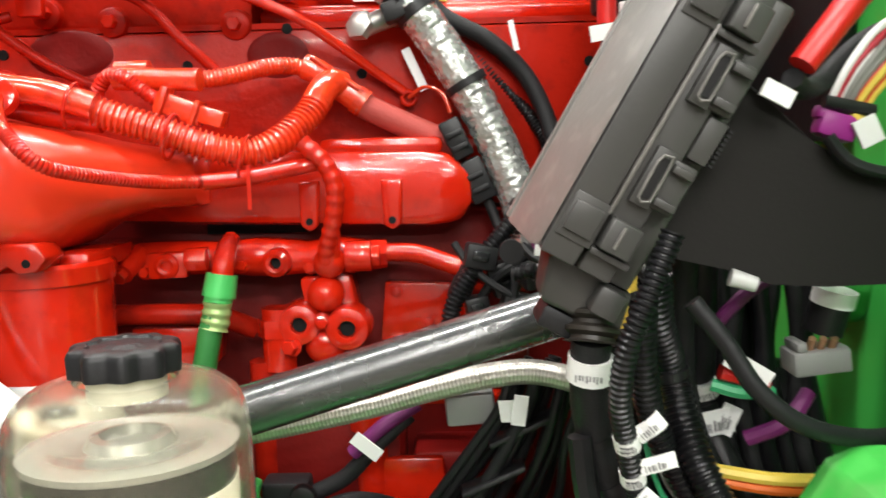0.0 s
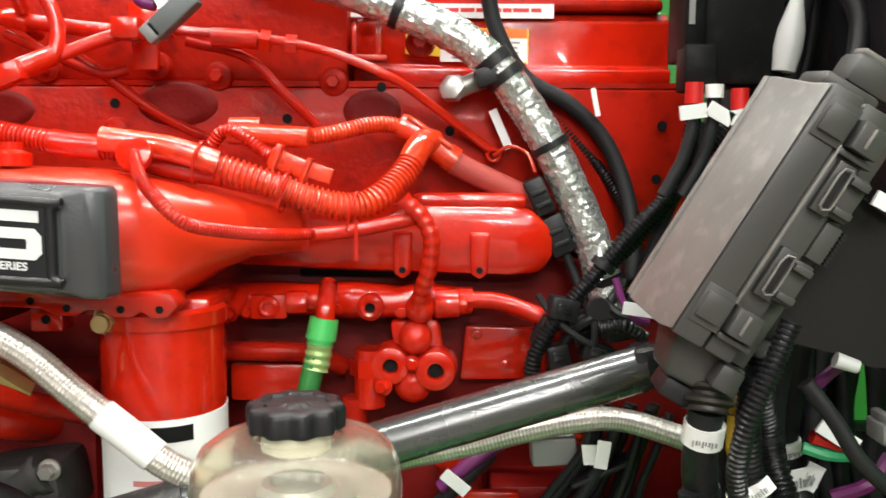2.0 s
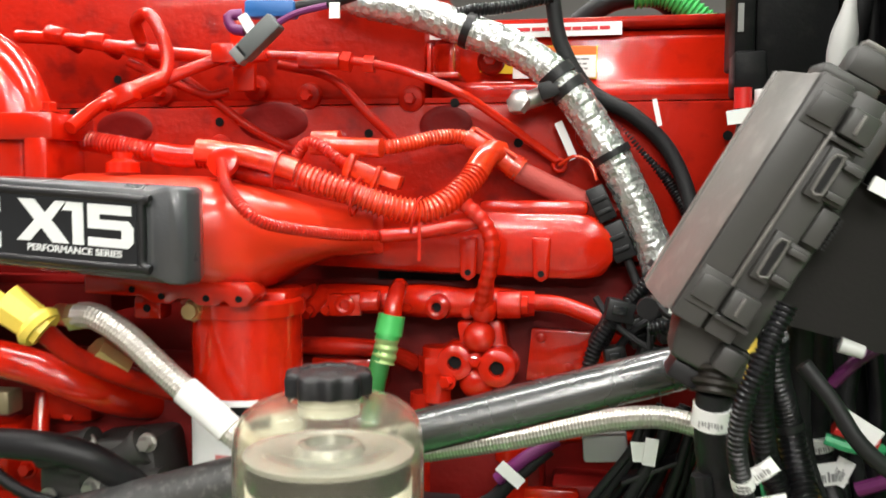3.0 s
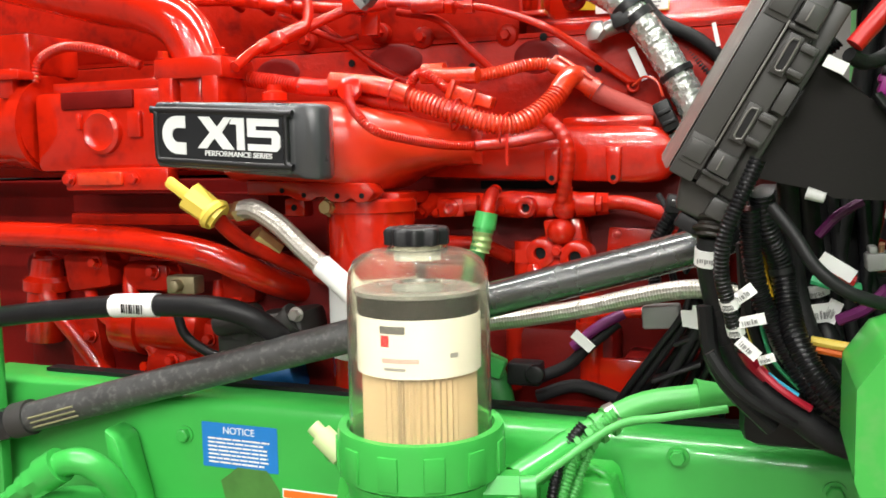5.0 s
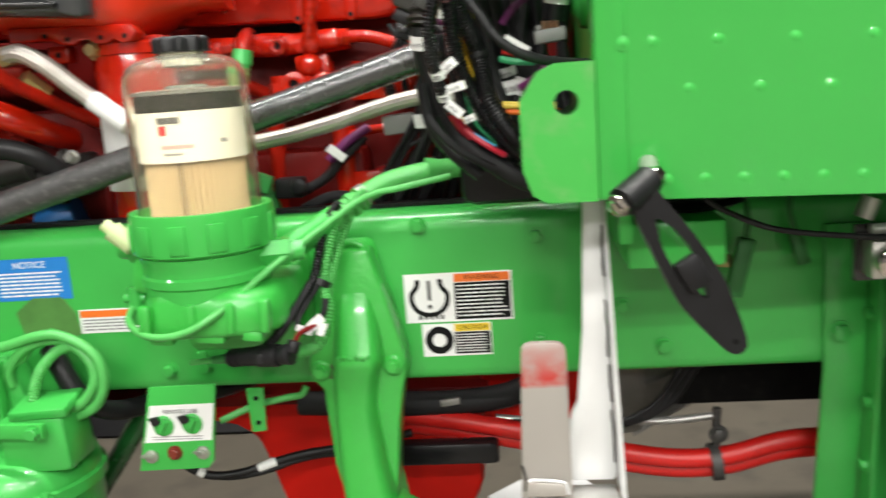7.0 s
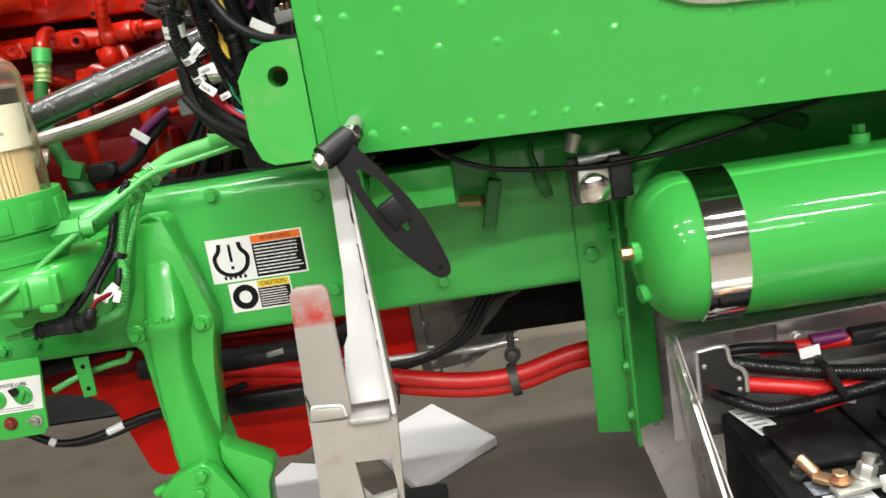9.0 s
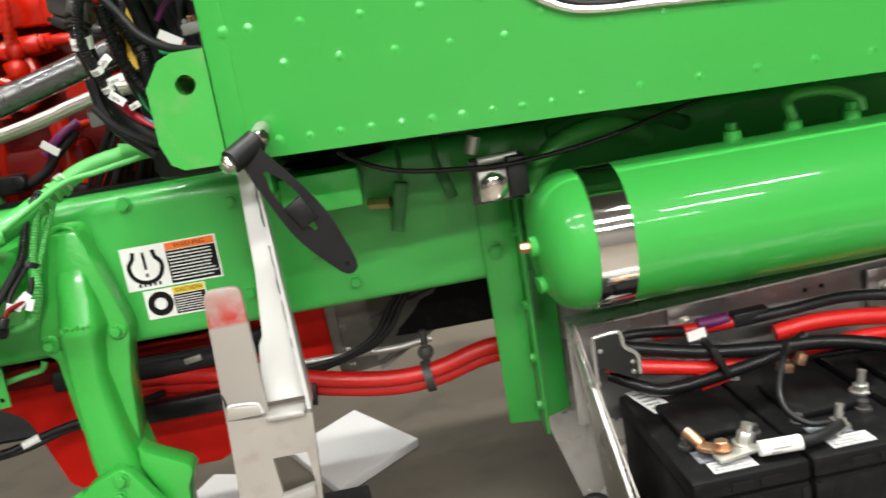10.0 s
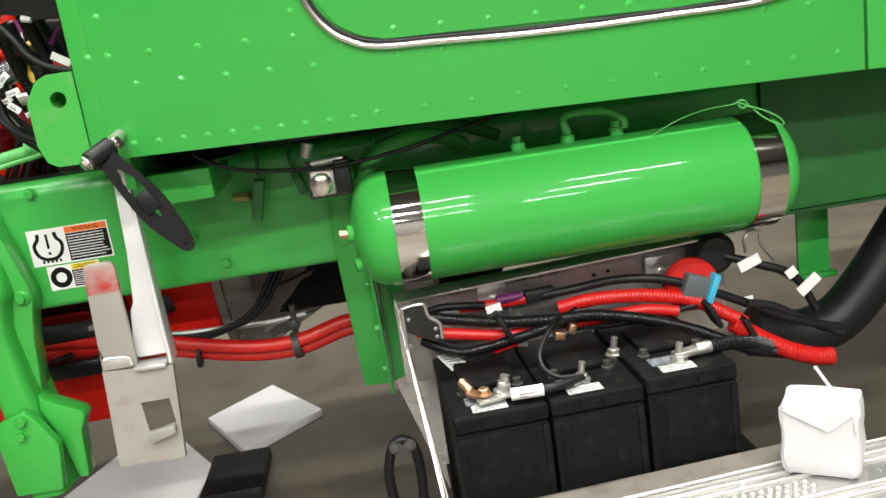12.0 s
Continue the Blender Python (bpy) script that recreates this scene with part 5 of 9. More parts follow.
part("cover_rim", Shape().box((-0.215, 1.196, 1.848), (0.185, 1.6, 1.864)), RED_MATT, eng, bevel=0.006)
st = part("caution_sticker", Shape().plate([(-0.151, 1.792), (-0.150, 1.828), (0.010, 1.824), (0.009, 1.780)], 1.1945, 1.1965), YELLOW_INK, cov, "yellow and white caution sticker")
part("white_field", Shape().box((-0.105, 1.1935, 1.782), (0.008, 1.195, 1.812)), WHITE, st)
part("heading_band", Shape().box((-0.105, 1.1935, 1.813), (0.008, 1.195, 1.824)), ORANGE_INK, st)
part("print", bars(-0.09, 0.005, 1.784, 1.810, 4, 1.1935, fill=0.4, seed=11), GREY_INK, st)
st = part("number_sticker", Shape().box((-0.223, 1.193, 1.838), (0.042, 1.196, 1.856)), WHITE, cov, "narrow white sticker")
part("red_print", bars(-0.10, 0.035, 1.844, 1.852, 1, 1.193, seed=12), RED_INK, st)

# ports, bolts and holes on the head
for hx, hz, w, hgt in ((-0.435, 1.722, 0.105, 0.056), (-0.19, 1.715, 0.075, 0.055), (-0.66, 1.715, 0.09, 0.05)):
    # Flat dark discs put the shade of the ports into colour.
    part("port_shade", Shape().lathe([(0.5, -0.001), (0.44, 0.0016), (0.30, 0.0010), (0.02, 0.0006)], pose(hx, 1.1445, hz, 90) @ Matrix.Diagonal((w, hgt, 1, 1)), 28), RED_DARK, eng, angle=80)
for hx, hz in ((-0.514, 1.723), (-0.680, 1.787), (-0.178, 1.745), (-0.297, 1.705), (-0.092, 1.691), (-0.740, 1.738), (0.061, 1.728), (0.175, 1.699), (0.170, 1.632)):
    y = 1.1633 if hz > 1.75 else 1.1435
    part("hole", Shape().lathe([(0.0062, 0), (0.0062, 0.0012)], pose(hx, y + 0.0004, hz, 90), 14), INK, eng)
for hx, hz in ((-0.383, 1.757), (-0.460, 1.769), (-0.238, 1.751), (-0.344, 1.688), (-0.514, 1.688), (-0.60, 1.765), (0.0, 1.70), (-0.13, 1.80)):
    part("bolt", Shape().hexbolt((hx, 1.145, hz), (0, -1, 0), 0.0085, 0.016), RED, eng)
    part("bolt_boss", Shape().lathe([(0.019, 0), (0.017, 0.008), (0.014, 0.010)], pose(hx, 1.150, hz, 90), 20), RED_MATT, eng)
part("lift_eye", Shape().plate([(-0.474, 1.76), (-0.445, 1.76), (-0.440, 1.84), (-0.479, 1.84)], 1.10, 1.112), RED, eng, bevel=0.003)
part("cover_bracket", Shape().box((-0.214, 1.13, 1.783), (-0.208, 1.19, 1.823)).box((-0.184, 1.13, 1.783), (-0.178, 1.19, 1.823)).box((-0.222, 1.12, 1.776), (-0.170, 1.19, 1.783)), RED, eng, bevel=0.001)

# steel lines on the head
def line(name, pts, r, mat=RED, pitch=0, amp=0, label="", seg=10):
    return part(name, Shape().tube(pts, r, seg, pitch, amp), mat, eng, label)


fuel = [(-0.417, 1.08, 1.805), (-0.367, 1.08, 1.801), (-0.322, 1.08, 1.797), (-0.270, 1.08, 1.789), (-0.222, 1.075, 1.776), (-0.162, 1.085, 1.752), (-0.120, 1.105, 1.725), (-0.075, 1.125, 1.692), (-0.042, 1.135, 1.668)]
line("fuel_line", fuel, 0.0058)
line("rail_line", [(-0.78, 1.08, 1.838), (-0.703, 1.08, 1.832), (-0.638, 1.08, 1.821), (-0.559, 1.08, 1.810), (-0.473, 1.08, 1.802), (-0.417, 1.08, 1.805)], 0.0095)
part("line_fitting", Shape().rod((-0.372, 1.08, 1.797), (-0.318, 1.08, 1.794), 0.012).rod((-0.315, 1.08, 1.794), (-0.303, 1.08, 1.792), 0.014, seg=6).rod((-0.285, 1.08, 1.790), (-0.272, 1.08, 1.789), 0.012, seg=6), RED, eng)
part("eyelet", Shape().tube([(-0.037 + 0.008 * math.cos(a * math.pi / 6), 1.135, 1.661 + 0.008 * math.sin(a * math.pi / 6)) for a in range(13)], 0.003), RED, eng)
line("steel_line", [(-0.409, 1.10, 1.794), (-0.338, 1.10, 1.776), (-0.289, 1.10, 1.730), (-0.254, 1.11, 1.695)], 0.0062, RED_MATT)
line("steel_line", [(-0.547, 1.10, 1.781), (-0.497, 1.10, 1.745), (-0.454, 1.10, 1.714), (-0.411, 1.11, 1.689), (-0.39, 1.12, 1.68)], 0.0062, RED_MATT)
line("steel_line", [(-0.62, 1.09, 1.80), (-0.56, 1.08, 1.775), (-0.51, 1.09, 1.755), (-0.48, 1.10, 1.76)], 0.006, RED_MATT)
for jx, jz in ((-0.66, 1.828), (-0.60, 1.815), (-0.47, 1.803), (-0.72, 1.838)):
    part("union", Shape().rod((jx - 0.014, 1.08, jz + 0.003), (jx + 0.014, 1.08, jz - 0.003), 0.0135, seg=6), RED, eng, bevel=0.002)
    part("union_stem", Shape().rod((jx, 1.08, jz), (jx, 1.13, jz - 0.01), 0.008), RED_MATT, eng)

# looms
line("top_loom", [(-0.600, 0.92, 1.700), (-0.588, 0.97, 1.733), (-0.557, 1.00, 1.748), (-0.536, 1.02, 1.766), (-0.532, 1.03, 1.796), (-0.542, 1.03, 1.829), (-0.558, 1.03, 1.852), (-0.586, 1.05, 1.846), (-0.59, 1.07, 1.825)], 0.0086, RED)
line("top_loom_branch", [(-0.536, 1.03, 1.768), (-0.500, 1.04, 1.784), (-0.458, 1.05, 1.800)], 0.008, RED)
part("loom_sleeve", Shape().rod((-0.585, 0.975, 1.735), (-0.535, 1.02, 1.768), 0.0120), RED, eng)
part("loom_tee", Shape().obox((-0.572, 0.985, 1.742), (0.045, 0.024, 0.024), (0, -22, 0)), RED, eng, bevel=0.005)
part("loom_tee", Shape().obox((-0.46, 1.05, 1.802), (0.034, 0.030, 0.026)), RED, eng, bevel=0.005)
line("main_loom", [(-0.66, 0.97, 1.695), (-0.583, 0.98, 1.683), (-0.517, 0.98, 1.672), (-0.465, 0.98, 1.667), (-0.42, 0.985, 1.656)], 0.0135, RED, 0.005, 0.0030, seg=12)
line("main_loom_tape", [(-0.52, 0.98, 1.673), (-0.495, 0.98, 1.669), (-0.465, 0.98, 1.667)], 0.0145, RED)
line("main_loom_sleeve", [(-0.462, 0.968, 1.676), (-0.42, 0.968, 1.671), (-0.384, 0.968, 1.665), (-0.34, 0.972, 1.651)], 0.0140, RED_ORANGE, label="orange-red taped sleeve of the loom", seg=14)
line("main_loom_sleeve", [(-0.43, 0.985, 1.655), (-0.39, 0.988, 1.645), (-0.34, 0.99, 1.638)], 0.0130, RED, seg=14)
line("corrugated_loom", [(-0.345, 0.985, 1.647), (-0.289, 0.99, 1.629), (-0.238, 1.00, 1.610), (-0.199, 1.015, 1.603), (-0.172, 1.030, 1.613), (-0.147, 1.060, 1.638), (-0.132, 1.080, 1.662)], 0.0165, RED_ORANGE, 0.0064, 0.0036, "orange-red corrugated loom", 14)
part("loom_elbow", Shape().tube([(-0.138, 1.073, 1.652), (-0.130, 1.082, 1.668), (-0.122, 1.092, 1.677), (-0.112, 1.104, 1.676)], 0.0165, 16), RED_ORANGE, eng)
line("upper_loom", [(-0.300, 1.04, 1.678), (-0.237, 1.06, 1.684), (-0.192, 1.08, 1.695), (-0.165, 1.092, 1.697), (-0.146, 1.10, 1.693)], 0.0104, RED_ORANGE, 0.0046, 0.0018, seg=12)
part("upper_fitting", Shape().rod((-0.345, 1.045, 1.684), (-0.252, 1.035, 1.680), 0.0125).rod((-0.345, 1.05, 1.690), (-0.310, 1.05, 1.690), 0.0135), RED_ORANGE, eng)
line("duct", [(-0.092, 1.106, 1.657), (-0.083, 1.108, 1.650), (-0.040, 1.110, 1.629), (0.012, 1.112, 1.606), (0.031, 1.115, 1.597)], 0.0150, surf("dusty_red_sleeve", (0.34, 0.045, 0.035), 0.7, 0, 0, 0.15, 20, 0.3, 300), label="dull red cloth sleeve", seg=16)
part("tee_body", Shape().tube([(-0.152, 1.10, 1.697), (-0.138, 1.10, 1.691), (-0.112, 1.103, 1.672), (-0.088, 1.106, 1.655)], 0.0150, 14), RED_ORANGE, eng)
part("tee_edge", Shape().rod((-0.142, 1.088, 1.706), (-0.090, 1.092, 1.670), 0.0035), RED_ORANGE, eng)
for k in range(3):
    part("tape_turn", Shape().rod((-0.096 + 0.004 * k, 1.1055, 1.6605 - 0.0028 * k), (-0.0935 + 0.004 * k, 1.1056, 1.6588 - 0.0028 * k), 0.0172, seg=16), RED_ORANGE, eng)

line("connector_loom", [(-0.365, 1.045, 1.672), (-0.352, 1.04, 1.686), (-0.331, 1.035, 1.684), (-0.30, 1.03, 1.662), (-0.275, 1.025, 1.652)], 0.0085, RED, 0.005, 0.0012)
part("plug", Shape().obox((-0.270, 1.022, 1.650), (0.050, 0.024, 0.022), (0, 22, 0)).obox((-0.236, 1.022, 1.640), (0.026, 0.028, 0.018), (0, 18, 0)).obox((-0.285, 1.018, 1.658), (0.008, 0.032, 0.030), (0, 22, 0)).obox((-0.252, 1.018, 1.644), (0.006, 0.032, 0.028), (0, 22, 0)), RED_ORANGE, eng, bevel=0.002)
part("grommet", Shape().lathe([(0.008, -0.006), (0.018, -0.005), (0.019, 0.0), (0.018, 0.005), (0.009, 0.008)], pose(-0.418, 0.940, 1.660, 70), 20), RED, eng)
line("small_loom", [(-0.416, 0.93, 1.660), (-0.396, 0.895, 1.636), (-0.366, 0.862, 1.614), (-0.344, 0.865, 1.595), (-0.318, 0.90, 1.585), (-0.281, 0.96, 1.576), (-0.238, 0.995, 1.574)], 0.0072, RED, 0.0040, 0.0014, seg=10)
line("small_loom_end", [(-0.240, 0.98, 1.574), (-0.199, 1.0, 1.577), (-0.154, 1.02, 1.585), (-0.13, 1.03, 1.59)], 0.0085, RED)
line("drip_hose", [(-0.145, 1.02, 1.612), (-0.122, 1.02, 1.590), (-0.112, 1.02, 1.563), (-0.116, 1.025, 1.529), (-0.126, 1.04, 1.495), (-0.128, 1.05, 1.47)], 0.0105, RED, 0.012, 0.0012, seg=12)
for tx, tz, ty in ((-0.20, 1.598, 1.0), (-0.272, 1.62, 0.99), (-0.36, 1.652, 0.97)):
    part("cable_tie", Shape().tube([(tx + 0.0215 * math.sin(a / 8 * math.pi) * 0.25, ty + 0.0225 * math.cos(a / 8 * math.pi), tz + 0.0225 * math.sin(a / 8 * math.pi)) for a in range(17)], 0.0018, 6), RED, eng)
part("tie_tail", Shape().box((-0.196, 0.985, 1.545), (-0.192, 0.988, 1.590)), RED, eng)

# intake horn and manifold
secs = []
for x, yf, z0, z1 in ((-0.60, 0.865, 1.525, 1.648), (-0.45, 0.862, 1.518, 1.644), (-0.41, 0.872, 1.511, 1.636), (-0.375, 0.898, 1.512, 1.628), (-0.345, 0.935, 1.533, 1.619), (-0.31, 0.985, 1.545, 1.611), (-0.26, 1.02, 1.547, 1.606)):
    yc, ry, zc, rz = (yf + 1.10) / 2, (1.10 - yf) / 2, (z0 + z1) / 2, (z1 - z0) / 2
    ring = []
    for k in range(28):
        a = k / 14 * math.pi
        c, d = math.cos(a), math.sin(a)
        ring.append((x, yc + ry * math.copysign(abs(c) ** 0.62, c), zc + rz * math.copysign(abs(d) ** 0.62, d)))
    secs.append(ring)
part("intake_horn", Shape().hull_loft(secs), RED_LIT, eng, "glossy orange-red intake horn", angle=60)
man = [(-0.37, 1.526), (-0.02, 1.515), (0.020, 1.519), (0.036, 1.541), (0.034, 1.572), (0.009, 1.598), (-0.02, 1.602), (-0.30, 1.604), (-0.37, 1.598)]
part("manifold", Shape().plate(man, 1.075, 1.15), RED, eng, bevel=0.012)
part("manifold_top", Shape().box((-0.137, 1.08, 1.596), (0.002, 1.15, 1.616)), RED, eng, bevel=0.008)
for lx in (-0.1475, -0.0555):
    part("lug", Shape().plate([(lx - 0.012, 1.570), (lx + 0.012, 1.570), (lx + 0.010, 1.520), (lx, 1.513), (lx - 0.010, 1.520)], 1.064, 1.080), RED, eng, bevel=0.003)
    part("hole", Shape().lathe([(0.0042, 0), (0.0042, 0.001)], pose(lx, 1.0643, 1.5245, 90), 12), INK, eng)
fl = [(-0.57, 1.530), (-0.57, 1.508), (-0.50, 1.506), (-0.485, 1.499), (-0.465, 1.498), (-0.455, 1.504), (-0.440, 1.504), (-0.430, 1.497), (-0.410, 1.497), (-0.400, 1.503), (-0.390, 1.496), (-0.372, 1.497), (-0.362, 1.510), (-0.372, 1.524)]
part("horn_flange", Shape().plate(fl, 0.893, 0.935), RED, eng, bevel=0.003)
for hx, hz in ((-0.474, 1.507), (-0.420, 1.506), (-0.381, 1.506), (-0.51, 1.514)):
    part("hole", Shape().lathe([(0.004, 0), (0.004, 0.001)], pose(hx, 0.8932, hz, 90), 12), INK, eng)
part("throttle_boss", Shape().lathe([(0.020, 0), (0.020, 0.012), (0.012, 0.016), (0.012, 0.024)], pose(-0.545, 0.94, 1.648), 16), RED, eng)

# black name cover on the horn
nb = thing("engine_name_cover", (-0.54, 0.79, 1.58), "dark grey plastic engine cover with white raised lettering", "engine cover")
plan = [(-0.656, 0.806), (-0.648, 0.791), (-0.437, 0.791), (-0.431, 0.797), (-0.412, 0.797), (-0.398, 0.805), (-0.392, 0.824), (-0.404, 0.855), (-0.43, 0.91), (-0.65, 0.91), (-0.660, 0.86)]


def cover_ring(lift, grow):
    cx, cy = -0.52, 0.85
    return [(cx + (x - cx) * grow, cy + (y - cy) * grow, 1.5965 - 0.066 * (x + 0.648) + lift * (1.0 if x < -0.42 else 1.12)) for x, y in plan]


secs = [cover_ring(-0.044, 0.97), cover_ring(-0.040, 1.0), cover_ring(0.041, 1.0), cover_ring(0.046, 0.965)]
part("shell", Shape().hull_loft(secs), surf("grey_cover_plastic", (0.045, 0.047, 0.050), 0.28, 0, 0.3, 0.15, 14, 0.12, 260), nb, bevel=0.003)


def on_cover(u, w, d=0.0):
    """u across the face from its left edge, w up from its lower edge."""
    return (-0.648 + u, 0.790 - d, 1.5565 - 0.066 * u + w)


rim = Shape().tube([on_cover(0.008, 0.006), on_cover(0.205, 0.006), on_cover(0.209, 0.012), on_cover(0.209, 0.070), on_cover(0.205, 0.075), on_cover(0.008, 0.075), on_cover(0.004, 0.070), on_cover(0.004, 0.012), on_cover(0.008, 0.006)], 0.0048, 10)
part("rim", rim, surf("black_rim_plastic", (0.012, 0.012, 0.013), 0.3), nb)
part("face", Shape().add([on_cover(0.008, 0.008, 0.0022), on_cover(0.205, 0.008, 0.0022), on_cover(0.205, 0.073, 0.0022), on_cover(0.008, 0.073, 0.0022), on_cover(0.008, 0.008, -0.002), on_cover(0.205, 0.008, -0.002), on_cover(0.205, 0.073, -0.002), on_cover(0.008, 0.073, -0.002)], [(0, 1, 2, 3), (7, 6, 5, 4), (0, 4, 5, 1), (1, 5, 6, 2), (2, 6, 7, 3), (3, 7, 4, 0)]), surf("black_face_plastic", (0.012, 0.013, 0.015), 0.35), nb)
SILVER = surf("silver_white_print", (0.66, 0.68, 0.67), 0.4, 0, 0, 0.05, 30, 0.02)


def stroke(shape, pts):
    n = len(pts)
    front = [on_cover(u, w, 0.0036) for u, w in pts]
    back = [on_cover(u, w, 0.0018) for u, w in pts]
    faces = [tuple(range(n)), tuple(range(2 * n - 1, n - 1, -1))] + [(i, i + n, (i + 1) % n + n, (i + 1) % n) for i in range(n)]
    shape.add(front + back, faces)


em = Shape()
arc = lambda r, k: (0.040 + r * math.cos(k), 0.0415 + r * 1.03 * math.sin(k))
outer = [arc(0.0255, radians(90 + 180 * i / 14)) for i in range(15)]
inner = [arc(0.0095, radians(270 - 180 * i / 14)) for i in range(15)]
for i in range(14):
    stroke(em, [outer[i], outer[i + 1], inner[13 - i], inner[14 - i]])
stroke(em, [(0.040, 0.0678), (0.040, 0.0513), (0.053, 0.0513), (0.053, 0.0678)])
stroke(em, [(0.040, 0.0317), (0.040, 0.0152), (0.053, 0.0152), (0.053, 0.0317)])
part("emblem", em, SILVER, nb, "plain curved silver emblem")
mk = Shape()
stroke(mk, [(0.074, 0.068), (0.092, 0.068), (0.104, 0.0545), (0.116, 0.068), (0.128, 0.068), (0.1115, 0.0475), (0.1305, 0.025), (0.1125, 0.025), (0.1000, 0.0395), (0.0870, 0.025), (0.072, 0.025), (0.0925, 0.047)])
stroke(mk, [(0.129, 0.068), (0.147, 0.068), (0.147, 0.025), (0.135, 0.025), (0.135, 0.059), (0.124, 0.059)])
stroke(mk, [(0.152, 0.068), (0.200, 0.068), (0.200, 0.058), (0.165, 0.058), (0.165, 0.0525), (0.196, 0.0525), (0.202, 0.046), (0.202, 0.031), (0.196, 0.025), (0.152, 0.025), (0.152, 0.034), (0.189, 0.034), (0.189, 0.043), (0.152, 0.043)])
part("model_mark", mk, SILVER, nb, "bold silver model mark")
cx, cy, cz = on_cover(0.136, 0.0185, 0.003)
text_part("lettering", "PERFORMANCE SERIES", 0.0098, facing(cx, cy, cz, lean=-3.8), SILVER, nb, squeeze=1.08, bold=0.0002)

# fuel rail row and valve body
secs = []
for x, zt, zb, yf in ((-0.368, 1.496, 1.470, 1.072), (-0.355, 1.503, 1.467, 1.066), (-0.300, 1.503, 1.466, 1.064), (-0.250, 1.501, 1.468, 1.068), (-0.215, 1.505, 1.464, 1.062), (-0.185, 1.503, 1.464, 1.060), (-0.155, 1.500, 1.466, 1.064), (-0.120, 1.504, 1.463, 1.062), (-0.085, 1.499, 1.467, 1.066), (-0.064, 1.494, 1.470, 1.072)):
    c = (zt - zb) * 0.28
    secs.append([(x, 1.11, zb), (x, yf + c, zb), (x, yf, zb + c), (x, yf, zt - c), (x, yf + c, zt), (x, 1.11, zt)])
part("fuel_rail", Shape().hull_loft(secs), RED, eng, angle=55)


def eye_boss(name, x, y, z, r, proud):
    """A round cast boss with a sunk hole, facing the walkway."""
    b = part(name, Shape().lathe([(r * 0.36, -proud + 0.010), (r * 0.40, -proud + 0.001), (r * 0.62, -proud), (r * 0.92, -proud + 0.003), (r, -proud + 0.008), (r * 1.05, 0.012)], pose(x, y, z, -90), 22), RED, eng)
    part("bore", Shape().lathe([(r * 0.345, 0), (r * 0.345, 0.001)], pose(x, y - proud + 0.0095, z, 90), 14), INK, b)


eye_boss("rail_boss", -0.306, 1.060, 1.480, 0.0145, 0.012)
eye_boss("rail_boss", -0.185, 1.058, 1.4805, 0.0165, 0.010)
part("rail_pad", Shape().obox((-0.306, 1.062, 1.480), (0.044, 0.016, 0.030), (0, -2, 0)), RED, eng, bevel=0.004)
part("rail_plug", Shape().rod((-0.342, 1.075, 1.492), (-0.352, 1.044, 1.474), 0.0125).rod((-0.350, 1.050, 1.4775), (-0.354, 1.036, 1.4695), 0.0085, seg=6), RED, eng)
part("rail_nut", Shape().rod((-0.2835, 1.054, 1.4865), (-0.2595, 1.054, 1.4875), 0.0145, seg=6), RED, eng, bevel=0.0015)
part("rail_nut", Shape().rod((-0.108, 1.058, 1.4855), (-0.079, 1.058, 1.486), 0.0175, seg=20).rod((-0.079, 1.058, 1.486), (-0.070, 1.058, 1.486), 0.013, seg=6), RED, eng, bevel=0.0015)
part("joint_ball", Shape().lathe([(0.004, -0.028), (0.011, -0.026), (0.0165, -0.020), (0.0185, -0.010), (0.0185, 0.01)], pose(-0.1255, 1.064, 1.480, -90), 22), RED, eng)
part("joint_neck", Shape().rod((-0.1255, 1.052, 1.470), (-0.121, 1.040, 1.512), 0.0125, 0.0105), RED, eng)
for bx, bz in ((-0.225, 1.478), (-0.148, 1.474), (-0.334, 1.472)):
    part("rail_bolt", Shape().hexbolt((bx, 1.066, bz), (0, -1, 0), 0.0065, 0.009), RED, eng)
line("supply_line", [(-0.07, 1.075, 1.488), (-0.03, 1.07, 1.486), (0.01, 1.06, 1.474), (0.05, 1.06, 1.46)], 0.011, RED)
part("supply_nut", Shape().rod((-0.085, 1.075, 1.488), (-0.063, 1.075, 1.488), 0.016, seg=6), RED, eng)
line("elbow", [(-0.235, 1.06, 1.505), (-0.232, 1.03, 1.50), (-0.232, 1.012, 1.485), (-0.233, 1.01, 1.465)], 0.0115, RED)
part("valve_block", Shape().hull_loft([[(x, y, z) for x, z in ((-0.163, 1.462), (-0.158, 1.432), (-0.170, 1.405), (-0.150, 1.380), (-0.112, 1.378), (-0.090, 1.400), (-0.098, 1.432), (-0.104, 1.466))] for y in (1.062, 1.12)]), RED, eng, bevel=0.007)
eye_boss("valve_lobe", -0.160, 1.062, 1.413, 0.0235, 0.026)
eye_boss("valve_lobe", -0.107, 1.062, 1.408, 0.0250, 0.028)
part("valve_dome", Shape().lathe([(0.004, -0.030), (0.012, -0.028), (0.0185, -0.021), (0.0205, -0.010), (0.0205, 0.01)], pose(-0.131, 1.062, 1.445, -90), 22), RED, eng)
part("valve_dome", Shape().lathe([(0.004, -0.022), (0.014, -0.020), (0.0215, -0.013), (0.0235, -0.004), (0.0235, 0.01)], pose(-0.134, 1.062, 1.388, -90), 22), RED, eng)
part("valve_plug", Shape().hexbolt((-0.134, 1.040, 1.417), (0, -1, 0), 0.0075, 0.010), RED, eng)
part("valve_plug", Shape().hexbolt((-0.168, 1.040, 1.390), (-0.3, -1, 0), 0.0085, 0.012), RED, eng)
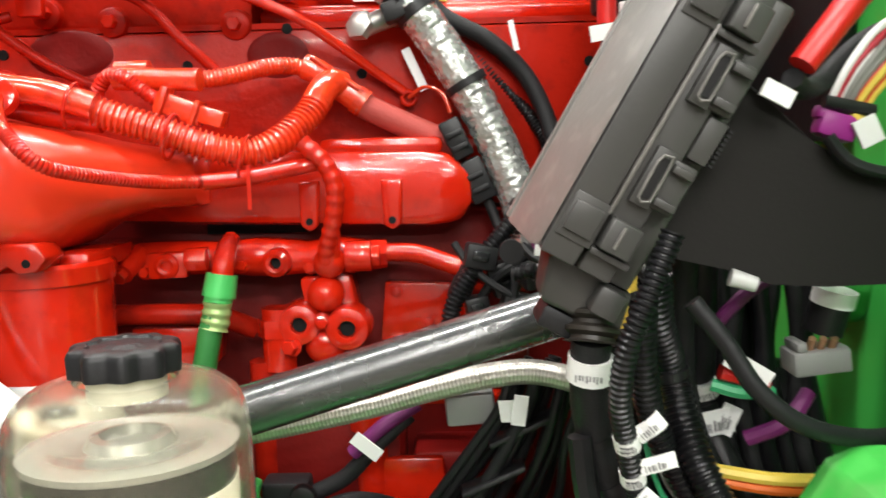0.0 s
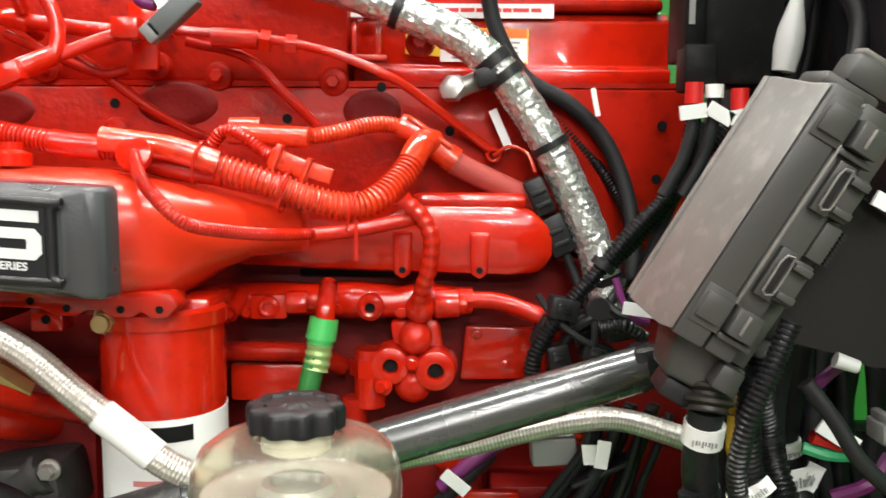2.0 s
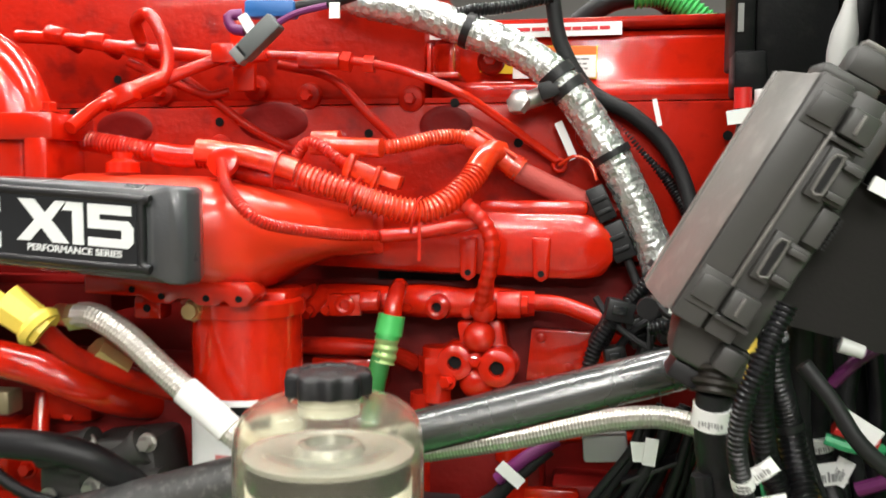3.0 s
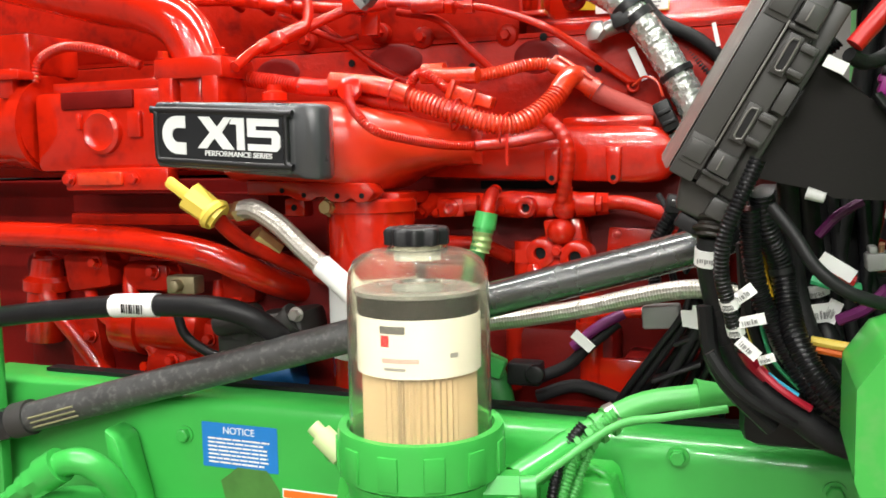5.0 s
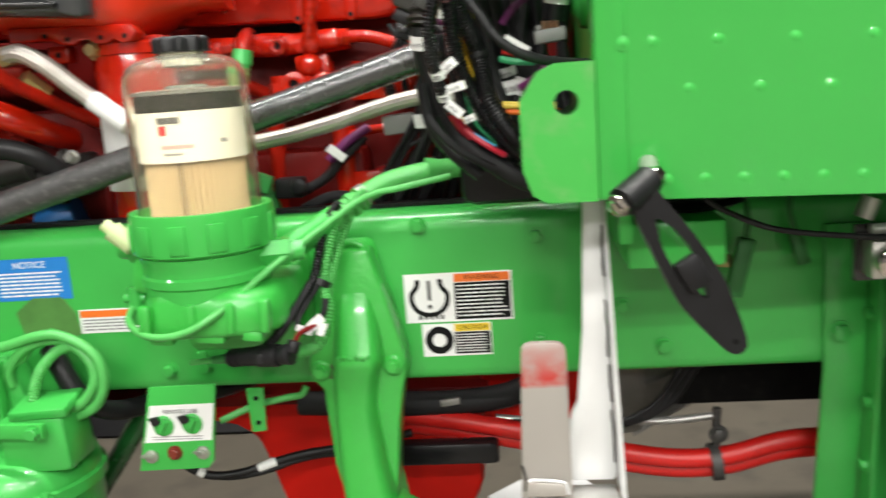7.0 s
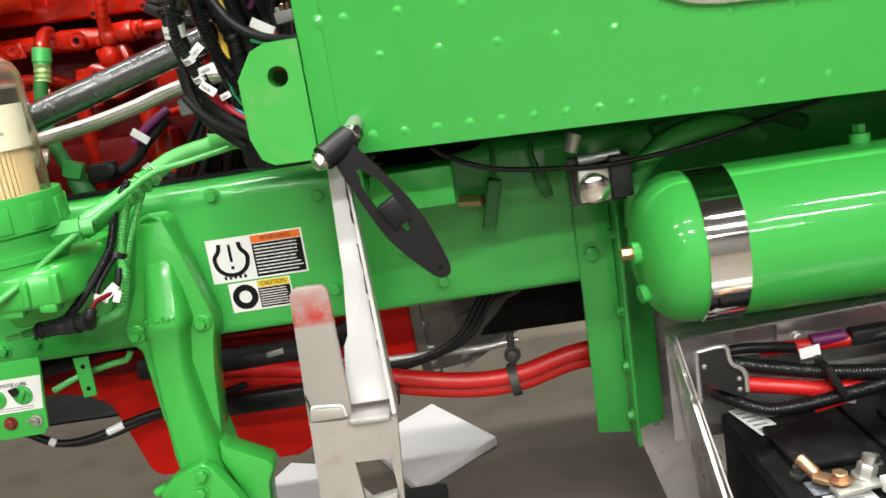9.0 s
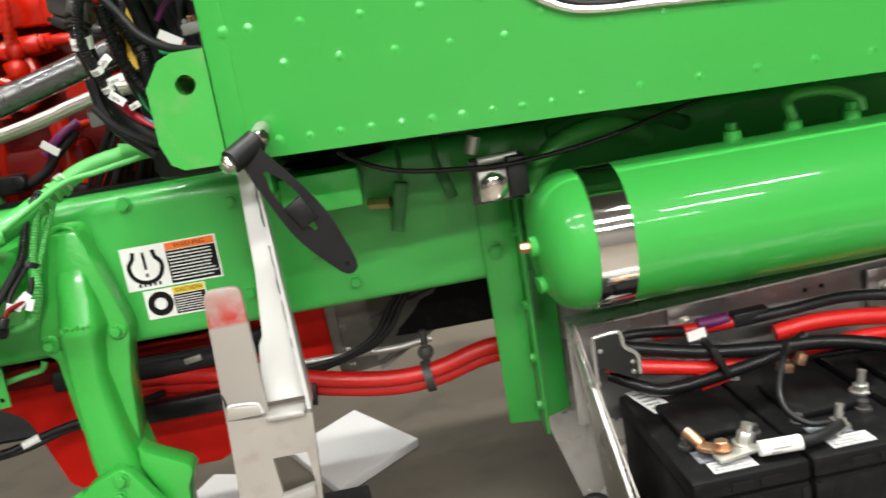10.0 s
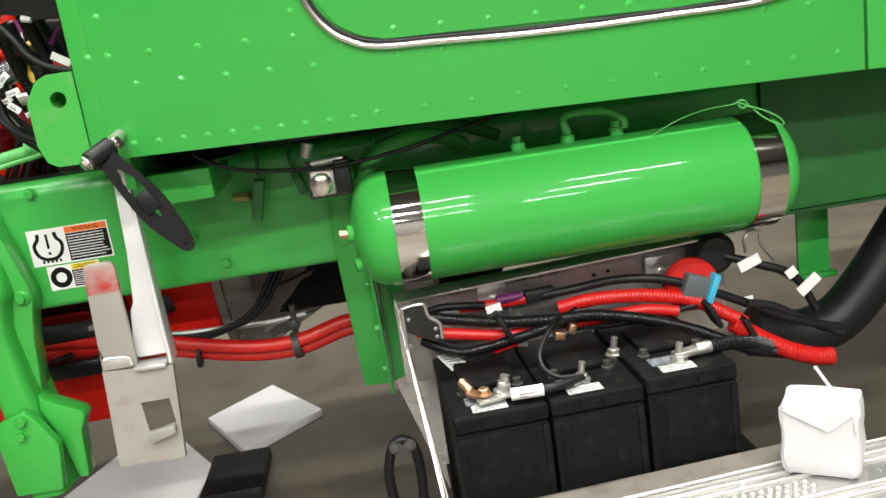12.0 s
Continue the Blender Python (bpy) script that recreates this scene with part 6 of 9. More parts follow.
part("valve_column", Shape().rod((-0.186, 1.06, 1.43), (-0.186, 1.06, 1.36), 0.019).rod((-0.186, 1.06, 1.418), (-0.186, 1.06, 1.398), 0.024, seg=6), RED, eng)
part("side_plate", Shape().plate([(-0.070, 1.448), (0.050, 1.443), (0.040, 1.380), (-0.077, 1.378)], 1.112, 1.135), RED, eng, bevel=0.003)
for hx, hz in ((-0.057, 1.437), (-0.02, 1.40), (0.02, 1.43)):
    part("plate_bolt", Shape().hexbolt((hx, 1.112, hz), (0, -1, 0), 0.006, 0.006), RED, eng)
part("cooler_box", Shape().box((-0.358, 1.07, 1.36), (-0.262, 1.135, 1.408)), RED, eng, bevel=0.006)
line("cooler_pipe", [(-0.37, 1.06, 1.425), (-0.31, 1.06, 1.425), (-0.26, 1.07, 1.42), (-0.22, 1.09, 1.40)], 0.012, RED_MATT)
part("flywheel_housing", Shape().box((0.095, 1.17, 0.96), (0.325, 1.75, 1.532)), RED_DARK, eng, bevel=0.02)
# Black strip painted for the shaded gap below the manifold.
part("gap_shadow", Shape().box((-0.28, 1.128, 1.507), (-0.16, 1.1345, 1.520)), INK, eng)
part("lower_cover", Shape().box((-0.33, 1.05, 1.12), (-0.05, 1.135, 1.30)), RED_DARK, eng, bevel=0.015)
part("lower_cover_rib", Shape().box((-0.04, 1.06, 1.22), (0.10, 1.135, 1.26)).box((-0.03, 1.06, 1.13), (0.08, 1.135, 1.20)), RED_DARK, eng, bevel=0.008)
part("drain_pipe", Shape().rod((-0.205, 1.06, 1.20), (-0.205, 1.06, 1.37), 0.016), RED_MATT, eng)
part("side_column", Shape().rod((-0.085, 1.06, 1.22), (-0.085, 1.06, 1.35), 0.020).rod((-0.085, 1.06, 1.29), (-0.085, 1.06, 1.31), 0.026), RED, eng)
line("oil_line", [(-0.07, 1.04, 1.322), (-0.02, 1.035, 1.33), (0.05, 1.04, 1.33), (0.08, 1.05, 1.32)], 0.008, RED)

# left half of the engine
part("charge_pipe", Shape().tube([(-1.10, 0.98, 1.885), (-0.90, 0.97, 1.833), (-0.79, 0.96, 1.808), (-0.715, 0.95, 1.772), (-0.685, 0.95, 1.715), (-0.683, 0.95, 1.68)], 0.040, 20), RED, eng, "thick glossy red pipe bend")
part("pipe_flange", Shape().box((-0.735, 0.90, 1.685), (-0.610, 0.99, 1.718)), RED, eng, bevel=0.005)
part("flange_neck", Shape().box((-0.728, 0.90, 1.60), (-0.70, 0.98, 1.69)).box((-0.695, 0.91, 1.60), (-0.655, 0.98, 1.69)).box((-0.648, 0.90, 1.62), (-0.618, 0.98, 1.69)), RED, eng, bevel=0.004)
for bx in (-0.725, -0.622):
    part("flange_bolt", Shape().hexbolt((bx, 0.915, 1.718), (0, 0, 1), 0.009, 0.012), RED, eng)
part("valve_drum", Shape().rod((-1.70, 0.97, 1.638), (-1.005, 0.97, 1.628), 0.075, seg=32).rod((-1.03, 0.97, 1.63), (-1.005, 0.97, 1.628), 0.084, seg=32), RED, eng)
part("valve_housing", Shape().box((-1.0, 0.92, 1.545), (-0.725, 1.06, 1.680)), RED, eng, bevel=0.014)
part("housing_lid", Shape().box((-0.965, 0.93, 1.676), (-0.735, 1.05, 1.694)), RED, eng, bevel=0.004)
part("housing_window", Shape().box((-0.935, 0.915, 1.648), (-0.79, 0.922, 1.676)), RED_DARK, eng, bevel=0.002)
part("round_boss", Shape().lathe([(0.036, 0), (0.036, 0.012), (0.030, 0.016), (0.022, 0.010), (0.010, 0.010)], pose(-0.852, 0.922, 1.61, 90), 28), RED, eng)
part("casting_rib", Shape().box((-0.905, 0.912, 1.615), (-0.895, 0.925, 1.642)), RED, eng, bevel=0.003)
part("casting_rib", Shape().box((-0.80, 0.912, 1.60), (-0.775, 0.925, 1.642)), RED, eng, bevel=0.003)
part("slot_plate", Shape().box((-0.925, 0.905, 1.515), (-0.72, 0.935, 1.552)), RED, eng, bevel=0.005)
for bx in (-0.915, -0.785):
    part("slot_bolt", Shape().hexbolt((bx, 0.905, 1.535), (0, -1, 0), 0.009, 0.010), RED, eng)
part("slot_panel", Shape().box((-0.895, 0.898, 1.524), (-0.805, 0.906, 1.546)), RED_ORANGE, eng, bevel=0.004)
# Dark strip painted for the shade under the valve housing.
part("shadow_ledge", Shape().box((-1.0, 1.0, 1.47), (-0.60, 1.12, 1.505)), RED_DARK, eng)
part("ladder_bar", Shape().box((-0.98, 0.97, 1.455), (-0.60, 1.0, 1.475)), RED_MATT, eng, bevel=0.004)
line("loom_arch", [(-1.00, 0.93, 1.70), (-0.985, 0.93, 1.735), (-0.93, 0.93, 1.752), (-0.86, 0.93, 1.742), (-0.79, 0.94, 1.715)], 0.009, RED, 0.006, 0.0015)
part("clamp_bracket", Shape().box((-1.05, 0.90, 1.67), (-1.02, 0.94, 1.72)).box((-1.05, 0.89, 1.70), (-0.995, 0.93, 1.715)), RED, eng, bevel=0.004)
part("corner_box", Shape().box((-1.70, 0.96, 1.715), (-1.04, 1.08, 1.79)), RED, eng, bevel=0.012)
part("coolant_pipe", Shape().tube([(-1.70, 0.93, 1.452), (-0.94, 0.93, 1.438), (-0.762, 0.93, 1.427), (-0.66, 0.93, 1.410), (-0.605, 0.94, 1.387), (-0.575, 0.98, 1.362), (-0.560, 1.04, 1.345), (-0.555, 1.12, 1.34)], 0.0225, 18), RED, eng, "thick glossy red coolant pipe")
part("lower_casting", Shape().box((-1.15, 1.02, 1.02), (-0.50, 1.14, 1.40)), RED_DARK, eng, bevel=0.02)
part("starter_barrel", Shape().lathe([(0.030, 0), (0.050, 0.004), (0.054, 0.015), (0.054, 0.055), (0.047, 0.058), (0.047, 0.150), (0.052, 0.154), (0.052, 0.172), (0.042, 0.180), (0.02, 0.182)], pose(-0.905, 0.995, 1.283, 0, 93, 6), 36), RED, eng)
part("upright_boss", Shape().lathe([(0.034, -0.09), (0.034, 0.0), (0.041, 0.004), (0.041, 0.022), (0.030, 0.030), (0.026, 0.062), (0.012, 0.068)], pose(-1.075, 1.0, 1.33, 0, 6, 0), 28), RED, eng)
for k, (bx, bz, w, hgt, dpt) in enumerate(((-0.955, 1.375, 0.10, 0.07, 0.07), (-0.84, 1.365, 0.09, 0.05, 0.06), (-0.735, 1.245, 0.10, 0.10, 0.06), (-0.985, 1.225, 0.07, 0.15, 0.05), (-0.66, 1.355, 0.07, 0.06, 0.05), (-0.80, 1.215, 0.08, 0.06, 0.07))):
    part("casting_lump", Shape().obox((bx, 1.02 - dpt / 2 + 0.02, bz), (w, dpt, hgt), (0, 9 * (k % 3) - 8, 4 * (k % 2))), RED_MATT, eng, bevel=0.012)
    part("casting_bolt", Shape().hexbolt((bx + w * 0.25, 1.04 - dpt, bz + hgt * 0.2), (0, -1, 0.1), 0.009, 0.014), RED, eng)
for k, pts in enumerate(([(-0.98, 1.0, 1.36), (-0.95, 0.985, 1.31), (-0.90, 0.98, 1.28), (-0.84, 0.985, 1.285), (-0.79, 1.0, 1.30)], [(-0.88, 1.0, 1.38), (-0.87, 0.985, 1.33), (-0.83, 0.98, 1.25), (-0.80, 0.99, 1.20)], [(-0.70, 1.0, 1.36), (-0.69, 0.98, 1.30), (-0.66, 0.985, 1.24), (-0.60, 1.0, 1.21)])):
    line("casting_pipe", pts, 0.011 + 0.003 * (k % 2), RED)
for bx, bz in ((-0.93, 1.36), (-0.80, 1.37), (-0.77, 1.22), (-0.98, 1.19), (-0.66, 1.33), (-0.86, 1.20), (-1.06, 1.30)):
    part("casting_bolt", Shape().hexbolt((bx, 1.02, bz), (0, -1, 0.2), 0.010, 0.03), RED, eng)
line("casting_pipe", [(-1.08, 1.0, 1.40), (-1.05, 0.98, 1.32), (-0.99, 0.99, 1.24), (-0.94, 1.0, 1.17)], 0.016, RED)
line("dip_stick_tube", [(-0.572, 0.80, 1.492), (-0.547, 0.83, 1.450), (-0.515, 0.87, 1.42), (-0.49, 0.93, 1.39), (-0.46, 1.0, 1.36)], 0.0115, RED_MATT)
part("dip_elbow", Shape().rod((-0.535, 0.855, 1.452), (-0.515, 0.88, 1.425), 0.016, seg=8), BRASS, eng, "dull brass elbow")
part("small_hex", Shape().obox((-0.735, 0.955, 1.360), (0.055, 0.03, 0.030)).rod((-0.738, 0.95, 1.36), (-0.738, 0.925, 1.36), 0.012, seg=6), surf("grimy_brass", (0.26, 0.22, 0.13), 0.45, 0.6, 0, 0.3, 30, 0.1), eng, "unpainted square fitting", bevel=0.004)
dip = thing("dipstick", (-0.59, 0.79, 1.50), "yellow plastic oil dipstick handle", "dipstick")
part("handle", Shape().obox((-0.611, 0.785, 1.522), (0.040, 0.012, 0.017), (0, 34, 0)), YELLOW, dip, bevel=0.005)
part("knob", Shape().rod((-0.594, 0.787, 1.512), (-0.556, 0.80, 1.480), 0.022, 0.019, seg=8), YELLOW, dip)
part("collar", Shape().lathe([(0.022, 0), (0.025, 0.006), (0.022, 0.012)], pose(-0.566, 0.797, 1.489, 0, 130, 0), 16), YELLOW, dip)

# oil filter
of = thing("oil_filter", (-0.405, 0.97, 1.22), "red spin-on oil filter with a white paper label", "oil filter")
o = pose(-0.405, 0.975, 0)
part("can", Shape().lathe([(0.055, 1.20), (0.066, 1.215), (0.0665, 1.49), (0.064, 1.497)], o, 40), RED, of)
part("head_ring", Shape().lathe([(0.064, 1.478), (0.070, 1.480), (0.070, 1.496), (0.066, 1.500)], o, 40), RED, of)
lab = part("label", Shape().lathe([(0.0667, 1.262), (0.0674, 1.262), (0.0674, 1.386), (0.0667, 1.386)], o, 40, caps=False), WHITE, of, "white paper label")
part("mark", on_drum(0.0675, 5, 42, 1.362, 1.379, -0.405, 0.975), INK, lab)
part("print", on_drum(0.0675, -12, 40, 1.316, 1.322, -0.405, 0.975), surf("pale_red_print", (0.6, 0.2, 0.2), 0.5, bump=0), lab)
part("print", on_drum(0.0675, -6, 36, 1.306, 1.310, -0.405, 0.975), RED_INK, lab)
part("filter_head", Shape().box((-0.48, 0.945, 1.488), (-0.345, 1.10, 1.509)), RED, eng, bevel=0.006)
part("sensor_bolt", Shape().hexbolt((-0.445, 0.93, 1.489), (0, -1, 0), 0.0125, 0.022).rod((-0.445, 0.912, 1.489), (-0.445, 0.900, 1.489), 0.009), BRASS, eng, "unpainted brass plug")
part("head_boss", Shape().obox((-0.515, 0.95, 1.487), (0.035, 0.03, 0.028)), RED, eng, bevel=0.004)
part("hole", Shape().lathe([(0.005, 0), (0.005, 0.001)], pose(-0.515, 0.9352, 1.487, 90), 12), INK, eng)

# lower engine, pan and gearbox
part("oil_pan", Shape().plate([(-0.46, 0.838), (0.120, 0.838), (0.118, 0.66), (0.10, 0.612), (0.06, 0.590), (-0.235, 0.587), (-0.258, 0.602), (-0.292, 0.715), (-0.308, 0.762), (-0.345, 0.785), (-0.40, 0.797), (-0.46, 0.800)], 1.06, 1.45), RED_SATIN, eng, "red oil pan", bevel=0.02)
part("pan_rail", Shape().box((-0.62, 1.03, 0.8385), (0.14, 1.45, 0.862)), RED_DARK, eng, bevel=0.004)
part("rear_mount", Shape().box((0.125, 1.06, 0.765), (0.335, 1.4, 0.95)), RED_SATIN, eng, bevel=0.01)

# ---- strut, hoses and pipes in front of the engine ----
strut = thing("radiator_strut", (-0.42, 0.85, 1.13), "black painted steel strut tube, scuffed, running across the engine", "strut")
part("tube", Shape().rod((-0.345, 0.856, 1.324), (0.105, 0.903, 1.448), 0.0235, seg=40), STRUT, strut)
part("dusty_tube", Shape().rod((-0.93, 0.795, 1.163), (-0.346, 0.8559, 1.3237), 0.0236, seg=40), surf("dusty_black_paint", (0.050, 0.050, 0.050), 0.40, 0, 0.15, 0.4, 40, 0.35, 160, spec=0.6, dirt=(0.17, 0.165, 0.16), dirt_amt=0.55), strut, "dull dusty length of the tube")
part("end_ring", Shape().rod((-0.945, 0.793, 1.159), (-0.915, 0.797, 1.167), 0.028, seg=28), CAST_DARK, strut)
part("end_eye", Shape().obox((-0.975, 0.79, 1.150), (0.06, 0.03, 0.05), (0, -15, 0)), BLACK_SATIN, strut, bevel=0.01)
part("flattened_end", Shape().hull_loft([[(0.100, 0.88, 1.425), (0.092, 0.88, 1.470), (0.092, 0.926, 1.470), (0.100, 0.926, 1.425)], [(0.135, 0.89, 1.440), (0.130, 0.89, 1.474), (0.130, 0.92, 1.474), (0.135, 0.92, 1.440)]]), BLACK_SATIN, strut, bevel=0.006)
for k in range(3):
    part("label_line", Shape().rod((-0.90 + 0.004 * k, 0.774 + 0.001 * k, 1.172 - 0.007 * k), (-0.82 + 0.004 * k, 0.782 + 0.001 * k, 1.195 - 0.007 * k), 0.0017, seg=8), surf("yellow_grey_line", (0.20, 0.19, 0.10), 0.5, bump=0), strut)

BRAID = surf("braided_stainless", (0.60, 0.57, 0.52), 0.33, 0.7, 0, 0.1, 40, 0.0)
nt = BRAID.node_tree
tcn, wv, bpn = nt.nodes.new("ShaderNodeTexCoord"), nt.nodes.new("ShaderNodeTexVoronoi"), nt.nodes.new("ShaderNodeBump")
wv.inputs["Scale"].default_value = 900
bpn.inputs["Strength"].default_value, bpn.inputs["Distance"].default_value = 0.25, 0.001
nt.links.new(tcn.outputs["Object"], wv.inputs["Vector"])
nt.links.new(wv.outputs["Distance"], bpn.inputs["Height"])
nt.links.new(bpn.outputs["Normal"], nt.nodes["Principled BSDF"].inputs["Normal"])

bh = thing("braided_hose", (-0.45, 0.86, 1.40), "braided stainless hose with brass end and white tag", "hose")
bp_ = [(-0.555, 0.86, 1.488), (-0.527, 0.85, 1.488), (-0.490, 0.85, 1.466), (-0.452, 0.85, 1.433), (-0.414, 0.85, 1.402), (-0.370, 0.85, 1.366), (-0.335, 0.86, 1.343), (-0.28, 0.88, 1.31), (-0.22, 0.90, 1.29)]
part("hose", Shape().tube(bp_, 0.0138, 48, step=0.0011, skin=braid(6, 0.87, 0.0011)), BRAID, bh, angle=70)
part("end_fitting", Shape().rod((-0.548, 0.86, 1.488), (-0.566, 0.865, 1.485), 0.0165, seg=6).rod((-0.566, 0.865, 1.485), (-0.605, 0.90, 1.483), 0.012), BRASS, bh, "brass end fitting")
part("tag", Shape().tube([(-0.426, 0.85, 1.412), (-0.400, 0.85, 1.391), (-0.374, 0.85, 1.369)], 0.0162, 16), WHITE, bh, "white printed tag")
bh = thing("braided_hose", (0, 0.95, 1.36), "braided stainless hose arching below the strut", "hose")
part("hose", Shape().tube([(0.17, 0.93, 1.362), (0.100, 0.95, 1.378), (0.052, 0.95, 1.378), (-0.008, 0.95, 1.366), (-0.069, 0.95, 1.350), (-0.15, 0.95, 1.333), (-0.225, 0.94, 1.322), (-0.30, 0.93, 1.31)], 0.0123, 48, step=0.0011, skin=braid(6, 0.87, 0.0011)), BRAID, bh, angle=70)
part("tag", Shape().plate([(0.052, 1.352), (0.072, 1.352), (0.070, 1.33), (0.055, 1.33)], 0.945, 0.947), WHITE, bh)

gh = thing("green_tip_hose", (-0.24, 1.0, 1.25), "dark rubber fuel hose with bright green ferrule", "hose")
part("hose", Shape().tube([(-0.240, 1.005, 1.44), (-0.248, 1.0, 1.407), (-0.256, 1.0, 1.36), (-0.25, 0.995, 1.31), (-0.235, 0.99, 1.27), (-0.22, 0.985, 1.23)], 0.0125), GREEN_DARK, gh)
part("ferrule", Shape().rod((-0.233, 1.01, 1.476), (-0.237, 1.007, 1.452), 0.0165, 0.0175).rod((-0.237, 1.007, 1.452), (-0.238, 1.006, 1.446), 0.015), FELT_GREEN, gh, "bright green ferrule")
part("crimp", Shape().tube([(-0.238, 1.006, 1.447), (-0.240, 1.005, 1.432), (-0.243, 1.003, 1.418)], 0.0155, 16, 0.010, 0.0015), surf("pale_green_crimp", (0.30, 0.44, 0.16), 0.35, 0.4), gh, "pale green metal crimp")
cl = thing("hose_junction", (-0.19, 1.0, 1.2), "dark green hose elbow with black plugs below the strut", "connector")
part("elbow", Shape().tube([(-0.22, 0.985, 1.24), (-0.205, 0.98, 1.20), (-0.20, 0.99, 1.14)], 0.020), GREEN_DARK, cl)
part("green_clip", Shape().obox((-0.212, 0.965, 1.257), (0.035, 0.02, 0.03), (0, 20, 0)), FELT_GREEN, cl, bevel=0.004)
part("plug", Shape().obox((-0.170, 0.99, 1.243), (0.05, 0.035, 0.034)).rod((-0.15, 0.975, 1.247), (-0.15, 0.96, 1.247), 0.014), BLACK, cl, bevel=0.005)
part("lead", Shape().tube([(-0.15, 1.0, 1.235), (-0.11, 1.0, 1.255), (-0.08, 1.0, 1.285), (-0.04, 1.01, 1.32)], 0.009), TAPE, cl)
part("purple_lead", Shape().tube([(-0.10, 0.99, 1.285), (-0.065, 0.99, 1.315), (-0.03, 1.0, 1.335)], 0.008), PURPLE, cl)
part("tag", Shape().obox((-0.083, 0.975, 1.297), (0.034, 0.003, 0.014), (0, 40, 0)), WHITE, cl)
single("black_lower_lead", Shape().tube([(-0.16, 1.02, 1.20), (-0.10, 1.02, 1.22), (-0.03, 1.02, 1.20), (0.02, 1.03, 1.16)], 0.010), TAPE, (-0.16, 1.02, 1.2), "black taped lead on the lower engine", "cable")
part("lower_bracket", Shape().plate([(-0.075, 1.258), (-0.005, 1.258), (0.0, 1.20), (-0.03, 1.19), (-0.085, 1.205)], 1.045, 1.06), RED, eng, bevel=0.004)

bk = thing("coolant_hose", (-0.75, 0.82, 1.33), "black rubber hose with white barcode tag", "hose")
part("hose", Shape().tube([(-1.12, 0.83, 1.305), (-1.025, 0.82, 1.314), (-0.903, 0.82, 1.330), (-0.76, 0.82, 1.345), (-0.68, 0.82, 1.349), (-0.585, 0.82, 1.350), (-0.535, 0.83, 1.338), (-0.505, 0.85, 1.312), (-0.49, 0.88, 1.28)], 0.0165, 16), RUBBER, bk)
part("tag", Shape().tube([(-0.762, 0.82, 1.345), (-0.72, 0.82, 1.3475), (-0.682, 0.82, 1.349)], 0.018, 16), WHITE, bk, "white barcode tag")
code = Shape()
for k in range(9):
    code.box((-0.735 + 0.0045 * k, 0.8010, 1.338), (-0.735 + 0.0045 * k + (0.0016 if k % 3 else 0.003), 0.8018, 1.352))
part("barcode", code, INK, bk)
single("thin_drain_hose", Shape().tube([(-0.712, 0.90, 1.335), (-0.708, 0.90, 1.31), (-0.695, 0.90, 1.285), (-0.655, 0.90, 1.262), (-0.62, 0.90, 1.255)], 0.0075), RUBBER, (-0.71, 0.9, 1.33), "thin black drain hose", "hose")
pm = thing("fuel_pump", (-0.58, 0.95, 1.25), "bare cast aluminium pump with steel bolts", "pump")
part("body", Shape().obox((-0.565, 0.985, 1.285), (0.11, 0.09, 0.07), (0, -8, 0)).obox((-0.645, 0.985, 1.27), (0.06, 0.08, 0.075)), CAST_DARK, pm, bevel=0.012)
part("rotor", Shape().rod((-0.665, 0.945, 1.30), (-0.60, 0.94, 1.31), 0.021, seg=20).rod((-0.60, 0.94, 1.31), (-0.592, 0.94, 1.311), 0.026, seg=20), CAST_DARK, pm)
part("rotor", Shape().rod((-0.575, 0.94, 1.262), (-0.50, 0.94, 1.275), 0.017, seg=20).rod((-0.55, 0.94, 1.266), (-0.543, 0.94, 1.267), 0.022, seg=20), CAST_DARK, pm)
part("dark_plate", Shape().obox((-0.60, 0.95, 1.305), (0.10, 0.02, 0.025), (0, -6, 0)), CAST_DARK, pm, bevel=0.004)
part("neck", Shape().rod((-0.625, 0.96, 1.28), (-0.622, 0.955, 1.318), 0.024).rod((-0.575, 0.955, 1.29), (-0.535, 0.95, 1.312), 0.020).rod((-0.535, 0.95, 1.312), (-0.528, 0.95, 1.316), 0.024), CAST_DARK, pm)
for bx, bz in ((-0.52, 1.322), (-0.535, 1.268), (-0.595, 1.262), (-0.655, 1.245), (-0.60, 1.318)):
    part("bolt", Shape().hexbolt((bx, 0.94, bz), (0, -1, 0), 0.009, 0.014), STEEL, pm)
single("blue_plastic_cap", Shape().lathe([(0.034, 0), (0.036, 0.01), (0.036, 0.06), (0.030, 0.07)], pose(-0.62, 1.0, 1.20, 0, 75, 0), 24), surf("bright_blue_plastic", (0.02, 0.16, 0.45), 0.4), (-0.62, 1.0, 1.2), "blue plastic cap in the gap above the rail", "cap")

# foil wrapped pipe with clamp
fo = thing("foil_wrapped_pipe", (0.0, 1.12, 1.5), "pipe wrapped in crinkled silver foil, tied with black straps", "pipe")
fpts = [(-0.34, 1.02, 1.885), (-0.277, 1.02, 1.858), (-0.217, 1.02, 1.844), (-0.151, 1.02, 1.820), (-0.085, 1.015, 1.792), (-0.040, 1.01, 1.757), (-0.008, 1.01, 1.716), (0.025, 1.005, 1.662), (0.053, 1.00, 1.604), (0.075, 0.99, 1.545), (0.088, 0.97, 1.47)]
part("pipe", Shape().tube(backs(fpts), 0.0222, 30, step=0.0042, skin=crinkle(3, 0.0012)), FOIL, fo, angle=12)
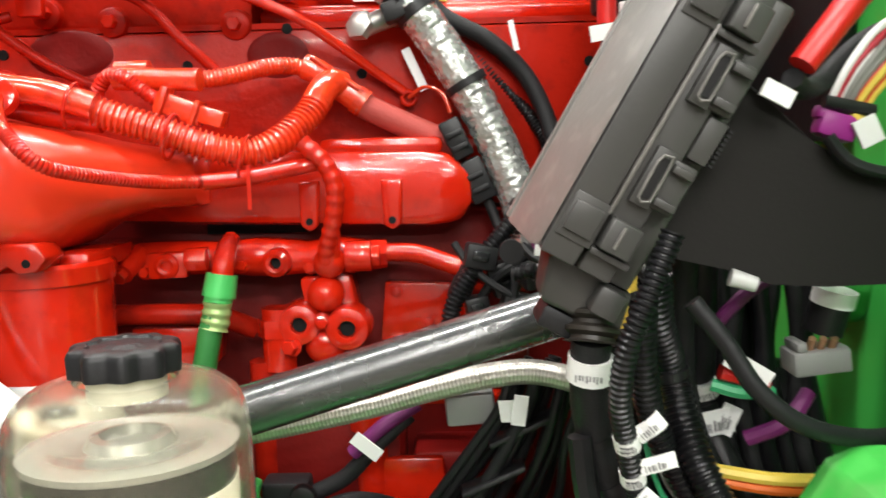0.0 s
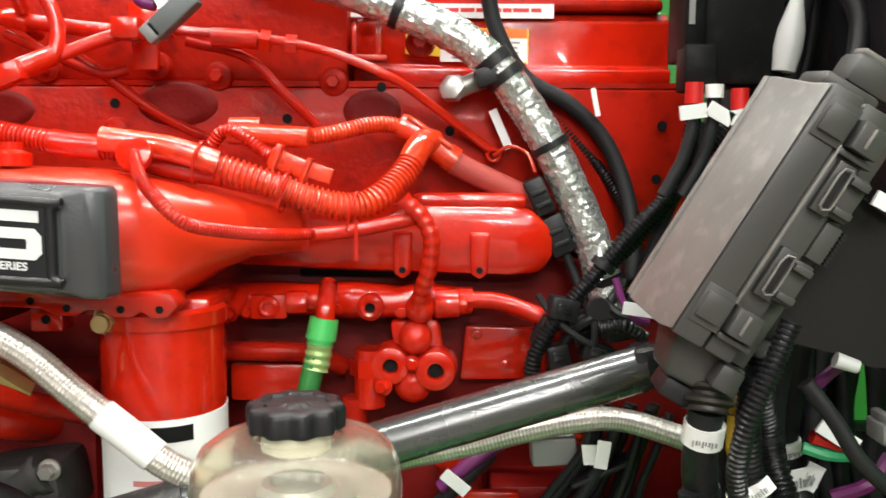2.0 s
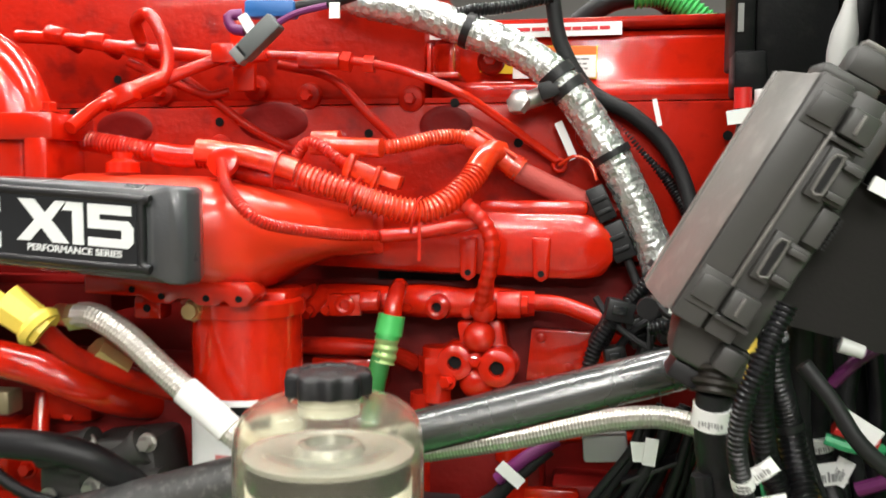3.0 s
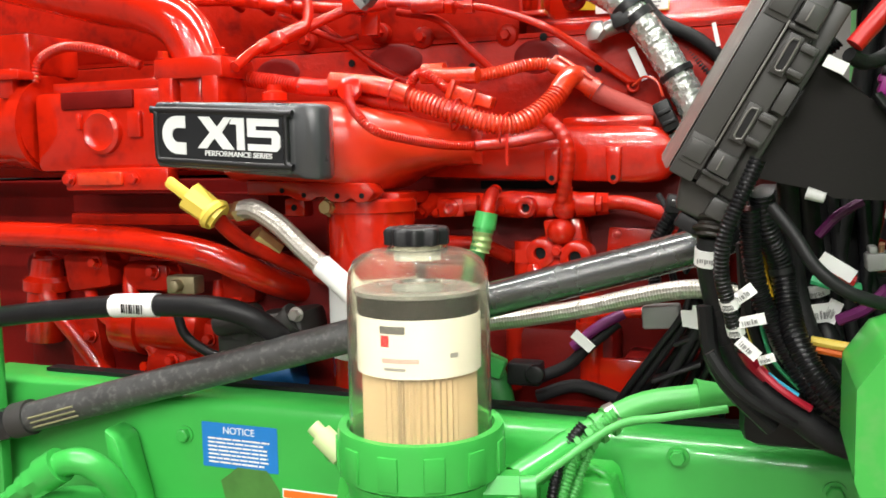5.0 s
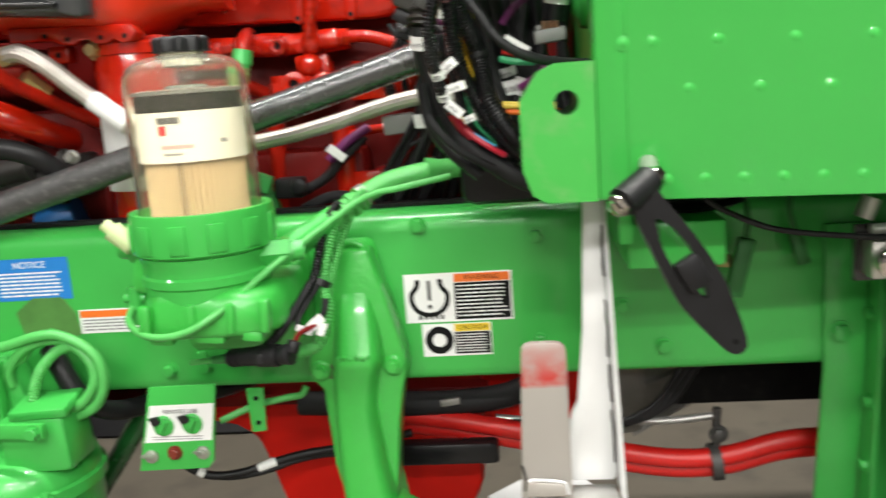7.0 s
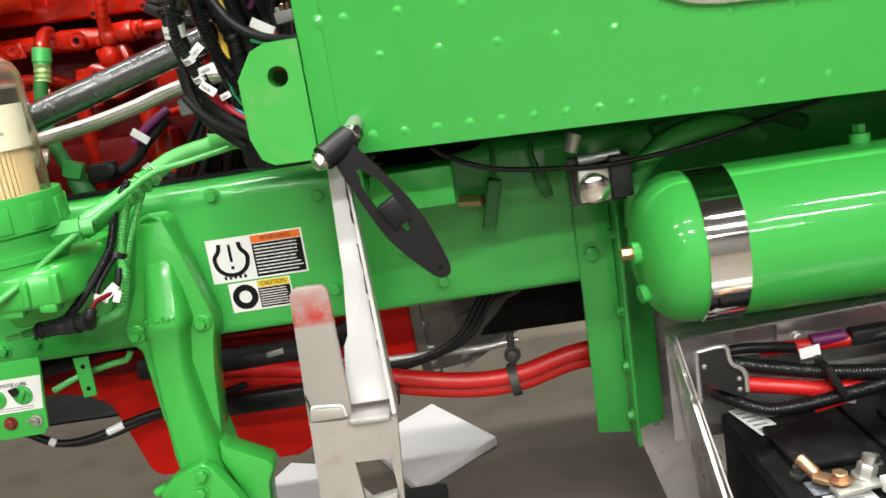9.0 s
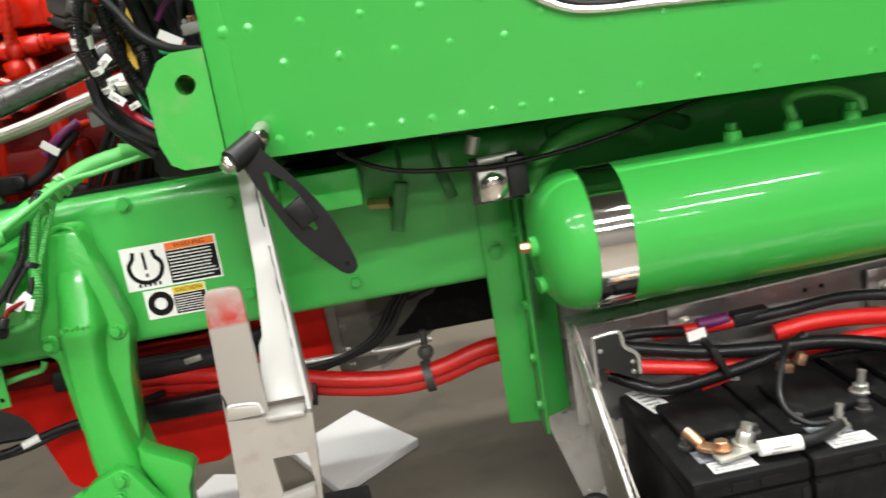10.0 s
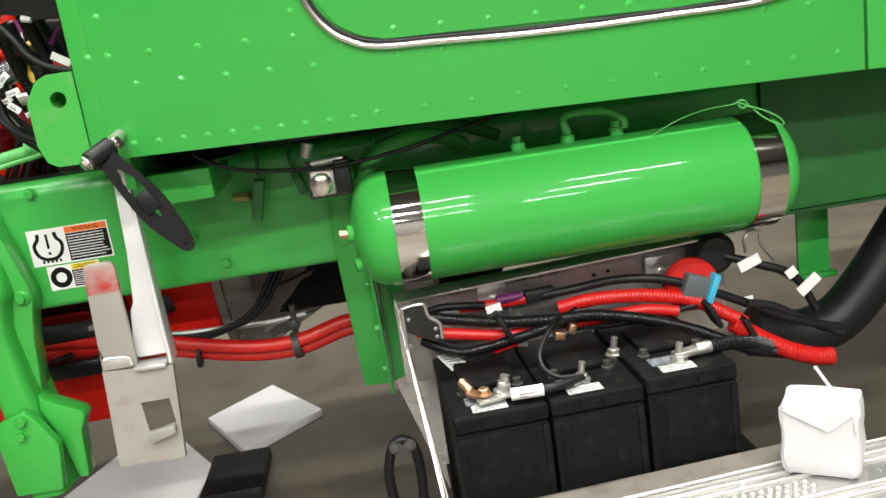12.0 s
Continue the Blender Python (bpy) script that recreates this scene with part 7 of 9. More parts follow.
for (a, b) in (((-0.152, 1.02, 1.822), (-0.143, 1.02, 1.818)), ((-0.048, 1.01, 1.768), (-0.040, 1.01, 1.758)), ((-0.034, 1.01, 1.752), (-0.027, 1.01, 1.743)), ((0.018, 1.006, 1.676), (0.022, 1.006, 1.669)), ((0.078, 0.985, 1.53), (0.081, 0.985, 1.522))):
    part("strap", Shape().rod(back(a), back(b), 0.0248, seg=20), BLACK, fo)
part("clamp", Shape().rod(back((-0.085, 0.99, 1.731), 1.13), back((-0.055, 1.0, 1.743), 1.13), 0.0120).lathe([(0.0175, 0), (0.0175, 0.010), (0.013, 0.012)], Matrix.Translation(back((-0.085, 0.993, 1.731), 1.13)) @ pose(0, 0, 0, 70, 0, -30), 6), STEEL, fo, "bright zinc clamp stud")
part("clamp_lug", Shape().obox(back((-0.050, 0.995, 1.746), 1.11), (0.03, 0.03, 0.022), (0, -20, 0)), BLACK, fo, bevel=0.003)
part("tag", Shape().obox(back((-0.033, 1.03, 1.690)), (0.0105, 0.003, 0.052), (0, -24, 0)), WHITE, fo, "white tag")
single("thin_red_wire", Shape().tube([(-0.037, 1.128, 1.661), (-0.018, 1.115, 1.672), (0.002, 1.10, 1.664), (0.012, 1.095, 1.640)], 0.0022, 6), RED_ORANGE, back((-0.04, 1.05, 1.66)), "thin red wire to the plug", "wire")
cp = thing("sensor_plug", (0.03, 1.11, 1.55), "black two-piece sensor plug beside the foil pipe", "connector")
for u, w, hgt in ((0.0, 0.024, 0.046), (0.052, 0.029, 0.050)):
    part("plug" if u == 0 else "socket", Shape().obox((0.017 + 0.43 * u, 1.095, 1.612 - 0.90 * u), (w, 0.026, hgt), (0, -25, 0)), BLACK, cp, bevel=0.003)
for u in (-0.006, 0.010, 0.046, 0.062):
    part("ridge", Shape().obox((0.017 + 0.43 * u, 1.081, 1.612 - 0.90 * u), (0.019, 0.006, 0.006), (0, -25, 0)), BLACK, cp, bevel=0.001)
part("lead", Shape().tube([(0.050, 1.095, 1.545), (0.060, 1.09, 1.52), (0.072, 1.08, 1.49)], 0.006), TAPE, cp)
hb = thing("black_harness", (0.06, 1.13, 1.6), "black taped wiring harness beside the foil pipe", "cable")
part("trunk", Shape().tube(backs([(-0.055, 1.06, 1.90), (-0.050, 1.06, 1.859), (-0.039, 1.06, 1.806), (-0.006, 1.06, 1.752), (0.048, 1.06, 1.720), (0.088, 1.06, 1.681), (0.112, 1.05, 1.627), (0.120, 1.03, 1.57), (0.115, 1.0, 1.52)], 1.07), 0.0125, 12, flat=0.8), TAPE, hb)
part("branch", Shape().tube(backs([(0.0, 1.08, 1.748), (0.017, 1.09, 1.736), (0.052, 1.09, 1.688), (0.094, 1.085, 1.640), (0.115, 1.06, 1.60), (0.122, 1.03, 1.56)], 1.06), 0.0085, 10, 0.005, 0.0014), LOOM, hb)
part("top_branch", Shape().tube(backs([(-0.17, 1.04, 1.84), (-0.145, 1.04, 1.846), (-0.105, 1.04, 1.849), (-0.05, 1.05, 1.862)], 1.07), 0.009, 10, 0.005, 0.0014), LOOM, hb)
part("white_clip", Shape().obox(back((0.075, 1.045, 1.722), 1.06), (0.006, 0.004, 0.034), (0, -12, 0)), WHITE, hb)
hb = thing("black_corrugated_loom", (0.08, 1.03, 1.45), "black corrugated looms sweeping down to the strut", "cable")
part("loom", Shape().tube([(0.184, 1.03, 1.717), (0.178, 1.03, 1.672), (0.165, 1.03, 1.628), (0.142, 1.03, 1.600), (0.118, 1.03, 1.576), (0.081, 1.03, 1.530), (0.036, 1.03, 1.477), (0.011, 1.03, 1.436), (0.006, 1.03, 1.405), (0.010, 1.03, 1.37)], 0.0100, 12, 0.0052, 0.0018), LOOM, hb)
part("second_loom", Shape().tube([(0.239, 1.06, 1.702), (0.212, 1.06, 1.676), (0.185, 1.06, 1.646), (0.160, 1.055, 1.610), (0.130, 1.05, 1.572), (0.095, 1.04, 1.538)], 0.0115, 12, 0.0056, 0.0020), LOOM, hb)
part("third_lead", Shape().tube([(0.200, 1.05, 1.70), (0.186, 1.05, 1.655), (0.160, 1.06, 1.585), (0.140, 1.06, 1.53), (0.120, 1.05, 1.49)], 0.0075, 10), TAPE, hb)
part("tie", Shape().rod((0.088, 1.03, 1.540), (0.083, 1.03, 1.533), 0.0150), BLACK, hb)
part("tie", Shape().rod((0.046, 1.03, 1.489), (0.042, 1.03, 1.484), 0.0125), BLACK, hb)
cb = thing("connector_cluster", (0.06, 0.98, 1.42), "cluster of black plugs with purple wire and white tag", "connector")
for bx, by, bz, w, hgt, tilt in ((0.040, 1.03, 1.486, 0.034, 0.026, 12), (0.064, 1.045, 1.460, 0.030, 0.036, -20), (0.022, 1.05, 1.455, 0.022, 0.040, 25), (0.098, 1.01, 1.468, 0.030, 0.028, -8), (0.080, 1.03, 1.435, 0.036, 0.022, 15), (0.036, 1.04, 1.428, 0.026, 0.028, -10)):
    part("plug", Shape().obox((bx, by, bz), (w, 0.024, hgt), (0, tilt, 8)), BLACK, cb, bevel=0.003)
    part("plug_lock", Shape().obox((bx, by - 0.013, bz + 0.002), (w * 0.5, 0.006, hgt * 0.4), (0, tilt, 8)), BLACK_SATIN, cb, bevel=0.001)
for k, pts in enumerate(([(0.012, 1.04, 1.50), (0.03, 1.03, 1.475), (0.06, 1.02, 1.452), (0.10, 1.02, 1.43)], [(0.11, 1.03, 1.52), (0.085, 1.02, 1.485), (0.05, 1.03, 1.455), (0.03, 1.05, 1.41), (0.035, 1.06, 1.36)], [(0.06, 1.04, 1.50), (0.075, 1.02, 1.47), (0.072, 1.02, 1.43), (0.05, 1.03, 1.39)], [(0.13, 1.0, 1.50), (0.112, 0.99, 1.485), (0.095, 0.99, 1.488), (0.082, 1.0, 1.50)])):
    part("lead", Shape().tube(pts, 0.0042 + 0.0012 * (k % 2), 8), RUBBER if k % 2 else TAPE, cb)
part("ring_lug", Shape().rod((0.068, 0.95, 1.50), (0.068, 0.96, 1.50), 0.012), BLACK, cb)
part("purple_wire", Shape().tube([(0.082, 0.94, 1.535), (0.090, 0.935, 1.51), (0.104, 0.935, 1.492), (0.118, 0.94, 1.488)], 0.004, 8), PURPLE, cb)
part("tag", Shape().obox((0.105, 0.930, 1.503), (0.032, 0.003, 0.013), (0, 8, 0)), WHITE, cb)
part("small_loom", Shape().tube([(0.07, 0.95, 1.478), (0.095, 0.945, 1.482), (0.118, 0.95, 1.468)], 0.008, 10, 0.005, 0.0014), LOOM, cb)
lower = thing("lower_harness", (0.06, 0.97, 1.2), "bundle of black cables falling behind the braided hose", "cable")
rnd = random.Random(11)
for k in range(13):
    x0, dx, y0 = 0.055 + 0.0068 * k, rnd.uniform(-0.012, 0.012), 0.955 + 0.012 * (k % 4)
    lean = 0.085 - 0.0052 * k
    pts = [(x0 + 0.012, y0, 1.385), (x0 + dx * 0.3, y0 - 0.004, 1.345), (x0 - 0.35 * lean + dx, y0, 1.300), (x0 - 0.75 * lean + dx * 0.5, y0 + 0.008, 1.252), (x0 - lean - 0.01, y0 + 0.02, 1.205)]
    part("cable", Shape().tube(pts, (0.0048, 0.0070, 0.0058)[k % 3], 10), (RUBBER, TAPE, LOOM)[k % 3], lower)
for z, x0, x1 in ((1.318, 0.040, 0.112), (1.266, 0.012, 0.082)):
    part("cable_tie", Shape().obox(((x0 + x1) / 2, 0.962, z), (x1 - x0, 0.030, 0.006), (0, -24, 0)), BLACK, lower, bevel=0.002)
part("grey_connector", Shape().obox((0.025, 0.975, 1.338), (0.05, 0.03, 0.032), (0, -4, 0)), GREY, lower, bevel=0.004)
part("tag", Shape().obox((0.073, 0.935, 1.345), (0.014, 0.003, 0.03), (0, 8, 0)), WHITE, lower)

# top: blue and grey plugs, module, green loom, white tube
bpg = thing("loose_plug", (-0.38, 0.97, 1.80), "grey and blue loose plugs with purple taped wires", "connector")
part("grey_plug", Shape().obox((-0.378, 0.955, 1.804), (0.058, 0.022, 0.022), (0, -42, 0)), surf("dark_grey_plug", (0.09, 0.10, 0.10), 0.45), bpg, bevel=0.003)
part("plug_tip", Shape().obox((-0.400, 0.953, 1.785), (0.016, 0.018, 0.020), (0, -42, 0)), GREY, bpg, bevel=0.002)
part("blue_plug", Shape().obox((-0.370, 0.975, 1.840), (0.062, 0.022, 0.020), (0, 2, 0)), BLUE, bpg, bevel=0.004)
part("purple_tape", Shape().tube([(-0.405, 0.97, 1.835), (-0.42, 0.965, 1.832), (-0.415, 0.965, 1.818), (-0.40, 0.965, 1.815)], 0.0065), PURPLE, bpg)
part("purple_wire", Shape().tube([(-0.36, 0.955, 1.818), (-0.335, 0.96, 1.832), (-0.30, 0.97, 1.842)], 0.004, 8), PURPLE, bpg)
part("white_clip", Shape().obox((-0.395, 0.962, 1.822), (0.010, 0.012, 0.022), (0, -30, 0)), WHITE, bpg)
part("lead", Shape().tube([(-0.34, 0.975, 1.842), (-0.29, 0.98, 1.85), (-0.24, 0.99, 1.87), (-0.2, 1.0, 1.90)], 0.007), TAPE, bpg)
part("white_tag", Shape().obox((-0.290, 0.965, 1.835), (0.012, 0.003, 0.018), (0, 0, 0)), WHITE, bpg)
ecm = thing("control_module", (0.21, 1.0, 1.74), "black control module with grey edge plate", "control module")
part("body", Shape().box((0.178, 0.985, 1.738), (0.264, 1.06, 1.98)), BATT, ecm, bevel=0.006)
part("side_plate", Shape().box((0.155, 0.975, 1.765), (0.177, 1.05, 1.98)), BATT, ecm, bevel=0.003)
part("edge_label", Shape().box((0.158, 0.972, 1.80), (0.164, 0.9745, 1.83)), GREY, ecm)
part("connector", Shape().obox((0.172, 0.99, 1.755), (0.035, 0.04, 0.05)), BATT, ecm, bevel=0.005)
for tx, tz, m_, hh in ((0.164, 1.728, RED_CABLE, 0.022), (0.185, 1.730, WHITE, 0.014), (0.212, 1.722, RED_CABLE, 0.022)):
    part("terminal_boot", Shape().rod((tx, 0.965, tz - hh / 2), (tx, 0.965, tz + hh / 2), 0.0095), m_, ecm)
for tx, tz, tilt in ((0.160, 1.708, -8), (0.188, 1.706, 30), (0.212, 1.704, -10)):
    part("tag", Shape().obox((tx, 0.952, tz), (0.028, 0.003, 0.015), (0, tilt, 0)), WHITE, ecm)
for tx in (0.165, 0.185, 0.212):
    part("lead", Shape().tube([(tx, 0.965, 1.725), (tx, 0.965, 1.70), (tx - 0.01, 0.965, 1.66), (tx - 0.03, 0.965, 1.62)], 0.007), TAPE, ecm)
single("white_breather_tube", Shape().lathe([(0.005, 0.085), (0.008, 0.07), (0.0140, 0.045), (0.0150, 0.025), (0.012, 0.0)], pose(0.262, 0.98, 1.752, 0, 8, 0), 18), surf("milky_plastic", (0.50, 0.50, 0.49), 0.35), (0.262, 0.98, 1.75), "pale grey plastic tube behind the fuse box", "tube")
bh_ = thing("black_hose_bundle", (0.30, 1.05, 1.70), "black hoses behind the fuse box, with added black backing plates", "hose")
# Two black plates added so the space behind the hoses stays dark.
part("backing_plate", Shape().box((0.266, 1.10, 1.60), (0.325, 1.115, 2.2)), RUBBER, bh_)
part("backing_pad", Shape().box((0.316, 0.80, 1.60), (0.329, 1.45, 2.3)), RUBBER, bh_, bevel=0.004)
for k, (hx, hr) in enumerate(((0.285, 0.013), (0.306, 0.010), (0.318, 0.015), (0.295, 0.008))):
    part("hose", Shape().tube([(hx - 0.02, 1.03 + 0.015 * k, 1.62), (hx - 0.008, 1.02 + 0.015 * k, 1.72), (hx + 0.004, 1.02 + 0.012 * k, 1.80), (hx + 0.02 - 0.02 * k, 1.03, 1.90), (hx + 0.03 - 0.03 * k, 1.05, 2.05)], hr, 12), RUBBER if k % 2 else TAPE, bh_)
single("black_top_cable", Shape().tube([(0.26, 0.95, 1.90), (0.29, 0.94, 1.85), (0.31, 0.92, 1.80), (0.30, 0.90, 1.74)], 0.010), RUBBER, (0.26, 0.95, 1.9), "black cable above the fuse box", "cable")
single("green_corrugated_hose", Shape().tube([(0.06, 1.25, 1.90), (0.10, 1.25, 1.90), (0.145, 1.25, 1.872), (0.188, 1.25, 1.836)], 0.018, 12, 0.007, 0.003), surf("bright_green_hose", (0.05, 0.45, 0.10), 0.4), (0.06, 1.25, 1.9), "bright green corrugated hose over the valve cover", "hose")
single("black_rear_hose", Shape().tube([(-0.02, 1.28, 1.87), (0.03, 1.27, 1.90), (0.09, 1.28, 1.905), (0.13, 1.3, 1.88)], 0.016), RUBBER, (0, 1.28, 1.87), "black hose behind the valve cover", "hose")

# ---- fuse box ----
fbx = thing("fuse_box", (0.12, 0.66, 1.50), "dark grey plastic fuse box with clips, dusty lid", "fuse box")
U = Vector((0.100, -0.013, 0.1745)).normalized()
V = Vector((0.868, 0.04, -0.496))
V = (V - U * V.dot(U)).normalized()
W = -U.cross(V).normalized()
FB = Matrix((Vector((V.x, U.x, W.x, 0.065)), Vector((V.y, U.y, W.y, 0.645)), Vector((V.z, U.z, W.z, 1.5395)), Vector((0, 0, 0, 1))))


def fb(lo, hi):
    return Shape().box(lo, hi, FB)


def fp(a, b, d):
    return tuple(FB @ Vector((a, b, d)))


def fb_loft(*rings):
    return Shape().hull_loft([[fp(*p) for p in ring] for ring in rings])


part("base", fb((0.002, 0.002, -0.084), (0.068, 0.198, -0.020)), GREY_BOX, fbx, bevel=0.003)
part("lid", fb((0.0006, 0.0, -0.030), (0.0255, 0.2015, 0.0)), GREY_BOX, fbx, bevel=0.0025)
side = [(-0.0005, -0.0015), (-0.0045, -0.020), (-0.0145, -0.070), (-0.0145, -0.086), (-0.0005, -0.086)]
part("lid_side", fb_loft([(a, 0.001 if d > -0.01 else -0.002, d) for a, d in side], [(a, 0.2005 if d > -0.01 else 0.198, d) for a, d in side]), GREY_LID, fbx, "dusty side of the lid, lightened for the light it reflects", bevel=0.002)
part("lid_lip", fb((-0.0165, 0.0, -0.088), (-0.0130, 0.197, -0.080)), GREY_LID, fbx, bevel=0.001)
part("lid_ridge", fb((0.0262, 0.040, -0.012), (0.0285, 0.168, 0.0022)), GREY_LID, fbx, "pale ridge along the lid", bevel=0.0008)
part("lid_step", fb((0.0290, 0.0, -0.030), (0.0520, 0.2015, -0.0055)), GREY_BOX, fbx, bevel=0.002)
for b0 in (0.0295, 0.179):
    part("latch_recess", fb((0.0035, b0 - 0.015, 0.0001), (0.0275, b0 + 0.015, 0.0016)), GREY_BOX, fbx, bevel=0.0006)
    part("latch_plate", fb((0.0055, b0 - 0.010, 0.0017), (0.0250, b0 + 0.010, 0.0050)), GREY_BOX, fbx, bevel=0.0012)
    part("latch_tab", fb_loft([(0.0295, b0 - 0.0105, -0.006), (0.0525, b0 - 0.0105, -0.006), (0.0525, b0 - 0.0105, 0.006), (0.0310, b0 - 0.0105, 0.009)], [(0.0295, b0 + 0.0105, -0.006), (0.0525, b0 + 0.0105, -0.006), (0.0525, b0 + 0.0105, 0.003), (0.0310, b0 + 0.0105, 0.006)]), GREY_BOX, fbx, bevel=0.0015)
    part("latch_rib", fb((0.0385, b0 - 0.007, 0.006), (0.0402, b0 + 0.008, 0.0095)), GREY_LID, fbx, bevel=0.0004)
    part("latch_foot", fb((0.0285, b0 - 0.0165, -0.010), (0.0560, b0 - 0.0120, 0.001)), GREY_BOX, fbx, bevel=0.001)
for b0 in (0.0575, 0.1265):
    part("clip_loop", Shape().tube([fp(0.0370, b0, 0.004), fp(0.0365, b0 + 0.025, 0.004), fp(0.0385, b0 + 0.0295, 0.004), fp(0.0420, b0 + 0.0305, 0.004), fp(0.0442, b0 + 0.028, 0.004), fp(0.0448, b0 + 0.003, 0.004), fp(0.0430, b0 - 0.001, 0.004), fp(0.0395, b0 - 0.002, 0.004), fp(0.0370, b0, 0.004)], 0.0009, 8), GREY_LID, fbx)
    part("clip_slot", fb((0.0380, b0 + 0.001, -0.008), (0.0436, b0 + 0.028, 0.0015)), BLACK, fbx)
    part("clip_frame", fb((0.0335, b0 - 0.005, -0.006), (0.0470, b0 + 0.0335, 0.0005)), GREY_BOX, fbx, bevel=0.001)
    for e in (0.0, 0.0225):
        part("clip_arm", fb((0.0475, b0 + e, -0.012), (0.0620, b0 + e + 0.0055, 0.003)), GREY_BOX, fbx, bevel=0.0012)
    part("clip_body", fb((0.0475, b0 - 0.003, -0.020), (0.0640, b0 + 0.031, -0.004)), GREY_BOX, fbx, bevel=0.002)
part("side_ledge", fb((0.0530, 0.0, -0.034), (0.0690, 0.2015, -0.018)), GREY_BOX, fbx, bevel=0.003)
part("ledge_panel", fb((0.0530, 0.092, -0.018), (0.0665, 0.121, -0.006)), GREY_BOX, fbx, bevel=0.0015)
rack = Shape()
for k in range(9):
    rack.box((0.0672, 0.0935 + 0.003 * k, -0.020), (0.0700, 0.0952 + 0.003 * k, -0.005), FB)
part("ledge_rack", rack, BLACK, fbx, "row of small black teeth")
part("lower_block", fb_loft([(0.012, 0.0, -0.078), (0.074, 0.0, -0.078), (0.074, 0.0, -0.022), (0.012, 0.0, -0.022)], [(0.024, -0.034, -0.070), (0.082, -0.030, -0.070), (0.082, -0.030, -0.026), (0.024, -0.034, -0.030)]), GREY_BOX, fbx, bevel=0.004)
part("loom_clamp", fb((0.050, -0.022, -0.030), (0.070, -0.002, -0.010)), GREY_BOX, fbx, bevel=0.003)
part("end_plug", fb((0.030, -0.050, -0.066), (0.066, -0.034, -0.034)), BLACK, fbx, bevel=0.003)
part("top_cap", fb((0.004, 0.2018, -0.080), (0.050, 0.214, -0.034)), GREY_BOX, fbx, bevel=0.004)
part("top_plug", fb((0.020, 0.2145, -0.074), (0.060, 0.238, -0.040)), GREY_BOX, fbx, bevel=0.005)
part("top_plug_rib", fb((0.024, 0.2385, -0.066), (0.054, 0.243, -0.048)), GREY_LID, fbx, bevel=0.001)

pl = thing("splash_plate", (0.24, 0.67, 1.5), "flat matt black rubber flap beside the fuse box", "panel")
quad = [(0.138, 0.672, 1.532), (0.190, 0.668, 1.520), (0.215, 0.662, 1.511), (0.250, 0.660, 1.509), (0.304, 0.655, 1.511), (0.309, 0.652, 1.545), (0.311, 0.652, 1.578), (0.286, 0.660, 1.580), (0.262, 0.664, 1.588), (0.240, 0.664, 1.602), (0.222, 0.662, 1.618), (0.206, 0.660, 1.632), (0.186, 0.672, 1.650), (0.160, 0.680, 1.610)]
n = len(quad)
part("plate", Shape().add([(x, y, z) for x, y, z in quad] + [(x + 0.002, y + 0.006, z) for x, y, z in quad], [tuple(range(n)), tuple(range(2 * n - 1, n - 1, -1))] + [(i, i + n, (i + 1) % n + n, (i + 1) % n) for i in range(n)]), surf("matt_black_sheet", (0.0135, 0.0125, 0.0115), 0.7, 0, 0, 0.3, 10, 0.1, 300, spec=0.15), pl)
part("curled_edge", Shape().tube([(0.246, 0.655, 1.604), (0.256, 0.652, 1.590), (0.270, 0.650, 1.583), (0.288, 0.650, 1.580), (0.312, 0.648, 1.580)], 0.0065, 10, flat=0.7), RUBBER, pl)
part("white_stub", Shape().rod((0.190, 0.664, 1.516), (0.206, 0.662, 1.511), 0.0060, 0.005), surf("milky_stub", (0.50, 0.50, 0.49), 0.35), pl, "pale plastic stub under the flap")
wr = thing("wire_bundle", (0.26, 0.68, 1.62), "bundle of red, white, grey and yellow wires with purple plug", "cable")
part("red_sleeve", Shape().tube([(0.300, 0.672, 1.738), (0.282, 0.664, 1.715), (0.262, 0.656, 1.690), (0.243, 0.650, 1.668), (0.2255, 0.647, 1.647)], 0.0118, 14, flat=0.85, r2=0.0095), RED_CABLE, wr, "shiny red sleeve")
for k, (dx, mm, rr) in enumerate(((0.0, WHITE, 0.0026), (0.005, PINK, 0.0024), (0.010, WHITE, 0.0018), (0.014, GREY_WIRE, 0.0030), (0.020, GREY_WIRE, 0.0030), (0.026, RED_CABLE, 0.0022), (0.030, YELLOW, 0.0034), (0.036, RED_CABLE, 0.0022), (0.041, YELLOW, 0.0026))):
    part("wire", Shape().tube([(0.258 + 0.5 * dx, 0.684, 1.621 - 0.12 * dx), (0.262 + 0.6 * dx, 0.680, 1.636 - 0.1 * dx), (0.272 + 0.7 * dx, 0.678, 1.655 - 0.2 * dx), (0.290 + 0.6 * dx + 0.003 * (k % 3), 0.682, 1.674 - 0.35 * dx), (0.326 + 0.2 * dx, 0.695 + 0.004 * (k % 2), 1.692 - 0.5 * dx)], rr, 8), mm, wr)
part("purple_plug", Shape().obox((0.263, 0.684, 1.611), (0.026, 0.017, 0.018), (0, 18, 0)).obox((0.257, 0.684, 1.619), (0.016, 0.015, 0.010), (0, 18, 0)), MAGENTA, wr, bevel=0.004)
part("yellow_stub", Shape().rod((0.272, 0.680, 1.619), (0.280, 0.680, 1.609), 0.004), YELLOW, wr)
part("tag", Shape().obox((0.279, 0.672, 1.607), (0.015, 0.003, 0.018), (0, -25, 0)), WHITE, wr)
part("tag", Shape().obox((0.211, 0.645, 1.631), (0.020, 0.003, 0.011), (0, 28, 0)), WHITE, wr)
part("tie", Shape().rod((0.252, 0.676, 1.627), (0.285, 0.678, 1.620), 0.0042), BLACK, wr)
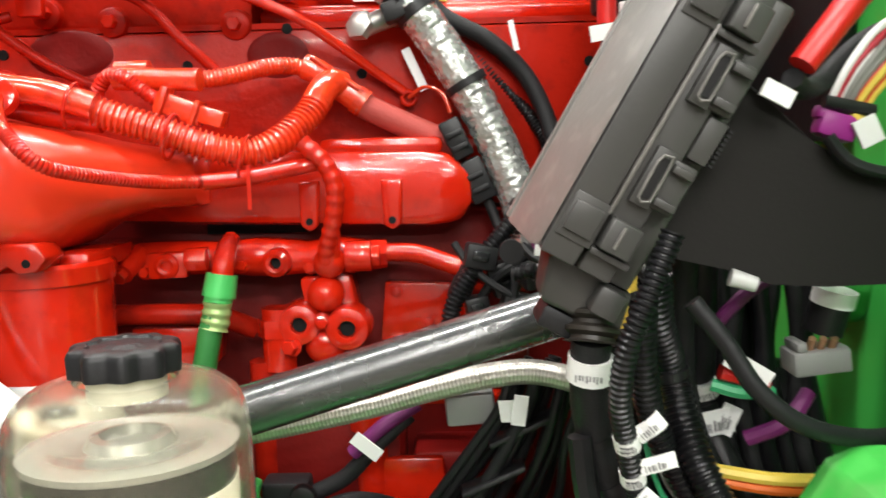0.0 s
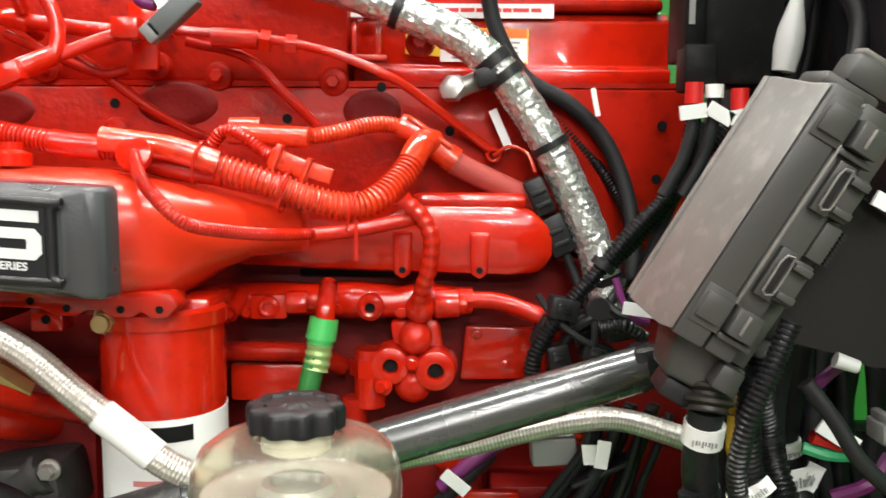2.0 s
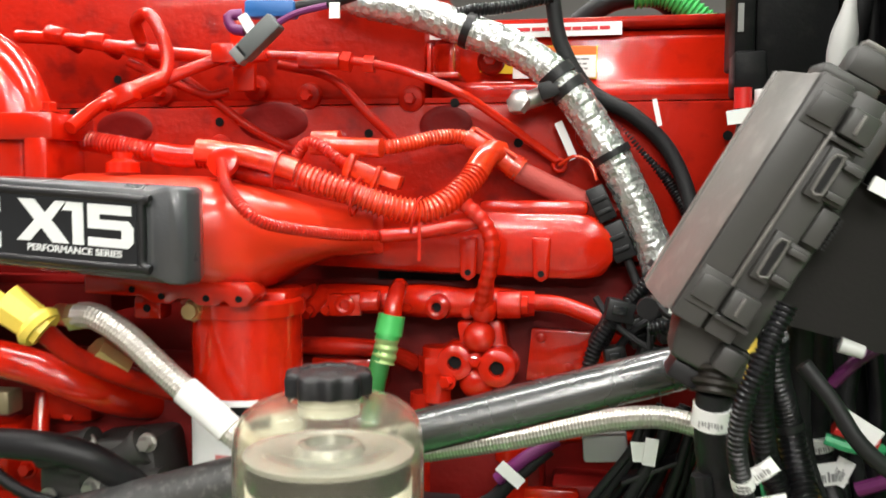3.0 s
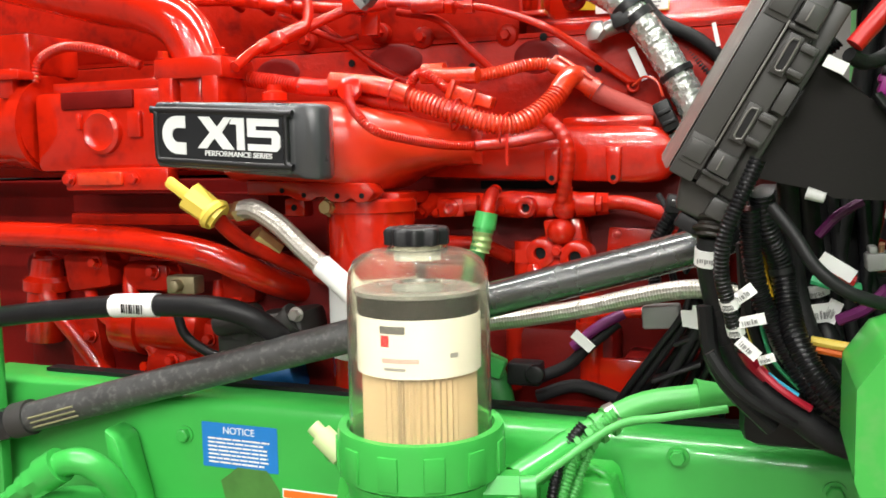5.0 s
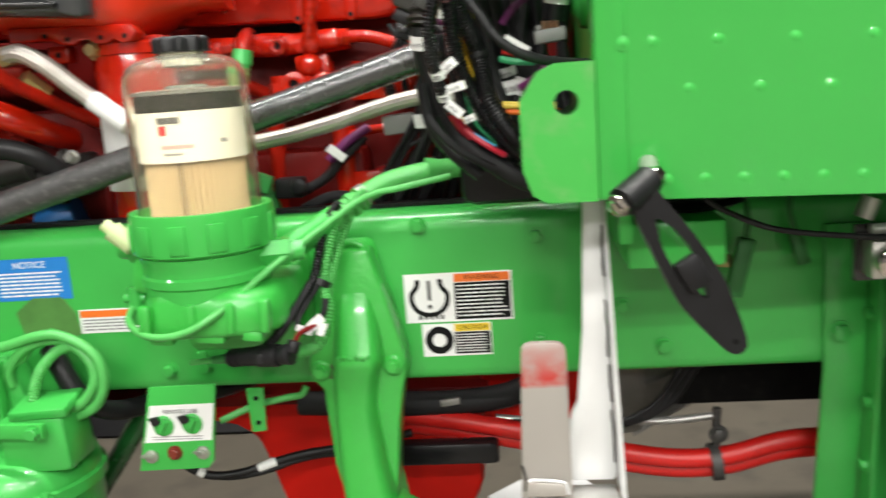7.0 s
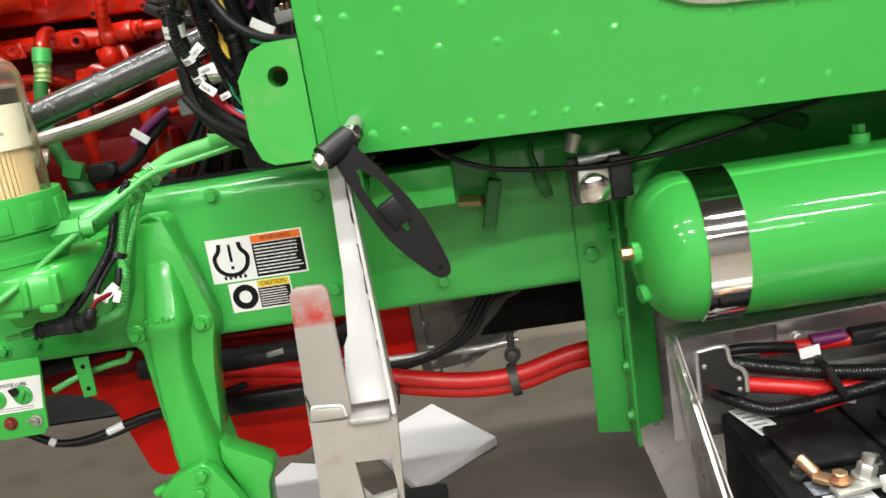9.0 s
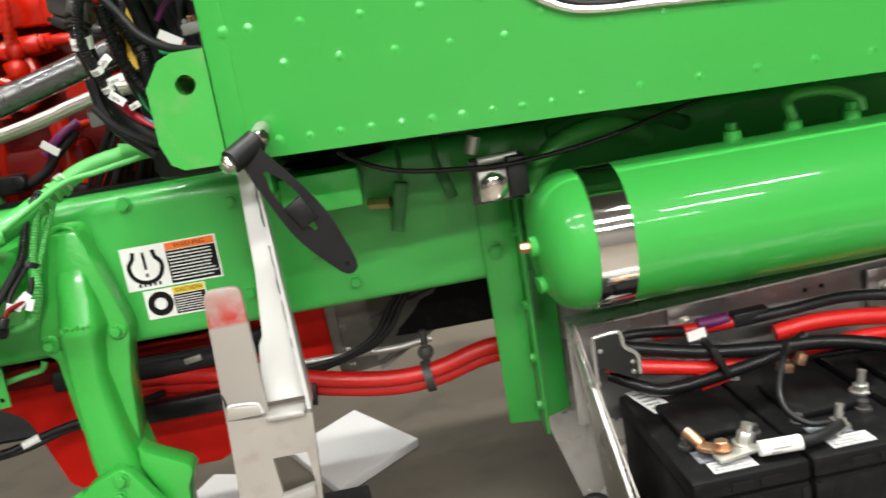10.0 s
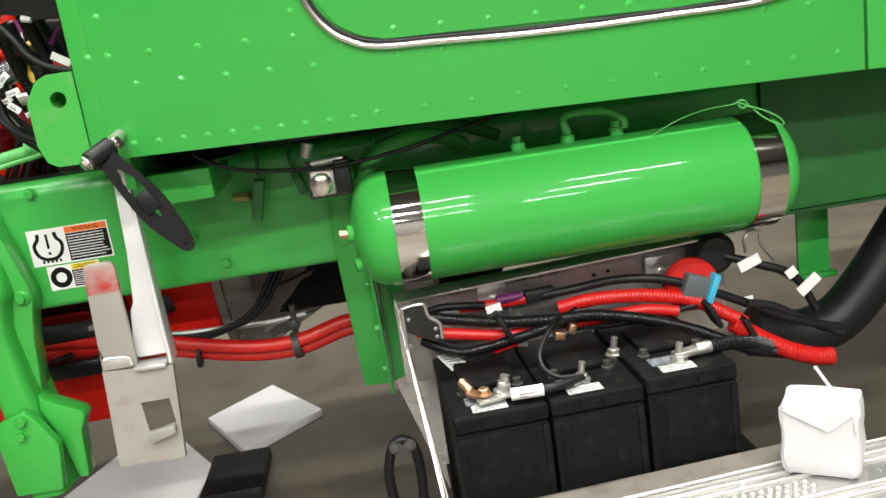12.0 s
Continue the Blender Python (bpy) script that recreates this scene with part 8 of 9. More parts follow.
part("black_lead", Shape().tube([(0.222, 0.652, 1.640), (0.236, 0.668, 1.634), (0.254, 0.686, 1.640), (0.285, 0.70, 1.665), (0.32, 0.715, 1.68)], 0.0070), TAPE, wr)

# harness that drops from the fuse box
def wrap(pts, r, parent, label=""):
    """A printed paper sleeve round a cable, with rows of bars on its near side."""
    t_ = part("tag", Shape().tube(pts, r, 16), WHITE, parent, label)
    a, b = Vector(pts[0]), Vector(pts[-1])
    d = (b - a).normalized()
    nrm = (Vector((-0.15, -1, 0.1)) - d * Vector((-0.15, -1, 0.1)).dot(d)).normalized()
    m = Matrix.Translation((a + b) / 2 + nrm * (r - 0.0002)) @ Matrix((d, nrm.cross(d), nrm)).transposed().to_4x4()
    s = Shape()
    for k in range(8):
        s.box((-0.0008, -r * 0.6 + r * 0.15 * k, 0), (0.0030 if k % 3 else 0.0045, -r * 0.6 + r * (0.15 * k + 0.07 + 0.03 * (k % 2)), 0.0006), m)
    part("print", s, GREY_INK, t_)


def flag(at, w, h, tilt, parent, turn_=0, seed=1):
    """A folded paper flag with print, slightly creased."""
    m = pose(*at, 0, tilt, turn_)
    n, v, f = 4, [], []
    rnd = random.Random(seed)
    for i in range(n + 1):
        x, d = w * (i / n - 0.5), rnd.uniform(-0.0012, 0.0012)
        v += [m @ Vector((x, d - 0.0006, -h / 2)), m @ Vector((x, d - 0.0006, h / 2)), m @ Vector((x, d + 0.0006, h / 2)), m @ Vector((x, d + 0.0006, -h / 2))]
    for i in range(n):
        for k in range(4):
            f.append((4 * i + k, 4 * i + (k + 1) % 4, 4 * i + 4 + (k + 1) % 4, 4 * i + 4 + k))
    f += [(3, 2, 1, 0), (4 * n, 4 * n + 1, 4 * n + 2, 4 * n + 3)]
    t_ = part("tag", Shape().add(v, f), WHITE, parent, angle=20)
    s = Shape()
    for k in range(7):
        s.box((w * (-0.38 + 0.09 * k), -0.0026, -h * 0.30), (w * (-0.35 + 0.09 * k + 0.02 * (k % 3)), -0.0019, h * (0.05 if k % 4 else 0.15)), m)
    part("print", s, GREY_INK, t_)


tr = thing("main_harness", (0.15, 0.68, 1.25), "thick black taped harness with white tags below the fuse box", "cable")
part("bellows", Shape().tube([(0.112, 0.695, 1.522), (0.108, 0.690, 1.497), (0.104, 0.683, 1.470)], 0.0200, 18, 0.011, 0.0048), surf("brown_black_rubber", (0.022, 0.018, 0.014), 0.45), tr, "ribbed rubber boot")
part("trunk", Shape().tube([(0.104, 0.684, 1.472), (0.103, 0.690, 1.446), (0.108, 0.708, 1.410), (0.117, 0.716, 1.372), (0.133, 0.722, 1.337), (0.156, 0.720, 1.310), (0.190, 0.716, 1.286), (0.228, 0.718, 1.262), (0.31, 0.74, 1.24)], 0.0140, 14, skin=crinkle(9, 0.0005), step=0.012), TAPE, tr)
wrap([(0.104, 0.686, 1.461), (0.1035, 0.688, 1.4525), (0.103, 0.690, 1.444)], 0.0158, tr, "white barcode sleeve")
part("front_loom", Shape().tube([(0.147, 0.640, 1.548), (0.132, 0.636, 1.512), (0.119, 0.637, 1.477), (0.116, 0.646, 1.440), (0.1225, 0.658, 1.409), (0.1285, 0.668, 1.382), (0.136, 0.680, 1.362)], 0.0078, 12, 0.0042, 0.0013), LOOM, tr)
wrap([(0.1215, 0.657, 1.415), (0.1240, 0.661, 1.405)], 0.0088, tr)
wrap([(0.1275, 0.667, 1.388), (0.1297, 0.671, 1.378)], 0.0088, tr)
flag((0.137, 0.655, 1.420), 0.021, 0.012, -38, tr, 0, 2)
flag((0.144, 0.662, 1.393), 0.025, 0.011, -14, tr, 0, 3)
flag((0.141, 0.660, 1.366), 0.024, 0.012, 42, tr, 0, 4)
flag((0.158, 0.680, 1.352), 0.016, 0.009, -20, tr, 0, 8)
part("rear_loom", Shape().tube([(0.150, 0.70, 1.515), (0.155, 0.715, 1.48), (0.168, 0.735, 1.445), (0.173, 0.738, 1.425), (0.178, 0.725, 1.398), (0.185, 0.702, 1.370), (0.205, 0.690, 1.335), (0.235, 0.690, 1.305), (0.28, 0.71, 1.28)], 0.0125, 12, 0.0050, 0.0018), LOOM, tr)
part("big_loom", Shape().tube([(0.140, 0.690, 1.500), (0.142, 0.700, 1.456), (0.150, 0.712, 1.413), (0.166, 0.716, 1.375), (0.188, 0.712, 1.335), (0.215, 0.705, 1.305), (0.26, 0.72, 1.275)], 0.0105, 12, 0.0050, 0.0018), LOOM, tr)
part("side_lead", Shape().tube([(0.186, 0.715, 1.545), (0.194, 0.745, 1.500), (0.202, 0.772, 1.450), (0.206, 0.788, 1.420), (0.212, 0.790, 1.390), (0.220, 0.770, 1.355), (0.245, 0.745, 1.320), (0.29, 0.73, 1.295)], 0.0122, 12), RUBBER, tr)
part("side_lead", Shape().tube([(0.172, 0.705, 1.545), (0.177, 0.73, 1.500), (0.182, 0.755, 1.450), (0.190, 0.765, 1.400), (0.205, 0.755, 1.355), (0.24, 0.745, 1.31)], 0.0105, 12), TAPE, tr)
wrap([(0.2055, 0.785, 1.414), (0.209, 0.787, 1.401)], 0.0135, tr)
flag((0.210, 0.762, 1.386), 0.034, 0.020, -8, tr, 10, 5)
flag((0.222, 0.765, 1.388), 0.014, 0.024, 22, tr, -10, 6)
part("yellow_tape", Shape().tube([(0.160, 0.755, 1.478), (0.154, 0.765, 1.458), (0.150, 0.768, 1.440), (0.151, 0.760, 1.420), (0.158, 0.750, 1.400)], 0.0085, 10), YELLOW_TAPE, tr, "yellow taped wires")
for k, (pts, mm, rr) in enumerate((
    ([(0.134, 0.676, 1.366), (0.139, 0.692, 1.352), (0.147, 0.705, 1.338), (0.158, 0.712, 1.326)], PINK, 0.0065),
    ([(0.156, 0.735, 1.405), (0.162, 0.725, 1.378), (0.175, 0.715, 1.352), (0.198, 0.705, 1.332)], WIRE_GREEN, 0.0026),
    ([(0.153, 0.738, 1.402), (0.158, 0.730, 1.375), (0.170, 0.722, 1.347), (0.195, 0.712, 1.325)], GREY_WIRE, 0.0026),
    ([(0.150, 0.740, 1.40), (0.154, 0.732, 1.37), (0.165, 0.726, 1.34), (0.190, 0.716, 1.315)], WIRE_GREEN, 0.0022),
    ([(0.160, 0.708, 1.330), (0.172, 0.702, 1.322), (0.188, 0.700, 1.312)], CYAN, 0.0030),
    ([(0.150, 0.70, 1.338), (0.164, 0.696, 1.325), (0.182, 0.694, 1.312), (0.20, 0.70, 1.30)], PINK, 0.0040),
    ([(0.105, 0.66, 1.36), (0.122, 0.66, 1.335), (0.145, 0.67, 1.312), (0.185, 0.69, 1.285)], TAPE, 0.006),
    ([(0.098, 0.70, 1.40), (0.105, 0.70, 1.35), (0.125, 0.70, 1.315), (0.165, 0.705, 1.275)], RUBBER, 0.009),
    ([(0.16, 0.77, 1.46), (0.165, 0.78, 1.40), (0.185, 0.77, 1.34), (0.23, 0.755, 1.29)], TAPE, 0.012),
    ([(0.135, 0.76, 1.46), (0.140, 0.765, 1.40), (0.160, 0.76, 1.34), (0.21, 0.75, 1.28)], RUBBER, 0.010))):
    part("wire", Shape().tube(pts, rr, 8), mm, tr)
for k, (a, b, r) in enumerate((((0.1105, 0.711, 1.400), (0.112, 0.713, 1.394), 0.0150), ((0.121, 0.718, 1.362), (0.124, 0.719, 1.356), 0.0150), ((0.1705, 0.738, 1.436), (0.172, 0.738, 1.430), 0.0135), ((0.2095, 0.79, 1.395), (0.211, 0.79, 1.390), 0.0135))):
    part("cable_tie", Shape().rod(a, b, r, seg=18), BLACK, tr)
rt = thing("firewall_wiring", (0.26, 0.70, 1.38), "loose wires and grey copper connector by the firewall", "cable")
part("connector", Shape().obox((0.266, 0.712, 1.449), (0.040, 0.030, 0.017), (0, -6, 0)).obox((0.252, 0.712, 1.459), (0.008, 0.026, 0.008), (0, -6, 0)).obox((0.281, 0.712, 1.456), (0.008, 0.026, 0.008), (0, -6, 0)), GREY, rt, "grey multi-pin connector", bevel=0.0025)
part("boot_label", Shape().tube([(0.276, 0.7105, 1.488), (0.278, 0.709, 1.499)], 0.0150, 16), WHITE, rt, "white printed label round the boot")
for k in range(6):
    x0 = 0.222 + 0.014 * k
    part("cable", Shape().tube([(x0 - 0.01, 0.80 + 0.01 * (k % 2), 1.56), (x0, 0.79, 1.50), (x0 + 0.006 * (-1) ** k, 0.785, 1.44), (x0 + 0.004, 0.78, 1.38), (x0 + 0.02, 0.775, 1.31)], 0.0062 + 0.001 * (k % 3), 10), (RUBBER, TAPE, LOOM)[k % 3], rt)
for k in range(3):
    part("pin", Shape().rod((0.259 + 0.0075 * k, 0.706, 1.457), (0.259 + 0.0075 * k, 0.700, 1.466), 0.0026), COPPER, rt)
part("connector_boot", Shape().rod((0.272, 0.715, 1.468), (0.278, 0.71, 1.498), 0.014), RUBBER, rt)
part("thin_cable", Shape().tube([(0.159, 0.64, 1.505), (0.179, 0.635, 1.479), (0.197, 0.63, 1.451), (0.224, 0.63, 1.429), (0.262, 0.64, 1.416), (0.31, 0.66, 1.41)], 0.0062), RUBBER, rt)
for k, (pts, mm, rr) in enumerate((([(0.205, 0.74, 1.47), (0.222, 0.735, 1.490), (0.245, 0.74, 1.505)], PURPLE, 0.005), ([(0.20, 0.735, 1.425), (0.22, 0.73, 1.42), (0.245, 0.735, 1.418)], WIRE_GREEN, 0.005), ([(0.225, 0.73, 1.385), (0.25, 0.72, 1.40), (0.27, 0.73, 1.42)], PURPLE, 0.006), ([(0.20, 0.72, 1.365), (0.235, 0.71, 1.362), (0.27, 0.71, 1.360)], YELLOW, 0.005), ([(0.205, 0.72, 1.356), (0.24, 0.71, 1.353), (0.275, 0.71, 1.352)], ORANGE_INK, 0.004), ([(0.205, 0.73, 1.436), (0.225, 0.73, 1.430), (0.24, 0.73, 1.425)], RED_CABLE, 0.006))):
    part("wire", Shape().tube(pts, rr, 8), mm, rt)
part("yellow_cable", Shape().tube([(0.160, 0.80, 1.50), (0.148, 0.795, 1.455), (0.141, 0.79, 1.41), (0.143, 0.79, 1.38), (0.151, 0.79, 1.344), (0.165, 0.80, 1.31)], 0.0095, 12), YELLOW, rt, "yellow cable")
part("tag", Shape().obox((0.222, 0.72, 1.440), (0.036, 0.003, 0.014), (0, 32, 0)), WHITE, rt)
# Black blocks added to fill the dark space behind the wires.
part("dark_filler", Shape().box((0.232, 0.785, 1.28), (0.300, 0.82, 1.425)), RUBBER, rt, bevel=0.01)
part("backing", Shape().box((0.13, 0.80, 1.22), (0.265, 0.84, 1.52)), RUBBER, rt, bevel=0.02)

# ---- under the cab: batteries and cables ----
# Near-black for the tray's shelf and the channel's web.
TRAY_BLACK = surf("tray_black", (0.010, 0.010, 0.010), 0.5)
tray = thing("battery_tray", (1.1, 0.5, 0.5), "bare aluminium battery box with a bolted back plate", "battery box")
part("back_plate", Shape().hull_loft([[(0.755, 0.700, 0.70), (1.45, 0.713, 0.70), (1.45, 0.716, 0.70), (0.755, 0.703, 0.70)], [(0.755, 0.700, 0.885), (1.45, 0.713, 0.908), (1.45, 0.716, 0.908), (0.755, 0.703, 0.885)]]), ALU_SHEET, tray, "bare aluminium back plate")
part("top_edge", Shape().hull_loft([[(0.755, 0.655, 0.886), (0.755, 0.72, 0.886), (0.755, 0.72, 0.890), (0.755, 0.655, 0.890)], [(1.50, 0.665, 0.914), (1.50, 0.73, 0.914), (1.50, 0.73, 0.918), (1.50, 0.665, 0.918)]]), ALU_SHEET, tray)
for bx in (0.955, 1.305):
    part("stiffener", Shape().box((bx - 0.03, 0.690, 0.80), (bx + 0.03, 0.698, 0.885)), ALU_SHEET, tray, bevel=0.002)
    part("bolt", Shape().hexbolt((bx, 0.690, 0.852), (0, -1, 0), 0.009, 0.010), STEEL, tray)
for bx, bz in ((1.17, 0.865), (1.20, 0.868)):
    part("hole", Shape().lathe([(0.004, 0), (0.004, 0.001)], pose(bx, 0.702, bz, 90), 10), INK, tray)
part("side_arm", Shape().hull_loft([[(0.757, 0.66, 0.885), (0.763, 0.66, 0.885), (0.763, 0.69, 0.885), (0.757, 0.69, 0.885)], [(0.800, 0.30, 0.42), (0.806, 0.30, 0.42), (0.806, 0.69, 0.42), (0.800, 0.69, 0.42)]]), ALU_SHEET, tray)
part("side_lip", Shape().hull_loft([[(0.757, 0.640, 0.90), (0.7595, 0.640, 0.90), (0.7595, 0.65, 0.90), (0.757, 0.65, 0.90)], [(0.810, 0.285, 0.45), (0.8125, 0.285, 0.45), (0.8125, 0.295, 0.45), (0.810, 0.295, 0.45)]]), ALU_DULL, tray)
part("channel_end", Shape().tube([(0.768, 0.57, 0.83), (0.768, 0.57, 0.896), (0.772, 0.57, 0.902), (0.806, 0.57, 0.905), (0.812, 0.57, 0.898), (0.816, 0.57, 0.878), (0.834, 0.57, 0.862), (0.836, 0.57, 0.83)], 0.0035, 8), ALU_SHEET, tray)
for bx, by, bz in ((0.762, 0.652, 0.870), (0.772, 0.600, 0.815)):
    part("lip_bolt", Shape().hexbolt((bx, by, bz), (-0.6, -0.8, 0), 0.006, 0.006), STEEL, tray)
for bx, bz in ((0.778, 0.878), (0.826, 0.852), (0.826, 0.836)):
    part("rivet", Shape().lathe([(0.004, 0), (0.0035, 0.002), (0.001, 0.003)], pose(bx, 0.571, bz, 90), 10), STEEL, tray)
part("channel_web", Shape().plate([(0.768, 0.855), (0.768, 0.896), (0.773, 0.902), (0.806, 0.905), (0.812, 0.898), (0.816, 0.878), (0.834, 0.862), (0.836, 0.826), (0.830, 0.822)], 0.571, 0.574), TRAY_BLACK, tray)
part("outer_sheet", Shape().plate([(0.720, 0.885), (0.860, 0.885), (0.915, 0.330), (0.815, 0.335), (0.787, 0.430), (0.7349, 0.607), (0.727, 0.650)], 0.905, 0.909), ALU_SHEET, tray, "bare aluminium side sheet")
part("floor_shelf", Shape().box((0.81, 0.30, 0.495), (1.42, 0.70, 0.505)), TRAY_BLACK, tray)
part("front_ledge", Shape().hull_loft([[(0.82, 0.276, 0.50), (0.82, 0.334, 0.50), (0.82, 0.334, 0.600), (0.82, 0.276, 0.597)], [(1.45, 0.288, 0.50), (1.45, 0.336, 0.50), (1.45, 0.336, 0.624), (1.45, 0.288, 0.621)]]), surf("grimy_aluminium", (0.20, 0.18, 0.155), 0.45, 0.3, 0, 0.25, 10, 0.1, 120, dirt=(0.10, 0.085, 0.07), dirt_amt=0.6), tray, "dull aluminium front ledge")


def battery(x, y, z, yaw, hgt):
    b = thing("battery", (x, y, z), "black truck battery with white labels and lead posts on top", "battery", "batteries in the box")
    m = pose(x, y, z, 0, 0, yaw)
    w, d = 0.158, 0.30
    part("case", Shape().box((0, 0, 0), (w, d, hgt - 0.03), m), BATT, b, bevel=0.004)
    part("lid", Shape().box((-0.002, -0.002, hgt - 0.029), (w + 0.002, d + 0.002, hgt), m), BATT, b, bevel=0.006)
    part("vent_cover", Shape().box((0.03, 0.10, hgt), (w - 0.03, 0.22, hgt + 0.012), m), BATT, b, bevel=0.004)
    for hx in (0.05, 0.09):
        part("lid_notch", Shape().box((hx, -0.004, hgt - 0.022), (hx + 0.03, 0.004, hgt - 0.010), m), INK, b)
    ribs = Shape()
    for j in range(5):
        ribs.box((0.014 + 0.0042 * j, -0.0006, 0.06), (0.0158 + 0.0042 * j, 0.003, hgt - 0.05), m)
    part("moulded_ribs", ribs, BATT, b)
    part("front_groove", Shape().box((0.003, -0.0026, hgt - 0.034), (w - 0.003, 0.002, hgt - 0.0305), m), INK, b)
    for hx in (0.0, w - 0.012):
        part("corner_post", Shape().box((hx, -0.0022, 0.0), (hx + 0.012, 0.004, hgt - 0.036), m), BATT, b, bevel=0.0012)
    lab = part("label", Shape().box((0.035, 0.012, hgt), (0.095, 0.040, hgt + 0.0012), m), surf("worn_battery_label", (0.5, 0.5, 0.5), 0.5, 0, 0, 0.3, 60, 0.05, dirt=(0.06, 0.06, 0.07), dirt_amt=0.9), b, "worn white printed label")
    part("label_patch", Shape().box((0.028, 0.044, hgt), (0.082, 0.078, hgt + 0.0011), m), surf("dark_battery_label", (0.10, 0.11, 0.13), 0.5, 0, 0, 0.6, 70, 0.05, dirt=(0.45, 0.45, 0.48), dirt_amt=0.8), b, "dark printed label")
    dark = Shape()
    for j in range(3):
        dark.box((0.040, 0.016 + 0.008 * j, hgt + 0.0012), (0.090 - 0.010 * (j % 2), 0.019 + 0.008 * j, hgt + 0.0016), m)
    part("print", dark, GREY_INK, lab)
    for px in (0.03, w - 0.03):
        part("post", Shape().lathe([(0.011, 0), (0.011, 0.004), (0.0075, 0.005), (0.007, 0.014)], m @ pose(px, 0.095, hgt), 14), CAST_DARK, b)
    return b


battery(0.822, 0.334, 0.505, 1.5, 0.266)
battery(0.986, 0.336, 0.507, 1.5, 0.266)
battery(1.152, 0.342, 0.530, 1.5, 0.250)
lugs = thing("copper_cable_lug", (0.87, 0.39, 0.777), "copper cable lugs and nuts with white sleeve on the battery", "cable lug")
part("lug", Shape().obox((0.880, 0.388, 0.782), (0.055, 0.022, 0.007), (0, 8, -30)).rod((0.862, 0.405, 0.785), (0.848, 0.424, 0.800), 0.0085), COPPER, lugs, bevel=0.002)
part("plated_lug", Shape().obox((0.898, 0.372, 0.781), (0.060, 0.022, 0.006), (0, -3, 8)), STEEL, lugs, bevel=0.002)
part("nut", Shape().hexbolt((0.882, 0.382, 0.786), (0, 0, 1), 0.010, 0.012), COPPER, lugs)
part("nut", Shape().hexbolt((0.914, 0.388, 0.780), (0.3, 0, 1), 0.012, 0.022).rod((0.919, 0.388, 0.800), (0.922, 0.388, 0.812), 0.008), STEEL, lugs)
part("white_sleeve", Shape().rod((0.925, 0.362, 0.786), (0.980, 0.358, 0.787), 0.0105), WHITE, lugs)
part("print", Shape().box((0.938, 0.3502, 0.782), (0.972, 0.3515, 0.784)).box((0.938, 0.3490, 0.788), (0.966, 0.3505, 0.790)), GREY_INK, lugs)
part("black_end", Shape().tube([(0.980, 0.358, 0.787), (1.005, 0.362, 0.786), (1.03, 0.375, 0.784), (1.055, 0.395, 0.780)], 0.0085), RUBBER, lugs)
for bx, by, bz in ((1.056, 0.402, 0.773), (1.228, 0.395, 0.780), (1.14, 0.49, 0.773)):
    part("terminal", Shape().hexbolt((bx, by, bz), (0, 0, 1), 0.012, 0.012).rod((bx, by, bz + 0.008), (bx + 0.004, by, bz + 0.033), 0.006), STEEL, lugs)
part("flat_lug", Shape().obox((1.045, 0.385, 0.778), (0.034, 0.014, 0.004), (0, 4, 40)), STEEL, lugs, bevel=0.001)
part("plated_lug", Shape().obox((1.255, 0.400, 0.792), (0.070, 0.022, 0.012), (0, -4, 4)).rod((1.262, 0.400, 0.793), (1.290, 0.401, 0.794), 0.0115), STEEL, lugs, bevel=0.003)
part("corrugated_lead", Shape().tube([(1.288, 0.401, 0.794), (1.33, 0.41, 0.790), (1.38, 0.425, 0.776), (1.42, 0.46, 0.75)], 0.0125, 12, 0.006, 0.0024), LOOM, lugs)
part("loop_lead", Shape().tube([(1.06, 0.55, 0.845), (1.03, 0.50, 0.84), (0.998, 0.45, 0.82), (0.995, 0.42, 0.800), (1.015, 0.40, 0.787), (1.045, 0.40, 0.783)], 0.0045), RUBBER, lugs)
for k, (tx, ty, w, d, yaw) in enumerate(((0.850, 0.590, 0.042, 0.085, 18), (0.886, 0.530, 0.026, 0.024, 30), (0.985, 0.60, 0.034, 0.018, -20))):
    tl = thing("torn_paper_label", (tx, ty, 0.772), "torn white paper label on the battery top", "label", "loose labels")
    lm = pose(tx, ty, 0.7745 + 0.004 * k, 4, 6, yaw)
    part("paper", Shape().add([lm @ Vector(p) for z in (-0.0007, 0.0007) for p in ((-w / 2, -d / 2, z), (w * 0.42, -d / 2, z), (w / 2, -d * 0.1, z), (w * 0.38, d / 2, z), (-w * 0.44, d * 0.44, z))], [(4, 3, 2, 1, 0), (5, 6, 7, 8, 9), (0, 1, 6, 5), (1, 2, 7, 6), (2, 3, 8, 7), (3, 4, 9, 8), (4, 0, 5, 9)]), WHITE, tl)
    rows = Shape()
    for j in range(5):
        rows.box((-w * 0.36, d * (-0.36 + 0.15 * j), 0.0007), (w * (0.30 - 0.08 * (j % 2)), d * (-0.30 + 0.15 * j), 0.0011), lm)
    part("print", rows, GREY_INK, tl)
cab_ = thing("battery_cables", (1.1, 0.58, 0.75), "red and black battery cables tied together over the batteries", "cable")
